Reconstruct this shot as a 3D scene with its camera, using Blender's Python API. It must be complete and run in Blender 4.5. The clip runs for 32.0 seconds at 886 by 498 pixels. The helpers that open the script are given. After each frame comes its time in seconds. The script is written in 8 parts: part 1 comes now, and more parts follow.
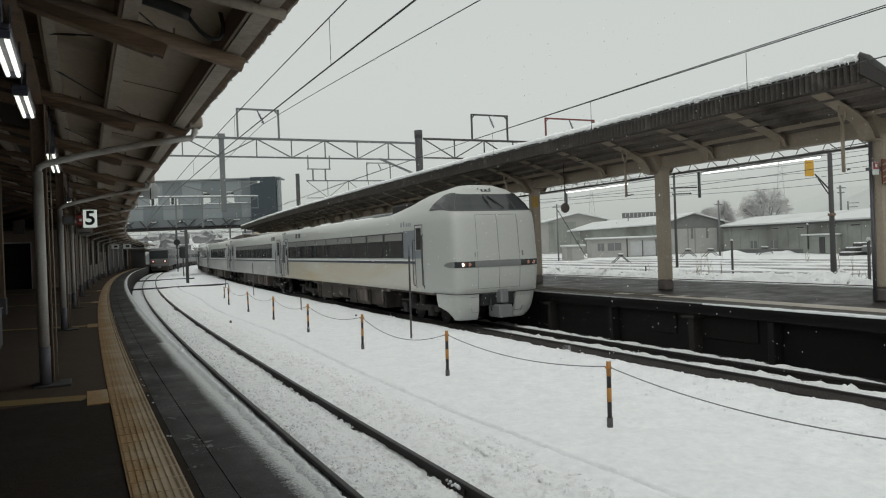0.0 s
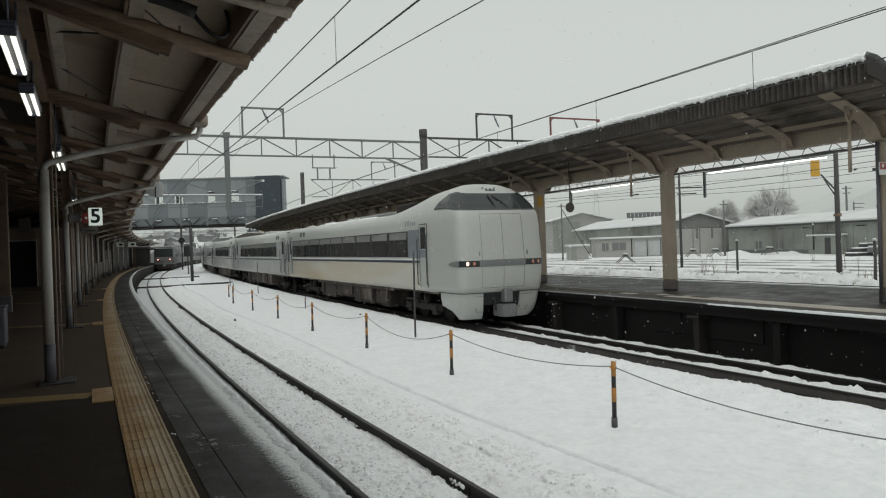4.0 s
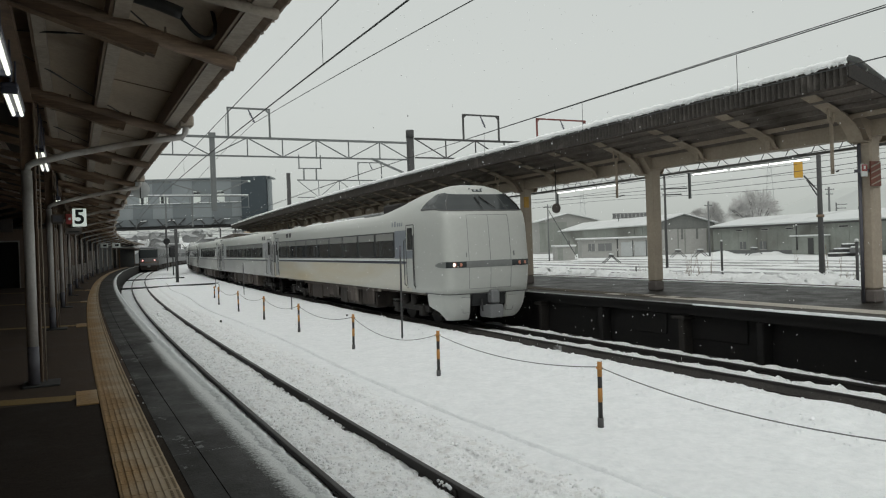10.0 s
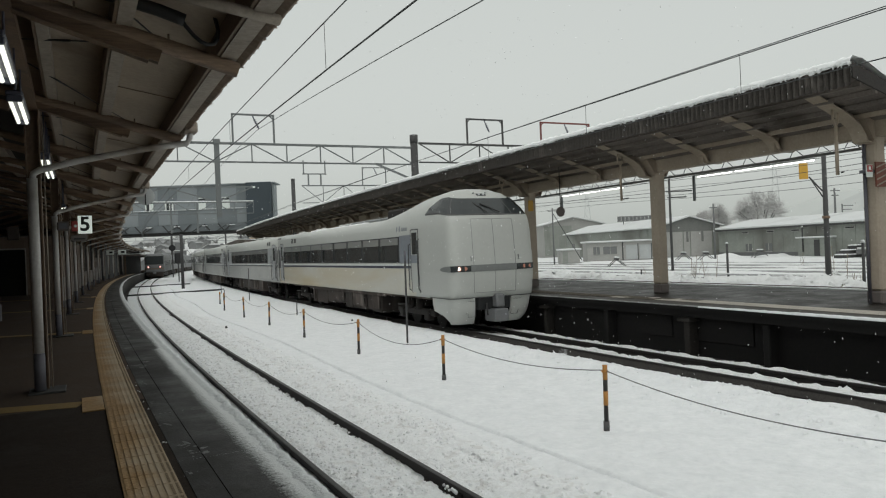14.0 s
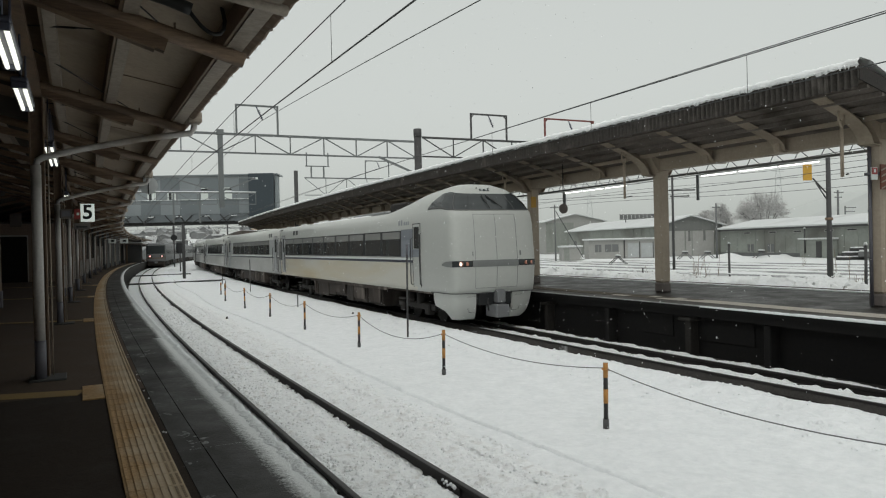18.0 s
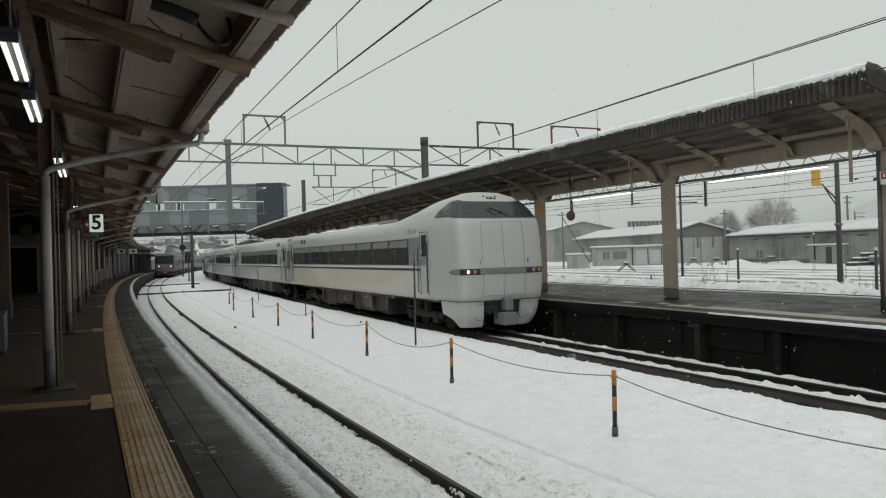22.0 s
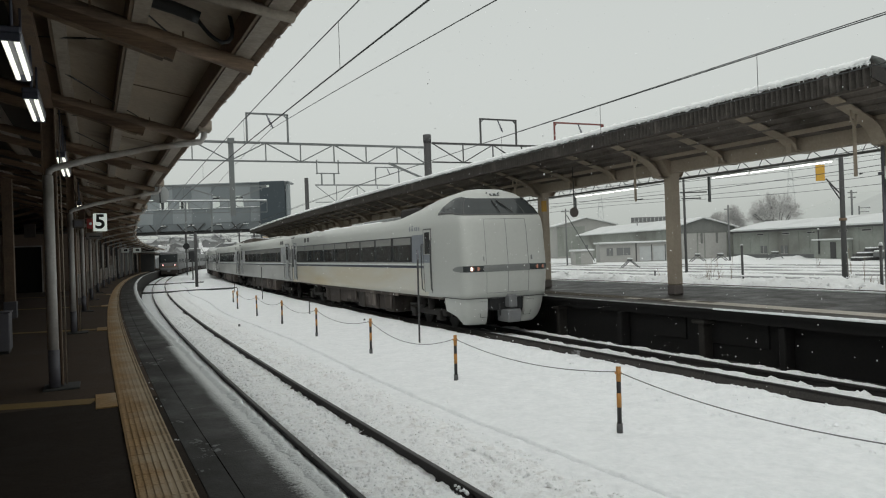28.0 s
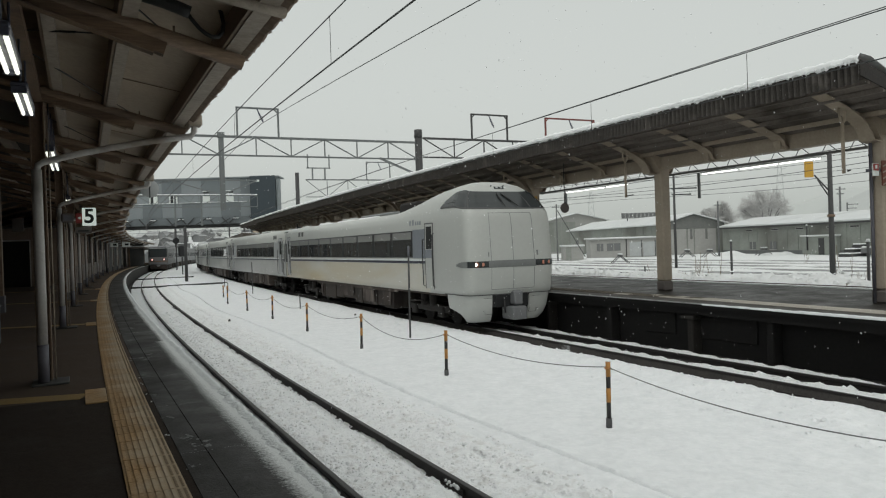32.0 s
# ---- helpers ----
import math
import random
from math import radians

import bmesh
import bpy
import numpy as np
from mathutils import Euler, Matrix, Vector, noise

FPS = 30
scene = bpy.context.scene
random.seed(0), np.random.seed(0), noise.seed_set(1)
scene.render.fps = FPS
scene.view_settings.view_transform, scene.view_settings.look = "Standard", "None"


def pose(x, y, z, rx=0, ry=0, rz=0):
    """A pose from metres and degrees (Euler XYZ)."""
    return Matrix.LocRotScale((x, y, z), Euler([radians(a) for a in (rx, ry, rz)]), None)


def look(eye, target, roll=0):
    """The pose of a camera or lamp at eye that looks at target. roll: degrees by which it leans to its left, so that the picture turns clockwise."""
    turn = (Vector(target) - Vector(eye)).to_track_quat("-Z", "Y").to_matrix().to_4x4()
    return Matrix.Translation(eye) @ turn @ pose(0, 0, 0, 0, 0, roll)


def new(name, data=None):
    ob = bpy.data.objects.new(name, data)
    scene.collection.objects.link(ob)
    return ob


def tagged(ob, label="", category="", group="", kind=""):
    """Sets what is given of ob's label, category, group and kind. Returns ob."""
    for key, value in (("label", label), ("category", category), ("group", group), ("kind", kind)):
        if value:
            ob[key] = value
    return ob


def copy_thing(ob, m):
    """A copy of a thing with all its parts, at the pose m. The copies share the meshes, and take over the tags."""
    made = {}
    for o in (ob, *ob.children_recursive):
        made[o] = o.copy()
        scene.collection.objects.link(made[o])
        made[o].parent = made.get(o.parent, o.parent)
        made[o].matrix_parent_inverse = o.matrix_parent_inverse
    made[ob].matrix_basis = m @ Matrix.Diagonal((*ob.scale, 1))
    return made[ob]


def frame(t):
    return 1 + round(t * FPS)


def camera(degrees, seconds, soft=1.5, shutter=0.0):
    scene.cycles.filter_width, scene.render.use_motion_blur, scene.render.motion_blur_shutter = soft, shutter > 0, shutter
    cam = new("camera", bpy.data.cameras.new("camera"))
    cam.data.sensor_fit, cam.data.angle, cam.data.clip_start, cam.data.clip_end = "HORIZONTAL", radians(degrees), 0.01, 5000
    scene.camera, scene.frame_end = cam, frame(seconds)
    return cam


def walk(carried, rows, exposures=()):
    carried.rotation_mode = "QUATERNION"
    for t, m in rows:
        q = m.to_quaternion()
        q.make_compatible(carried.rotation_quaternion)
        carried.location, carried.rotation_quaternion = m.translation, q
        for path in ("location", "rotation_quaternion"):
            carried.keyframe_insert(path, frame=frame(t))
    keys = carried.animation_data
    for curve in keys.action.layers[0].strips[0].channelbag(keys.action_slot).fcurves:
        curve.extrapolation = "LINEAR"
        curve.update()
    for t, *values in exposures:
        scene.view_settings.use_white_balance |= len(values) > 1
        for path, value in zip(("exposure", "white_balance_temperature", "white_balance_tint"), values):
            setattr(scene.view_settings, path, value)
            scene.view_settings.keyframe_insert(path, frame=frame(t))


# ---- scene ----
# A curved station: s metres run along the near track, d metres across it towards the inside of the bend, z above the rail.
RADIUS = 782.75


def P(s, d, z=0.0):
    a = s / RADIUS
    return Vector((RADIUS - (RADIUS - d) * math.cos(a), (RADIUS - d) * math.sin(a), z))


def at(s, d, z=0.0, turn=0.0):
    """A pose on the bend: local y runs along the track, local x towards the inside."""
    return Matrix.Translation(P(s, d, z)) @ pose(0, 0, 0, 0, 0, turn - math.degrees(s / RADIUS))


def eye_pose(x, y, z, yaw, pitch, roll):
    a, p = radians(yaw), radians(pitch)
    ahead = Vector((math.sin(a) * math.cos(p), math.cos(a) * math.cos(p), math.sin(p)))
    e = Vector((x, y, z))
    return look(e, e + ahead * 10, roll)


# ---- camera ----
# seconds, place, yaw to the right of the near track, pitch, roll
PATH = [
    (0.0, -3.000, -0.000, 2.525, 27.273, -0.263, -2.131),
    (0.5, -2.992, 0.002, 2.526, 27.263, -0.149, -2.441),
    (1.0, -2.992, 0.008, 2.527, 27.151, -0.182, -2.369),
    (1.5, -2.998, 0.001, 2.526, 27.053, -0.118, -2.329),
    (2.0, -3.002, 0.013, 2.527, 26.980, -0.079, -2.193),
    (2.5, -2.995, 0.010, 2.524, 26.884, 0.008, -2.183),
    (3.0, -3.001, 0.023, 2.529, 26.873, -0.067, -2.024),
    (3.5, -3.002, 0.016, 2.521, 26.879, -0.154, -1.961),
    (5.5, -2.998, 0.019, 2.529, 27.386, -0.803, -2.117),
    (6.0, -3.008, 0.024, 2.530, 27.361, -0.729, -2.351),
    (6.5, -3.011, 0.016, 2.526, 27.419, -0.410, -2.300),
    (7.0, -3.001, 0.009, 2.524, 27.526, -0.129, -2.424),
    (7.5, -3.006, 0.001, 2.530, 27.650, 0.021, -2.318),
    (8.0, -3.013, 0.004, 2.530, 27.755, 0.245, -2.296),
    (8.5, -3.014, 0.004, 2.529, 27.794, 0.195, -2.025),
    (9.0, -3.014, 0.001, 2.530, 27.848, 0.192, -2.023),
    (9.5, -3.009, 0.001, 2.528, 27.909, -0.003, -1.904),
    (10.0, -3.010, 0.005, 2.531, 27.996, -0.299, -1.966),
    (10.5, -3.006, 0.006, 2.529, 27.998, -0.407, -2.079),
    (11.0, -3.004, 0.004, 2.532, 27.963, -0.279, -2.016),
    (11.5, -3.009, -0.002, 2.529, 27.884, -0.195, -1.976),
    (12.0, -3.001, 0.010, 2.524, 27.839, -0.159, -2.032),
    (12.5, -3.005, 0.008, 2.524, 27.808, -0.020, -2.149),
    (13.0, -3.008, 0.007, 2.524, 27.715, -0.083, -2.114),
    (13.5, -3.006, 0.008, 2.527, 27.653, -0.017, -2.203),
    (14.0, -3.000, -0.001, 2.525, 27.616, 0.071, -2.402),
    (14.5, -3.007, 0.010, 2.526, 27.580, -0.038, -2.465),
    (16.5, -3.000, 0.009, 2.527, 27.366, -0.125, -1.992),
    (17.0, -3.003, 0.017, 2.522, 27.436, -0.247, -1.715),
    (17.5, -3.006, 0.023, 2.530, 27.484, -0.360, -1.335),
    (18.0, -3.008, 0.021, 2.528, 27.491, -0.351, -1.339),
    (18.5, -3.006, 0.025, 2.526, 27.474, -0.213, -1.588),
    (19.0, -2.997, 0.022, 2.527, 27.394, -0.173, -1.785),
    (19.5, -2.999, 0.024, 2.523, 27.307, -0.022, -1.930),
    (20.0, -2.996, 0.027, 2.525, 27.185, 0.191, -1.874),
    (20.5, -2.997, 0.027, 2.521, 27.100, 0.457, -1.962),
    (21.0, -2.999, 0.023, 2.531, 27.020, 0.479, -1.859),
    (21.5, -2.993, 0.029, 2.521, 26.930, 0.488, -1.759),
    (22.0, -2.996, 0.021, 2.521, 26.898, 0.325, -1.714),
    (22.5, -2.992, 0.028, 2.520, 26.959, 0.273, -1.764),
    (23.0, -2.998, 0.016, 2.522, 27.088, 0.230, -2.021),
    (23.5, -2.995, 0.018, 2.527, 27.129, 0.358, -2.129),
    (24.0, -2.994, 0.024, 2.526, 27.021, 0.586, -2.120),
    (24.5, -2.995, 0.026, 2.525, 26.824, 0.850, -2.114),
    (25.0, -2.992, 0.031, 2.521, 26.643, 1.044, -2.174),
    (25.5, -2.989, 0.039, 2.518, 26.509, 0.915, -2.085),
    (27.5, -2.992, 0.033, 2.525, 26.592, 0.378, -2.087),
    (28.0, -2.989, 0.034, 2.519, 26.620, 0.115, -2.030),
    (28.5, -2.993, 0.041, 2.521, 26.677, -0.162, -2.069),
    (29.0, -2.995, 0.028, 2.524, 26.731, -0.457, -2.039),
    (29.5, -2.998, 0.032, 2.520, 26.786, -0.647, -1.960),
    (30.0, -2.998, 0.016, 2.519, 26.854, -0.703, -1.948),
    (30.5, -2.998, 0.020, 2.522, 26.953, -0.705, -1.985),
    (31.0, -2.998, 0.013, 2.524, 27.084, -0.511, -1.985),
    (31.5, -2.998, 0.020, 2.527, 27.207, -0.420, -1.950),
    (32.0, -2.998, 0.018, 2.526, 27.336, -0.300, -1.894),
]
cam = camera(63.2, 32.0, 1.15)
walk(cam, [(r[0], eye_pose(*r[1:])) for r in PATH], [(0.0, 0.0), (32.0, 0.0)])

# ---- light: an overcast winter sky ----
SUN_UP, SUN_TURN = radians(62), radians(215)
world = bpy.data.worlds.new("overcast")
scene.world = world
world.use_nodes = True
wn = world.node_tree.nodes
wl = world.node_tree.links
wn.clear()
sky = wn.new("ShaderNodeTexSky")
sky.sky_type = "NISHITA"
sky.sun_disc = False
sky.sun_elevation, sky.sun_rotation = SUN_UP, SUN_TURN
sky.dust_density = 6.0
grey = wn.new("ShaderNodeHueSaturation")
grey.inputs["Saturation"].default_value = 0.15
b_sky = wn.new("ShaderNodeBackground")
b_sky.inputs["Strength"].default_value = 0.05
b_cloud = wn.new("ShaderNodeBackground")
b_cloud.inputs["Color"].default_value = (0.592, 0.63, 0.592, 1)
b_cloud.inputs["Strength"].default_value = 0.765
both = wn.new("ShaderNodeAddShader")
w_out = wn.new("ShaderNodeOutputWorld")
wl.new(sky.outputs[0], grey.inputs["Color"])
wl.new(grey.outputs[0], b_sky.inputs["Color"])
wl.new(b_sky.outputs[0], both.inputs[0])
wl.new(b_cloud.outputs[0], both.inputs[1])
wl.new(both.outputs[0], w_out.inputs["Surface"])

sun = new("sun", bpy.data.lights.new("sun", "SUN"))
sun.data.energy, sun.data.angle, sun.data.color = 0.24, radians(28), (1.0, 0.98, 0.95)
sun.matrix_world = look((0, 0, 60), (0 + 60 * math.cos(SUN_UP) / math.sin(SUN_UP) * math.sin(SUN_TURN + math.pi),
                                     60 * math.cos(SUN_UP) / math.sin(SUN_UP) * math.cos(SUN_TURN + math.pi), 0))


# ---- materials ----
def mat(name, color, rough=0.6, metal=0.0, dark=None, grain=(6.0, 60.0), amount=0.5, bump=0.15, depth=0.02, stain=None, stain_at=0.62, rand=0.0, spread=0.08, stretch=None):
    """Principled surface: colour varied at two scales between color and dark, stains of a third colour, fine relief."""
    m = bpy.data.materials.new(name)
    m.use_nodes = True
    n, l = m.node_tree.nodes, m.node_tree.links
    bsdf = n["Principled BSDF"]
    bsdf.inputs["Metallic"].default_value = metal
    co = n.new("ShaderNodeTexCoord")
    where = co.outputs["Object"]
    if stretch:
        mp = n.new("ShaderNodeMapping")
        mp.inputs["Scale"].default_value = stretch
        l.new(where, mp.inputs["Vector"])
        where = mp.outputs[0]
    big, fine = n.new("ShaderNodeTexNoise"), n.new("ShaderNodeTexNoise")
    for tex, sc, det in ((big, grain[0], 5.0), (fine, grain[1], 4.0)):
        tex.inputs["Scale"].default_value = sc
        tex.inputs["Detail"].default_value = det
        tex.inputs["Roughness"].default_value = 0.62
        l.new(where, tex.inputs["Vector"])
    add = n.new("ShaderNodeMath")
    add.operation = "MULTIPLY_ADD"
    add.inputs[1].default_value = 0.5
    l.new(fine.outputs[0], add.inputs[0])
    half = n.new("ShaderNodeMath")
    half.operation = "MULTIPLY"
    half.inputs[1].default_value = 0.5
    l.new(big.outputs[0], half.inputs[0])
    l.new(half.outputs[0], add.inputs[2])
    ramp = n.new("ShaderNodeValToRGB")
    c2 = dark if dark else tuple(c * (1 - 0.45 * amount) for c in color)
    ramp.color_ramp.elements[0].position, ramp.color_ramp.elements[1].position = 0.32, 0.68
    ramp.color_ramp.elements[0].color, ramp.color_ramp.elements[1].color = (*c2, 1), (*color, 1)
    l.new(add.outputs[0], ramp.inputs[0])
    last = ramp.outputs[0]
    if stain:
        st = n.new("ShaderNodeTexNoise")
        st.inputs["Scale"].default_value = grain[0] * 0.45
        st.inputs["Detail"].default_value = 7.0
        st.inputs["Distortion"].default_value = 0.6
        l.new(where, st.inputs["Vector"])
        sr = n.new("ShaderNodeValToRGB")
        sr.color_ramp.elements[0].position, sr.color_ramp.elements[1].position = stain_at - spread, stain_at + spread
        l.new(st.outputs[0], sr.inputs[0])
        mx = n.new("ShaderNodeMixRGB")
        mx.inputs[2].default_value = (*stain, 1)
        l.new(sr.outputs[0], mx.inputs[0])
        l.new(last, mx.inputs[1])
        last = mx.outputs[0]
    if rand:
        info = n.new("ShaderNodeObjectInfo")
        rm = n.new("ShaderNodeMapRange")
        rm.inputs["To Min"].default_value, rm.inputs["To Max"].default_value = 1 - rand, 1 + rand
        l.new(info.outputs["Random"], rm.inputs["Value"])
        vm = n.new("ShaderNodeHueSaturation")
        l.new(rm.outputs[0], vm.inputs["Value"])
        l.new(last, vm.inputs["Color"])
        last = vm.outputs[0]
    l.new(last, bsdf.inputs["Base Color"])
    rr = n.new("ShaderNodeMapRange")
    rr.inputs["To Min"].default_value, rr.inputs["To Max"].default_value = max(0.02, rough - 0.12), min(1.0, rough + 0.12)
    l.new(big.outputs[0], rr.inputs["Value"])
    l.new(rr.outputs[0], bsdf.inputs["Roughness"])
    if bump:
        bp = n.new("ShaderNodeBump")
        bp.inputs["Strength"].default_value = bump
        bp.inputs["Distance"].default_value = depth
        l.new(add.outputs[0], bp.inputs["Height"])
        l.new(bp.outputs[0], bsdf.inputs["Normal"])
    return m


def glow(name, color, strength, base=(0.8, 0.8, 0.8)):
    m = bpy.data.materials.new(name)
    m.use_nodes = True
    n = m.node_tree.nodes
    bsdf = n["Principled BSDF"]
    bsdf.inputs["Base Color"].default_value = (*base, 1)
    bsdf.inputs["Emission Color"].default_value = (*color, 1)
    bsdf.inputs["Emission Strength"].default_value = strength
    return m


def glass(name, tint=(0.02, 0.022, 0.024), rough=0.06):
    m = bpy.data.materials.new(name)
    m.use_nodes = True
    n, l = m.node_tree.nodes, m.node_tree.links
    bsdf = n["Principled BSDF"]
    bsdf.inputs["Base Color"].default_value = (*tint, 1)
    bsdf.inputs["Roughness"].default_value = rough
    bsdf.inputs["IOR"].default_value = 1.5
    tex = n.new("ShaderNodeTexNoise")
    tex.inputs["Scale"].default_value = 0.8
    co = n.new("ShaderNodeTexCoord")
    l.new(co.outputs["Object"], tex.inputs["Vector"])
    bp = n.new("ShaderNodeBump")
    bp.inputs["Strength"].default_value = 0.05
    l.new(tex.outputs[0], bp.inputs["Height"])
    l.new(bp.outputs[0], bsdf.inputs["Normal"])
    return m


def dusted(name, base, base2, snow_from, snow_to, rough=0.35, gloss=0.5, wisps=(14.0, 14.0), patchy=0.5, steep=1.0):
    """A dark wet paving that takes on a dusting of blown snow across its width (UV u is the distance across the track)."""
    m = bpy.data.materials.new(name)
    m.use_nodes = True
    n, l = m.node_tree.nodes, m.node_tree.links
    bsdf = n["Principled BSDF"]
    uvn = n.new("ShaderNodeUVMap")
    sep = n.new("ShaderNodeSeparateXYZ")
    l.new(uvn.outputs[0], sep.inputs[0])
    mr = n.new("ShaderNodeMapRange")
    mr.inputs["From Min"].default_value, mr.inputs["From Max"].default_value = snow_from, snow_to
    l.new(sep.outputs[0], mr.inputs["Value"])
    co = n.new("ShaderNodeTexCoord")
    bsdf.inputs["Specular IOR Level"].default_value = gloss
    n1, n2, n3 = (n.new("ShaderNodeTexNoise") for _ in range(3))
    wisp = n.new("ShaderNodeMapping")
    wisp.inputs["Scale"].default_value = (wisps[0], wisps[1], 1.0)
    l.new(uvn.outputs[0], wisp.inputs["Vector"])
    for tex, sc in ((n1, 1.3), (n2, 1.0), (n3, 55.0)):
        tex.inputs["Scale"].default_value = sc
        tex.inputs["Detail"].default_value = 6.0
        tex.inputs["Roughness"].default_value = 0.65
        l.new(wisp.outputs[0] if tex is n2 else co.outputs["Object"], tex.inputs["Vector"])
    mixn = n.new("ShaderNodeMixRGB")
    mixn.inputs[0].default_value = 1 - patchy
    l.new(n1.outputs[0], mixn.inputs[1])
    l.new(n2.outputs[0], mixn.inputs[2])
    mixf = n.new("ShaderNodeMixRGB")
    mixf.inputs[0].default_value = 0.52
    l.new(mixn.outputs[0], mixf.inputs[1])
    l.new(n3.outputs[0], mixf.inputs[2])
    sm = n.new("ShaderNodeMath")
    sm.operation = "ADD"
    l.new(mr.outputs[0], sm.inputs[0])
    l.new(mixf.outputs[0], sm.inputs[1])
    sr = n.new("ShaderNodeValToRGB")
    half = n.new("ShaderNodeMath")
    half.operation = "MULTIPLY"
    half.inputs[1].default_value = 0.78
    l.new(sm.outputs[0], half.inputs[0])
    sr.color_ramp.elements[0].position, sr.color_ramp.elements[1].position = 0.62, steep
    l.new(half.outputs[0], sr.inputs[0])
    br = n.new("ShaderNodeValToRGB")
    br.color_ramp.elements[0].color, br.color_ramp.elements[1].color = (*base2, 1), (*base, 1)
    br.color_ramp.elements[0].position, br.color_ramp.elements[1].position = 0.35, 0.65
    l.new(mixf.outputs[0], br.inputs[0])
    mx = n.new("ShaderNodeMixRGB")
    mx.inputs[2].default_value = (0.86, 0.88, 0.88, 1)
    l.new(sr.outputs[0], mx.inputs[0])
    l.new(br.outputs[0], mx.inputs[1])
    l.new(mx.outputs[0], bsdf.inputs["Base Color"])
    rm = n.new("ShaderNodeMapRange")
    rm.inputs["From Min"].default_value, rm.inputs["From Max"].default_value = 0.35, 0.65
    rm.inputs["To Min"].default_value, rm.inputs["To Max"].default_value = rough - 0.06, rough + 0.2
    l.new(n1.outputs[0], rm.inputs["Value"])
    l.new(rm.outputs[0], bsdf.inputs["Roughness"])
    bp = n.new("ShaderNodeBump")
    bp.inputs["Strength"].default_value = 0.5
    bp.inputs["Distance"].default_value = 0.02
    l.new(mixf.outputs[0], bp.inputs["Height"])
    l.new(bp.outputs[0], bsdf.inputs["Normal"])
    return m


def worn_tile(name, base, dark, pale):
    """Yellow tile paint, bleached in patches towards the trodden track side."""
    m = bpy.data.materials.new(name)
    m.use_nodes = True
    n, l = m.node_tree.nodes, m.node_tree.links
    bsdf = n["Principled BSDF"]
    bsdf.inputs["Roughness"].default_value = 0.7
    geo, co, sep, info = n.new("ShaderNodeNewGeometry"), n.new("ShaderNodeTexCoord"), n.new("ShaderNodeSeparateXYZ"), n.new("ShaderNodeObjectInfo")
    l.new(co.outputs["Object"], sep.inputs[0])
    big, fine = n.new("ShaderNodeTexNoise"), n.new("ShaderNodeTexNoise")
    for tex, sc in ((big, 1.6), (fine, 34.0)):
        tex.inputs["Scale"].default_value = sc
        tex.inputs["Detail"].default_value = 6.0
        l.new(geo.outputs["Position"], tex.inputs["Vector"])
    ramp = n.new("ShaderNodeValToRGB")
    ramp.color_ramp.elements[0].position, ramp.color_ramp.elements[1].position = 0.35, 0.65
    ramp.color_ramp.elements[0].color, ramp.color_ramp.elements[1].color = (*dark, 1), (*base, 1)
    l.new(fine.outputs[0], ramp.inputs[0])
    side = n.new("ShaderNodeMapRange")
    side.inputs["From Min"].default_value, side.inputs["From Max"].default_value = -0.16, 0.1
    side.inputs["To Min"].default_value, side.inputs["To Max"].default_value = 0.0, 0.34
    l.new(sep.outputs[0], side.inputs["Value"])
    one, two = n.new("ShaderNodeMath"), n.new("ShaderNodeMath")
    one.operation, two.operation = "ADD", "MULTIPLY_ADD"
    two.inputs[1].default_value = 0.25
    l.new(side.outputs[0], one.inputs[0])
    l.new(big.outputs[0], one.inputs[1])
    l.new(fine.outputs[0], two.inputs[0])
    l.new(one.outputs[0], two.inputs[2])
    wear = n.new("ShaderNodeValToRGB")
    wear.color_ramp.elements[0].position, wear.color_ramp.elements[1].position = 0.68, 1.0
    l.new(two.outputs[0], wear.inputs[0])
    mx = n.new("ShaderNodeMixRGB")
    mx.inputs[2].default_value = (*pale, 1)
    l.new(wear.outputs[0], mx.inputs[0])
    l.new(ramp.outputs[0], mx.inputs[1])
    rm, hs = n.new("ShaderNodeMapRange"), n.new("ShaderNodeHueSaturation")
    rm.inputs["To Min"].default_value, rm.inputs["To Max"].default_value = 0.9, 1.1
    l.new(info.outputs["Random"], rm.inputs["Value"])
    l.new(rm.outputs[0], hs.inputs["Value"])
    l.new(mx.outputs[0], hs.inputs["Color"])
    l.new(hs.outputs[0], bsdf.inputs["Base Color"])
    bp = n.new("ShaderNodeBump")
    bp.inputs["Strength"].default_value, bp.inputs["Distance"].default_value = 0.3, 0.005
    l.new(fine.outputs[0], bp.inputs["Height"])
    l.new(bp.outputs[0], bsdf.inputs["Normal"])
    return m


# The darker snow tone paints soft shading into the hollows.
SNOW = mat("snow", (0.875, 0.892, 0.9), 0.75, dark=(0.72, 0.745, 0.755), grain=(2.6, 9.0), bump=0.75, depth=0.095)
FARROOF = mat("far_roof_snow", (0.67, 0.685, 0.68), 0.85, dark=(0.57, 0.585, 0.585), grain=(0.4, 4.0), bump=0.3, stain=(0.5, 0.51, 0.51), stain_at=0.68)
# Yard snow is toned greyer than the near snow to stand for haze.
YARDSNOW = mat("yard_snow", (0.77, 0.785, 0.78), 0.8, dark=(0.65, 0.665, 0.665), grain=(0.7, 6.0), bump=0.8, depth=0.12)
TRACKSNOW = mat("granular_track_snow", (0.92, 0.935, 0.935), 0.8, dark=(0.76, 0.78, 0.785), grain=(13.0, 22.0), bump=1.0, depth=0.05, stain=(0.66, 0.655, 0.64), stain_at=0.63, spread=0.1)
ROOFSNOW = mat("roof_snow", (0.9, 0.915, 0.91), 0.8, dark=(0.8, 0.82, 0.82), grain=(2.0, 30.0), bump=0.4)
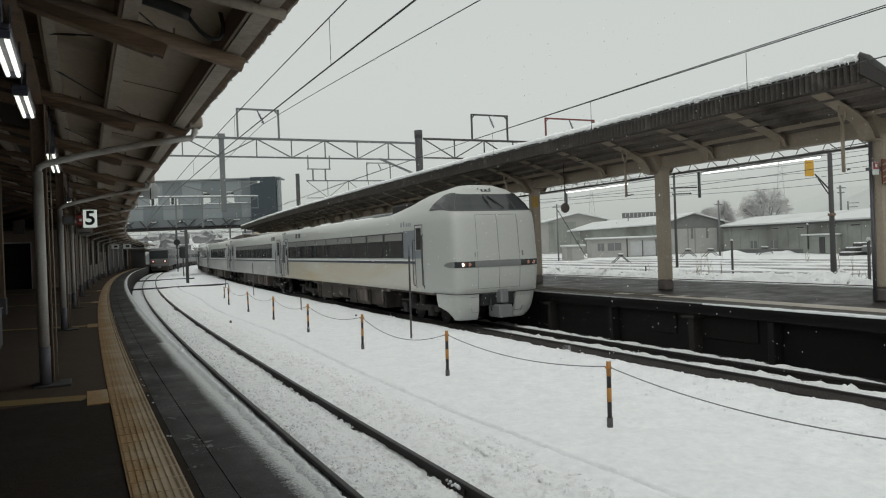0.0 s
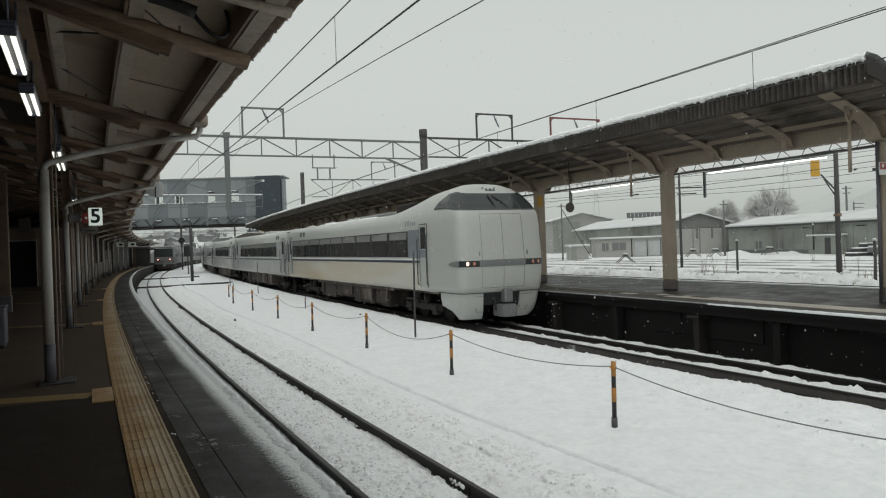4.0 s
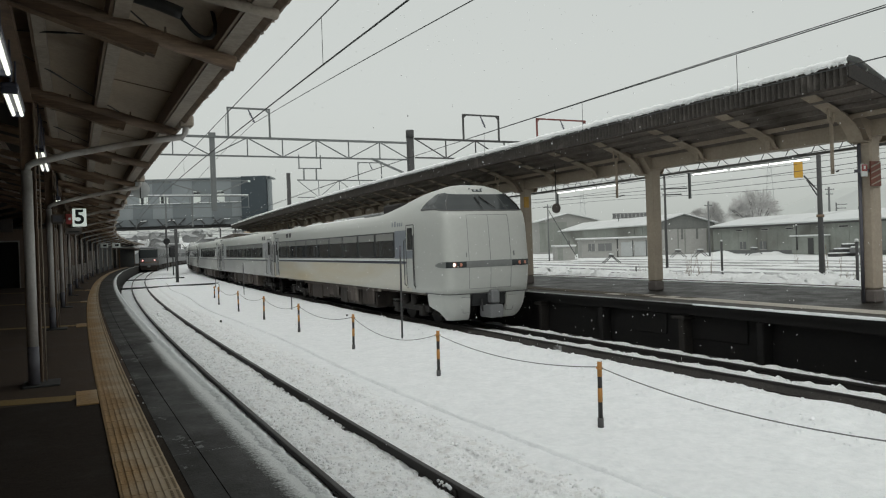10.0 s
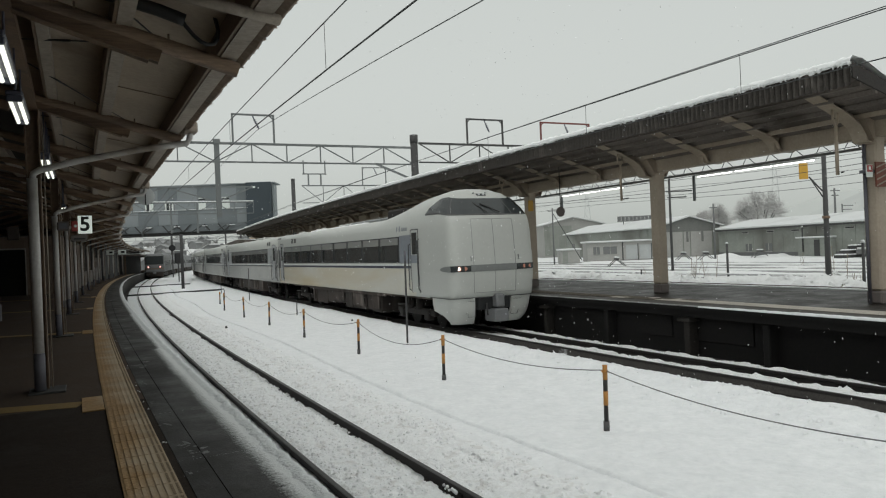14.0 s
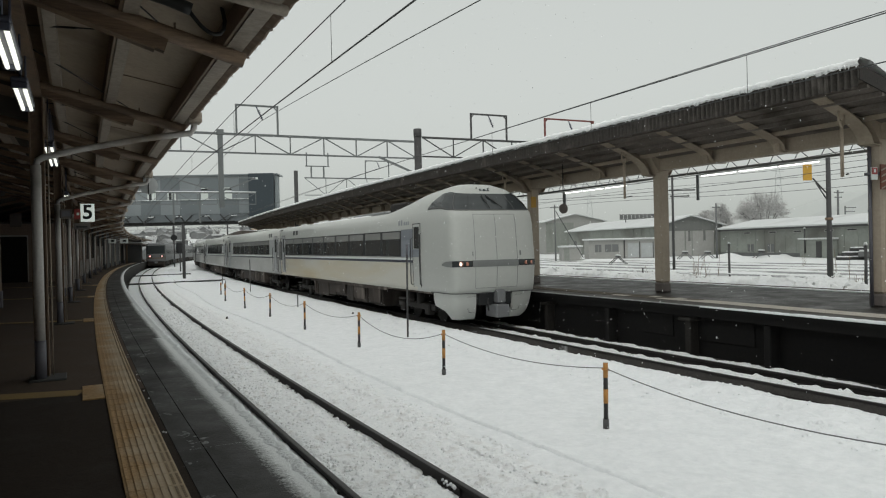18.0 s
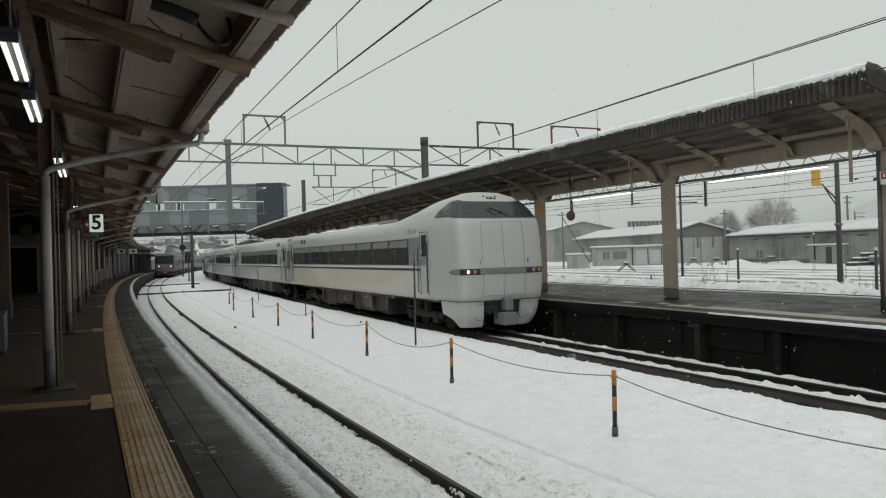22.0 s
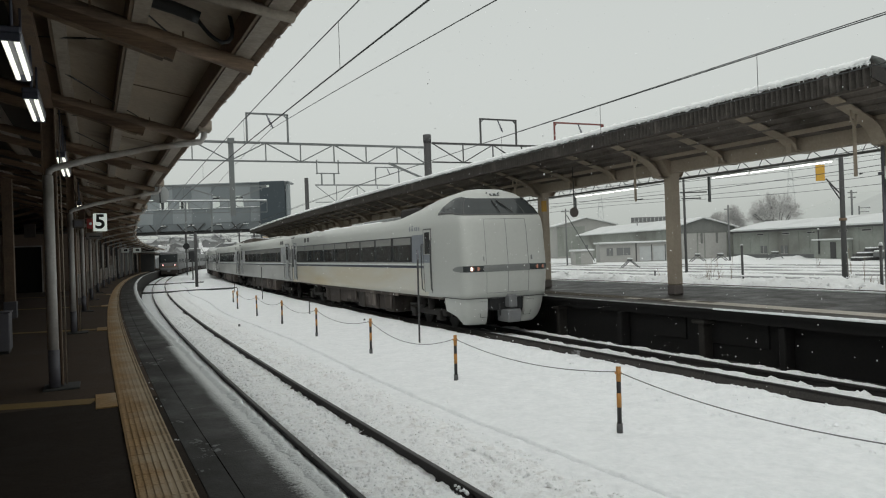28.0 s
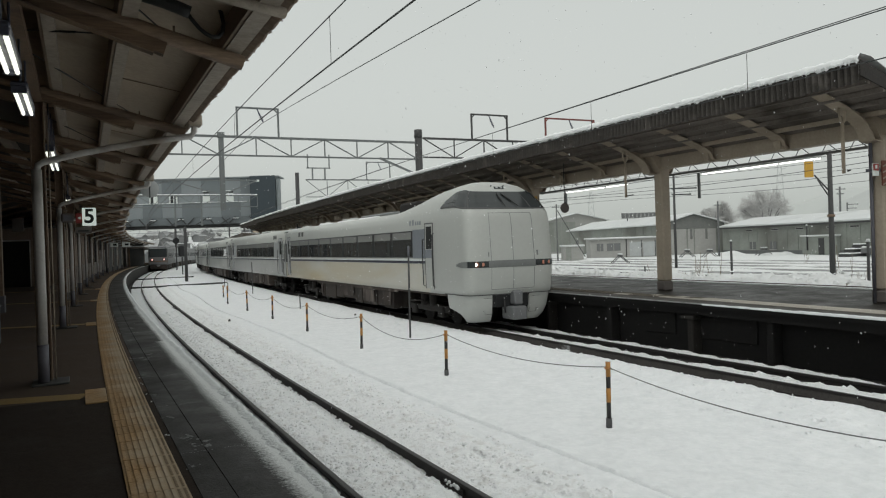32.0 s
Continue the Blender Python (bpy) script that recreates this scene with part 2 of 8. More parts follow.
BALLAST = mat("ballast", (0.05, 0.045, 0.04), 0.85, dark=(0.012, 0.011, 0.01), grain=(3.0, 26.0), bump=0.9, stain=(0.55, 0.57, 0.58), stain_at=0.72)
RAIL = mat("rail_steel", (0.03, 0.026, 0.025), 0.75, 0.1, dark=(0.014, 0.012, 0.011), grain=(4.0, 50.0))
RAILTOP = mat("worn_rail_head", (0.05, 0.047, 0.047), 0.55, 0.3, grain=(4.0, 50.0))
ASPHALT = dusted("platform_asphalt", (0.046, 0.035, 0.028), (0.021, 0.016, 0.013), 4.0, 6.0, 0.85, 0.12)
DRYDECK = dusted("dry_platform_asphalt", (0.108, 0.08, 0.063), (0.058, 0.043, 0.034), 4.0, 6.0, 0.85, 0.12)
COPING = dusted("platform_edge_slab", (0.029, 0.026, 0.024), (0.01, 0.009, 0.0085), -1.93, -1.5, 0.5, 0.22, (7.0, 30.0), 0.45, 0.84)
COPING_MID = dusted("frosted_platform_edge_slab", (0.034, 0.031, 0.028), (0.013, 0.012, 0.011), -1.84, -1.48, 0.5, 0.22, (7.0, 24.0), 0.47, 0.82)
COPING_FAR = dusted("dry_platform_edge_slab", (0.025, 0.021, 0.018), (0.011, 0.0095, 0.008), -1.8, -1.5, 0.55, 0.22, (7.0, 14.0), 0.55, 0.88)
R_DECK = dusted("wet_platform_deck", (0.027, 0.023, 0.019), (0.013, 0.011, 0.009), 15.2, 16.6, 0.42, 0.24, (6.0, 0.7), 0.35)
R_EDGE = dusted("snowy_platform_edge", (0.075, 0.07, 0.062), (0.035, 0.032, 0.028), 10.0, 9.2, 0.6, 0.3, (9.0, 1.2), 0.6, 0.95)
CONCRETE = mat("old_concrete", (0.03, 0.026, 0.022), 0.85, dark=(0.01, 0.0088, 0.0075), grain=(1.5, 18.0), bump=0.4, stain=(0.015, 0.013, 0.011))
# Near-black colour stands for the shade in the void below the platform.
DARKVOID = mat("void_shade_wall", (0.0095, 0.0085, 0.008), 0.95, dark=(0.004, 0.0036, 0.0033), grain=(1.2, 14.0), bump=0.3)
TACTILE = worn_tile("tactile_yellow", (0.4, 0.245, 0.1), (0.27, 0.16, 0.065), (0.43, 0.335, 0.225))
TACT_BAR = worn_tile("tactile_bar", (0.46, 0.29, 0.13), (0.33, 0.2, 0.085), (0.47, 0.375, 0.26))
TACT_DOT = worn_tile("tactile_pale", (0.3, 0.21, 0.12), (0.17, 0.115, 0.07), (0.26, 0.2, 0.13))
YELLOWLINE = mat("worn_yellow_line", (0.28, 0.18, 0.05), 0.75, dark=(0.16, 0.1, 0.035), grain=(3.0, 30.0))
GREYPAINT = mat("grey_pipe_paint", (0.549, 0.53, 0.511), 0.5, dark=(0.397, 0.378, 0.359), grain=(2.0, 30.0), stain=(0.189, 0.151, 0.114))
GREYBAND = mat("dark_band_paint", (0.14, 0.138, 0.16), 0.55, grain=(3.0, 30.0))
BROWNSTEEL = mat("brown_steel_paint", (0.2125, 0.1403, 0.08925), 0.6, dark=(0.102, 0.0663, 0.0425), grain=(2.0, 28.0), stain=(0.051, 0.02975, 0.0187))
RAFTER = mat("weathered_brown_rafter", (0.2635, 0.1742, 0.1088), 0.65, dark=(0.0935, 0.0612, 0.0391), grain=(7.0, 40.0), bump=0.5, stain=(0.0425, 0.0255, 0.017), stain_at=0.6, stretch=(0.1, 1.6, 1.6))
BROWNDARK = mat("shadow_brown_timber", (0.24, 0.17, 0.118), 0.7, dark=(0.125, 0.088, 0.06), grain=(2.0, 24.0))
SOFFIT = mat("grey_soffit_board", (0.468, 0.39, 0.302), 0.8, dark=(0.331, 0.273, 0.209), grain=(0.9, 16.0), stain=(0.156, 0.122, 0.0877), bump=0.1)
# Dark board colour that stands for the gloom under the inner roof.
SHADEBOARD = mat("shaded_soffit_board", (0.06, 0.05, 0.04), 0.85, dark=(0.03, 0.025, 0.021), grain=(1.2, 14.0))
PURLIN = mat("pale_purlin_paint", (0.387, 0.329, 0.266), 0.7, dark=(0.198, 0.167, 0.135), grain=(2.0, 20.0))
IRONROOF = mat("sheet_iron_roof", (0.12, 0.11, 0.1), 0.6, 0.2, grain=(2.0, 20.0))
CABLE = mat("black_cable", (0.02, 0.02, 0.02), 0.5, grain=(5.0, 50.0))
TUBE = glow("fluorescent_tube", (0.97, 1.0, 0.86), 1.25)
TUBE_R = glow("tube_lamp", (1.0, 1.0, 0.96), 2.6)
HOUSING = mat("lamp_housing", (0.09, 0.095, 0.13), 0.5, grain=(3.0, 30.0))
ENDWALL = mat("grey_end_wall", (0.099, 0.0999, 0.0968), 0.8, dark=(0.0585, 0.0585, 0.0571), grain=(0.8, 9.0), stain=(0.054, 0.0495, 0.045))
WALLBOARD = mat("dim_panel_wall", (0.312, 0.244, 0.194), 0.75, dark=(0.188, 0.144, 0.115), grain=(1.0, 12.0))
BLACK = mat("black_opening", (0.008, 0.008, 0.009), 0.6, grain=(2.0, 20.0))
WHITE = mat("white_enamel", (0.72, 0.76, 0.73), 0.4, grain=(2.0, 20.0), amount=0.15, bump=0.03)
INK = mat("black_ink", (0.012, 0.013, 0.014), 0.5, grain=(4.0, 40.0))
TRUNK = mat("grey_trunking", (0.3, 0.3, 0.29), 0.6, dark=(0.2, 0.2, 0.195), grain=(1.5, 20.0))
HAZARD = mat("hazard_orange", (0.2, 0.055, 0.028), 0.6, dark=(0.1, 0.03, 0.018), grain=(3.0, 30.0))
RED = mat("red_enamel", (0.34, 0.045, 0.04), 0.5, grain=(3.0, 30.0))
POST_Y = mat("post_yellow", (0.47, 0.22, 0.045), 0.5, dark=(0.36, 0.16, 0.035), grain=(8.0, 60.0))
POST_K = mat("post_black", (0.018, 0.016, 0.016), 0.5, grain=(8.0, 60.0))
POST_B = mat("post_foot", (0.09, 0.09, 0.09), 0.7, grain=(8.0, 60.0))
ROPE = mat("grey_rope", (0.2, 0.2, 0.2), 0.8, grain=(20.0, 90.0))
BODY = mat("train_white", (0.475, 0.49, 0.462), 0.36, dark=(0.435, 0.447, 0.423), grain=(0.35, 9.0), amount=0.2, bump=0.02)
BODYLOW = mat("train_lower_cream", (0.57, 0.565, 0.515), 0.42, dark=(0.55, 0.53, 0.455), grain=(1.1, 9.0), bump=0.02, stain=(0.5, 0.42, 0.26), stain_at=0.56, spread=0.14, stretch=(1.0, 0.22, 1.6))
NAVY = mat("train_navy", (0.055, 0.058, 0.085), 0.35, grain=(2.0, 20.0), bump=0.02)
BLUEGREY = mat("train_blue_grey", (0.23, 0.252, 0.28), 0.35, grain=(1.0, 14.0), bump=0.02)
DOORGREY = mat("train_door_grey", (0.35, 0.365, 0.37), 0.4, dark=(0.29, 0.3, 0.305), grain=(1.0, 14.0), bump=0.02)
BANDGREY = mat("train_band_grey", (0.2, 0.21, 0.205), 0.4, grain=(2.0, 20.0), bump=0.02)
SEAM = mat("train_seam", (0.07, 0.07, 0.07), 0.6, grain=(5.0, 30.0))
GLASS = glass("train_glass", (0.05, 0.053, 0.053), 0.03)
# Pale tint that stands for the reflection in the upper window panes.
PANE_SHEEN = glass("pane_reflection_tint", (0.27, 0.275, 0.265), 0.05)
SCREEN = glass("cab_glass", (0.04, 0.045, 0.046), 0.07)
UNDER = mat("underframe_grime", (0.0546, 0.0406, 0.0328), 0.85, dark=(0.0172, 0.0133, 0.0109), grain=(1.6, 14.0), bump=0.6, stain=(0.156, 0.133, 0.117), stain_at=0.62, rand=0.5, stretch=(1.0, 1.6, 0.5))
BOGIE = mat("oily_bogie_steel", (0.0192, 0.0156, 0.0132), 0.8, dark=(0.0072, 0.006, 0.0054), grain=(3.0, 20.0), bump=0.4)
COUPLER = mat("coupler_grey", (0.2, 0.205, 0.21), 0.5, 0.2, grain=(4.0, 40.0))
WHEEL = mat("wheel_steel", (0.018, 0.016, 0.014), 0.65, 0.3, grain=(4.0, 40.0))
LAMP_ON = glow("headlamp_lit", (1.0, 0.7, 0.55), 2.4)
LAMP_HALO = glow("headlamp_halo", (1.0, 0.3, 0.17), 0.06, (0.09, 0.05, 0.04))
LAMP_DIM = glow("headlamp_warm", (1.0, 0.38, 0.25), 0.2, (0.12, 0.07, 0.05))
LAMP_FAR = glow("tail_lamp_glow", (1.0, 0.35, 0.3), 2.0)
SILVER = mat("dull_stainless", (0.17, 0.175, 0.175), 0.5, 0.2, grain=(1.0, 12.0), bump=0.03)
BEIGE = mat("beige_steel_paint", (0.42, 0.355, 0.275), 0.65, dark=(0.31, 0.255, 0.195), grain=(1.0, 16.0), stain=(0.27, 0.22, 0.17), bump=0.08)
BEIGECON = mat("beige_column", (0.45, 0.385, 0.305), 0.75, dark=(0.34, 0.285, 0.225), grain=(1.2, 16.0), stain=(0.2, 0.165, 0.13), bump=0.15)
COLBASE = mat("column_foot", (0.15, 0.13, 0.12), 0.8, grain=(2.0, 20.0))
ENDSHEET = mat("weathered_end_sheet", (0.045, 0.04, 0.035), 0.85, dark=(0.015, 0.013, 0.012), grain=(3.0, 25.0), bump=0.5)
FASCIA = mat("weathered_corrugated_eave", (0.085, 0.076, 0.066), 0.85, dark=(0.03, 0.026, 0.023), grain=(2.5, 22.0), bump=0.4, stain=(0.15, 0.135, 0.12), stain_at=0.66)
CORRUGATED = mat("corrugated_asbestos", (0.211, 0.182, 0.157), 0.8, dark=(0.0969, 0.0832, 0.0718), grain=(1.6, 18.0), bump=0.3, stain=(0.0684, 0.057, 0.0456))
GALV = mat("galvanised_steel", (0.2, 0.215, 0.215), 0.55, 0.3, dark=(0.13, 0.14, 0.14), grain=(1.5, 20.0))
MASTCON = mat("dark_mast", (0.0589, 0.0589, 0.0589), 0.7, grain=(2.0, 25.0))
REDFRAME = mat("red_oxide_frame", (0.2, 0.06, 0.05), 0.65, grain=(3.0, 25.0))
WIRE = mat("copper_wire_dark", (0.07, 0.075, 0.075), 0.6, grain=(8.0, 40.0))
PYLON = mat("pale_pylon_steel", (0.45, 0.47, 0.47), 0.7, grain=(1.0, 8.0))
BRIDGE_L = mat("bridge_panel_light", (0.25, 0.28, 0.29), 0.6, grain=(0.4, 6.0), bump=0.03)
BRIDGE_D = mat("bridge_panel_dark", (0.17, 0.195, 0.205), 0.6, grain=(0.4, 6.0), bump=0.03)
TOWER = mat("tower_panel", (0.035, 0.05, 0.06), 0.45, grain=(0.5, 8.0), bump=0.03)
# Far shed walls: the green-grey is lightened to carry the haze.
SHED = mat("hazed_green_grey_cladding", (0.3, 0.32, 0.29), 0.8, dark=(0.21, 0.225, 0.205), grain=(0.35, 3.0), bump=0.1, stain=(0.15, 0.15, 0.135), stain_at=0.6, spread=0.12)
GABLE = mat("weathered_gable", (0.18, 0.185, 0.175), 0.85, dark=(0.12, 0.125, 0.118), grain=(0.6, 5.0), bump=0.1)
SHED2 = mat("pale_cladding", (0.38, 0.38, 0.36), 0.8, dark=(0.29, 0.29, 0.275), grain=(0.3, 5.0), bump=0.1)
# Twigs carry frost, and are painted lighter still for the distance haze.
TWIG = mat("hazed_frosted_twig", (0.66, 0.655, 0.645), 0.85, dark=(0.5, 0.495, 0.485), grain=(2.0, 20.0))
BARK = mat("frosted_bark", (0.27, 0.268, 0.262), 0.9, grain=(2.0, 20.0))
WEED = mat("dry_weed", (0.2, 0.16, 0.11), 0.9, grain=(5.0, 40.0))
AMBER = mat("amber_board", (0.6, 0.34, 0.04), 0.5, grain=(3.0, 30.0), bump=0.03)
# Backdrop hills: the paleness of the haze is put into the base colours.
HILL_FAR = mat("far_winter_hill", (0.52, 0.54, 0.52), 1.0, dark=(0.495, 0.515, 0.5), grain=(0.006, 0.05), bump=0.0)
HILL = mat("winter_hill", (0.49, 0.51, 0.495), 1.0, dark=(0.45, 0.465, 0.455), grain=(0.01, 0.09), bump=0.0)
PALEDOT = mat("pale_tactile_dot", (0.66, 0.63, 0.57), 0.8, dark=(0.4, 0.37, 0.32), grain=(3.0, 40.0))
# Paler copy of the dark mast colour; the distance haze is put into it.
HAZEPOLE = mat("hazed_pole", (0.16, 0.165, 0.165), 0.8, dark=(0.11, 0.112, 0.112), grain=(2.0, 25.0))


def flake_material():
    """Thin ice crystals: half of the light passes through."""
    m = bpy.data.materials.new("snowflake")
    m.use_nodes = True
    n, l = m.node_tree.nodes, m.node_tree.links
    n.remove(n["Principled BSDF"])
    a, b, mx = n.new("ShaderNodeBsdfDiffuse"), n.new("ShaderNodeBsdfTranslucent"), n.new("ShaderNodeMixShader")
    for s in (a, b):
        s.inputs["Color"].default_value = (0.96, 0.97, 0.97, 1)
    l.new(a.outputs[0], mx.inputs[1])
    l.new(b.outputs[0], mx.inputs[2])
    l.new(mx.outputs[0], n["Material Output"].inputs["Surface"])
    return m


SIGNLIT = glow("backlit_board", (0.86, 1.0, 0.9), 0.42)
FAINTRAIL = mat("frosted_rail", (0.5, 0.505, 0.505), 0.7, dark=(0.25, 0.25, 0.25), grain=(0.9, 8.0))
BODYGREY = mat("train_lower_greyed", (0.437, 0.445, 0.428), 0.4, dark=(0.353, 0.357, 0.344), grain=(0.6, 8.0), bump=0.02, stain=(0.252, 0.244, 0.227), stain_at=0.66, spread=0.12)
# Distant town: roofs greyed and walls lightened so their colours hold the haze.
TOWNROOF = mat("hazed_town_roof", (0.41, 0.4223, 0.4182), 0.9, dark=(0.246, 0.2501, 0.2501), grain=(0.4, 3.0), bump=0.0, rand=0.25)
TOWNDARK = mat("hazed_town_wall", (0.28, 0.287, 0.287), 0.9, dark=(0.178, 0.182, 0.182), grain=(0.2, 2.0), bump=0.0, rand=0.3)
# Yard windows: glass tint raised to grey to stand for haze.
HAZEGLASS = glass("hazed_window", (0.16, 0.165, 0.165), 0.25)
SLUSH = mat("grey_slush", (0.2, 0.2, 0.2), 0.5, dark=(0.06, 0.06, 0.06), grain=(9.0, 60.0), bump=0.4)
DIRTTILE = mat("grimy_tile", (0.075, 0.066, 0.055), 0.8, dark=(0.035, 0.03, 0.026), grain=(2.0, 30.0))
TILEBASE = mat("worn_tile", (0.15, 0.13, 0.1), 0.8, dark=(0.08, 0.068, 0.054), grain=(2.0, 30.0))
FLAKE = flake_material()


# ---- mesh helpers ----
def finish(name, bm, material, parent=None, label="", smooth=False):
    bmesh.ops.recalc_face_normals(bm, faces=bm.faces)
    me = bpy.data.meshes.new(name)
    bm.to_mesh(me)
    bm.free()
    mats = material if isinstance(material, (list, tuple)) else [material]
    for m in mats:
        me.materials.append(m)
    if smooth:
        for p in me.polygons:
            p.use_smooth = True
    ob = new(name, me)
    if parent:
        ob.parent = parent
    if label:
        ob["label"] = label
    return ob


def part(name, bm, material, parent, label="", smooth=False):
    return finish(name, bm, material, parent, label, smooth)


def thing(name, m, label, category, group="", kind=""):
    ob = new(name)
    ob.empty_display_size = 0.2
    ob.matrix_world = m
    return tagged(ob, label, category, group, kind)


def box(bm, x0, x1, y0, y1, z0, z1, bevel=0.0, m=None):
    vs = [bm.verts.new((x, y, z)) for x in (x0, x1) for y in (y0, y1) for z in (z0, z1)]
    fs = [bm.faces.new([vs[i] for i in q]) for q in ((0, 1, 3, 2), (4, 6, 7, 5), (0, 4, 5, 1), (2, 3, 7, 6), (0, 2, 6, 4), (1, 5, 7, 3))]
    if bevel:
        es = list({e for f in fs for e in f.edges})
        r = bmesh.ops.bevel(bm, geom=es, offset=bevel, segments=1, affect="EDGES", profile=0.5)
        vs = list({v for f in r["faces"] for v in f.verts} | {v for v in vs if v.is_valid})
    if m:
        bmesh.ops.transform(bm, matrix=m, verts=[v for v in vs if v.is_valid])
    return bm


def abox(*a, **k):
    return box(bmesh.new(), *a, **k)


def rod(bm, p0, p1, r0, r1=None, seg=8, caps=True):
    p0, p1 = Vector(p0), Vector(p1)
    r1 = r0 if r1 is None else r1
    ax = (p1 - p0).normalized()
    u = ax.orthogonal().normalized()
    v = ax.cross(u)
    rings = []
    for p, r in ((p0, r0), (p1, r1)):
        rings.append([bm.verts.new(p + (u * math.cos(2 * math.pi * k / seg) + v * math.sin(2 * math.pi * k / seg)) * r) for k in range(seg)])
    for k in range(seg):
        f = bm.faces.new((rings[0][k], rings[0][(k + 1) % seg], rings[1][(k + 1) % seg], rings[1][k]))
        f.smooth = True
    if caps:
        bm.faces.new(rings[0][::-1])
        bm.faces.new(rings[1])
    return bm


def arod(*a, **k):
    return rod(bmesh.new(), *a, **k)


def polytube(bm, pts, r, seg=6):
    pts = [Vector(p) for p in pts]
    rings = []
    for i, p in enumerate(pts):
        t = (pts[min(i + 1, len(pts) - 1)] - pts[max(i - 1, 0)]).normalized()
        u = t.cross(Vector((0.13, 0.21, 0.97))).normalized()
        v = t.cross(u)
        rings.append([bm.verts.new(p + (u * math.cos(2 * math.pi * k / seg) + v * math.sin(2 * math.pi * k / seg)) * r) for k in range(seg)])
    for a, b in zip(rings, rings[1:]):
        for k in range(seg):
            f = bm.faces.new((a[k], a[(k + 1) % seg], b[(k + 1) % seg], b[k]))
            f.smooth = True
    bm.faces.new(rings[0][::-1])
    bm.faces.new(rings[-1])
    return bm


def beam(bm, p0, p1, w, h, up=(0, 0, 1)):
    """A straight bar of rectangular section, w across and h in the up direction."""
    p0, p1 = Vector(p0), Vector(p1)
    t = (p1 - p0).normalized()
    x = t.cross(Vector(up)).normalized()
    z = x.cross(t)
    vs = [bm.verts.new(p + x * sx * w / 2 + z * sz * h / 2) for p in (p0, p1) for sx, sz in ((-1, -1), (1, -1), (1, 1), (-1, 1))]
    for q in ((0, 1, 2, 3), (7, 6, 5, 4), (0, 4, 5, 1), (1, 5, 6, 2), (2, 6, 7, 3), (3, 7, 4, 0)):
        bm.faces.new([vs[i] for i in q])
    return bm


def steps(a, b, n):
    return [a + (b - a) * i / n for i in range(n + 1)]


def sweep(name, profile, svals, material, closed=True, smooth=False, parent=None, label="", shift=None):
    """A profile of (d, z) points carried along the bend; UV u = d, v = s."""
    bm = bmesh.new()
    uv = bm.loops.layers.uv.new("UVMap")
    rows = [[(bm.verts.new(P(s, d + (shift(s) if shift else 0.0), z)), d, s) for d, z in profile] for s in svals]
    n = len(profile)
    for a, b in zip(rows, rows[1:]):
        for k in range(n if closed else n - 1):
            q = (a[k], a[(k + 1) % n], b[(k + 1) % n], b[k])
            f = bm.faces.new([v[0] for v in q])
            for lp, v in zip(f.loops, q):
                lp[uv].uv = (v[1], v[2])
    if closed:
        for r in (rows[0], rows[-1]):
            bm.faces.new([v[0] for v in r])
    return finish(name, bm, material, parent, label, smooth)


def rect(d0, d1, z0, z1):
    return [(d0, z0), (d1, z0), (d1, z1), (d0, z1)]


def structure(ob, label, category=""):
    return tagged(ob, label, category, "", "structure")


def smoothstep(a, b, x):
    t = min(1.0, max(0.0, (x - a) / (b - a)))
    return t * t * (3 - 2 * t)


def wave(x, y, sc, seed=0.0):
    return noise.noise(Vector((x * sc + seed, y * sc - seed, seed * 0.7)))


# ---- ground, tracks ----
def rail_gap(s):
    """Where the snow breaks off before the train's near rail."""
    return 7.35 + 0.06 * wave(s, 0, 1.3, 5.0) + 0.05 * wave(s, 0, 5.0, 7.0)


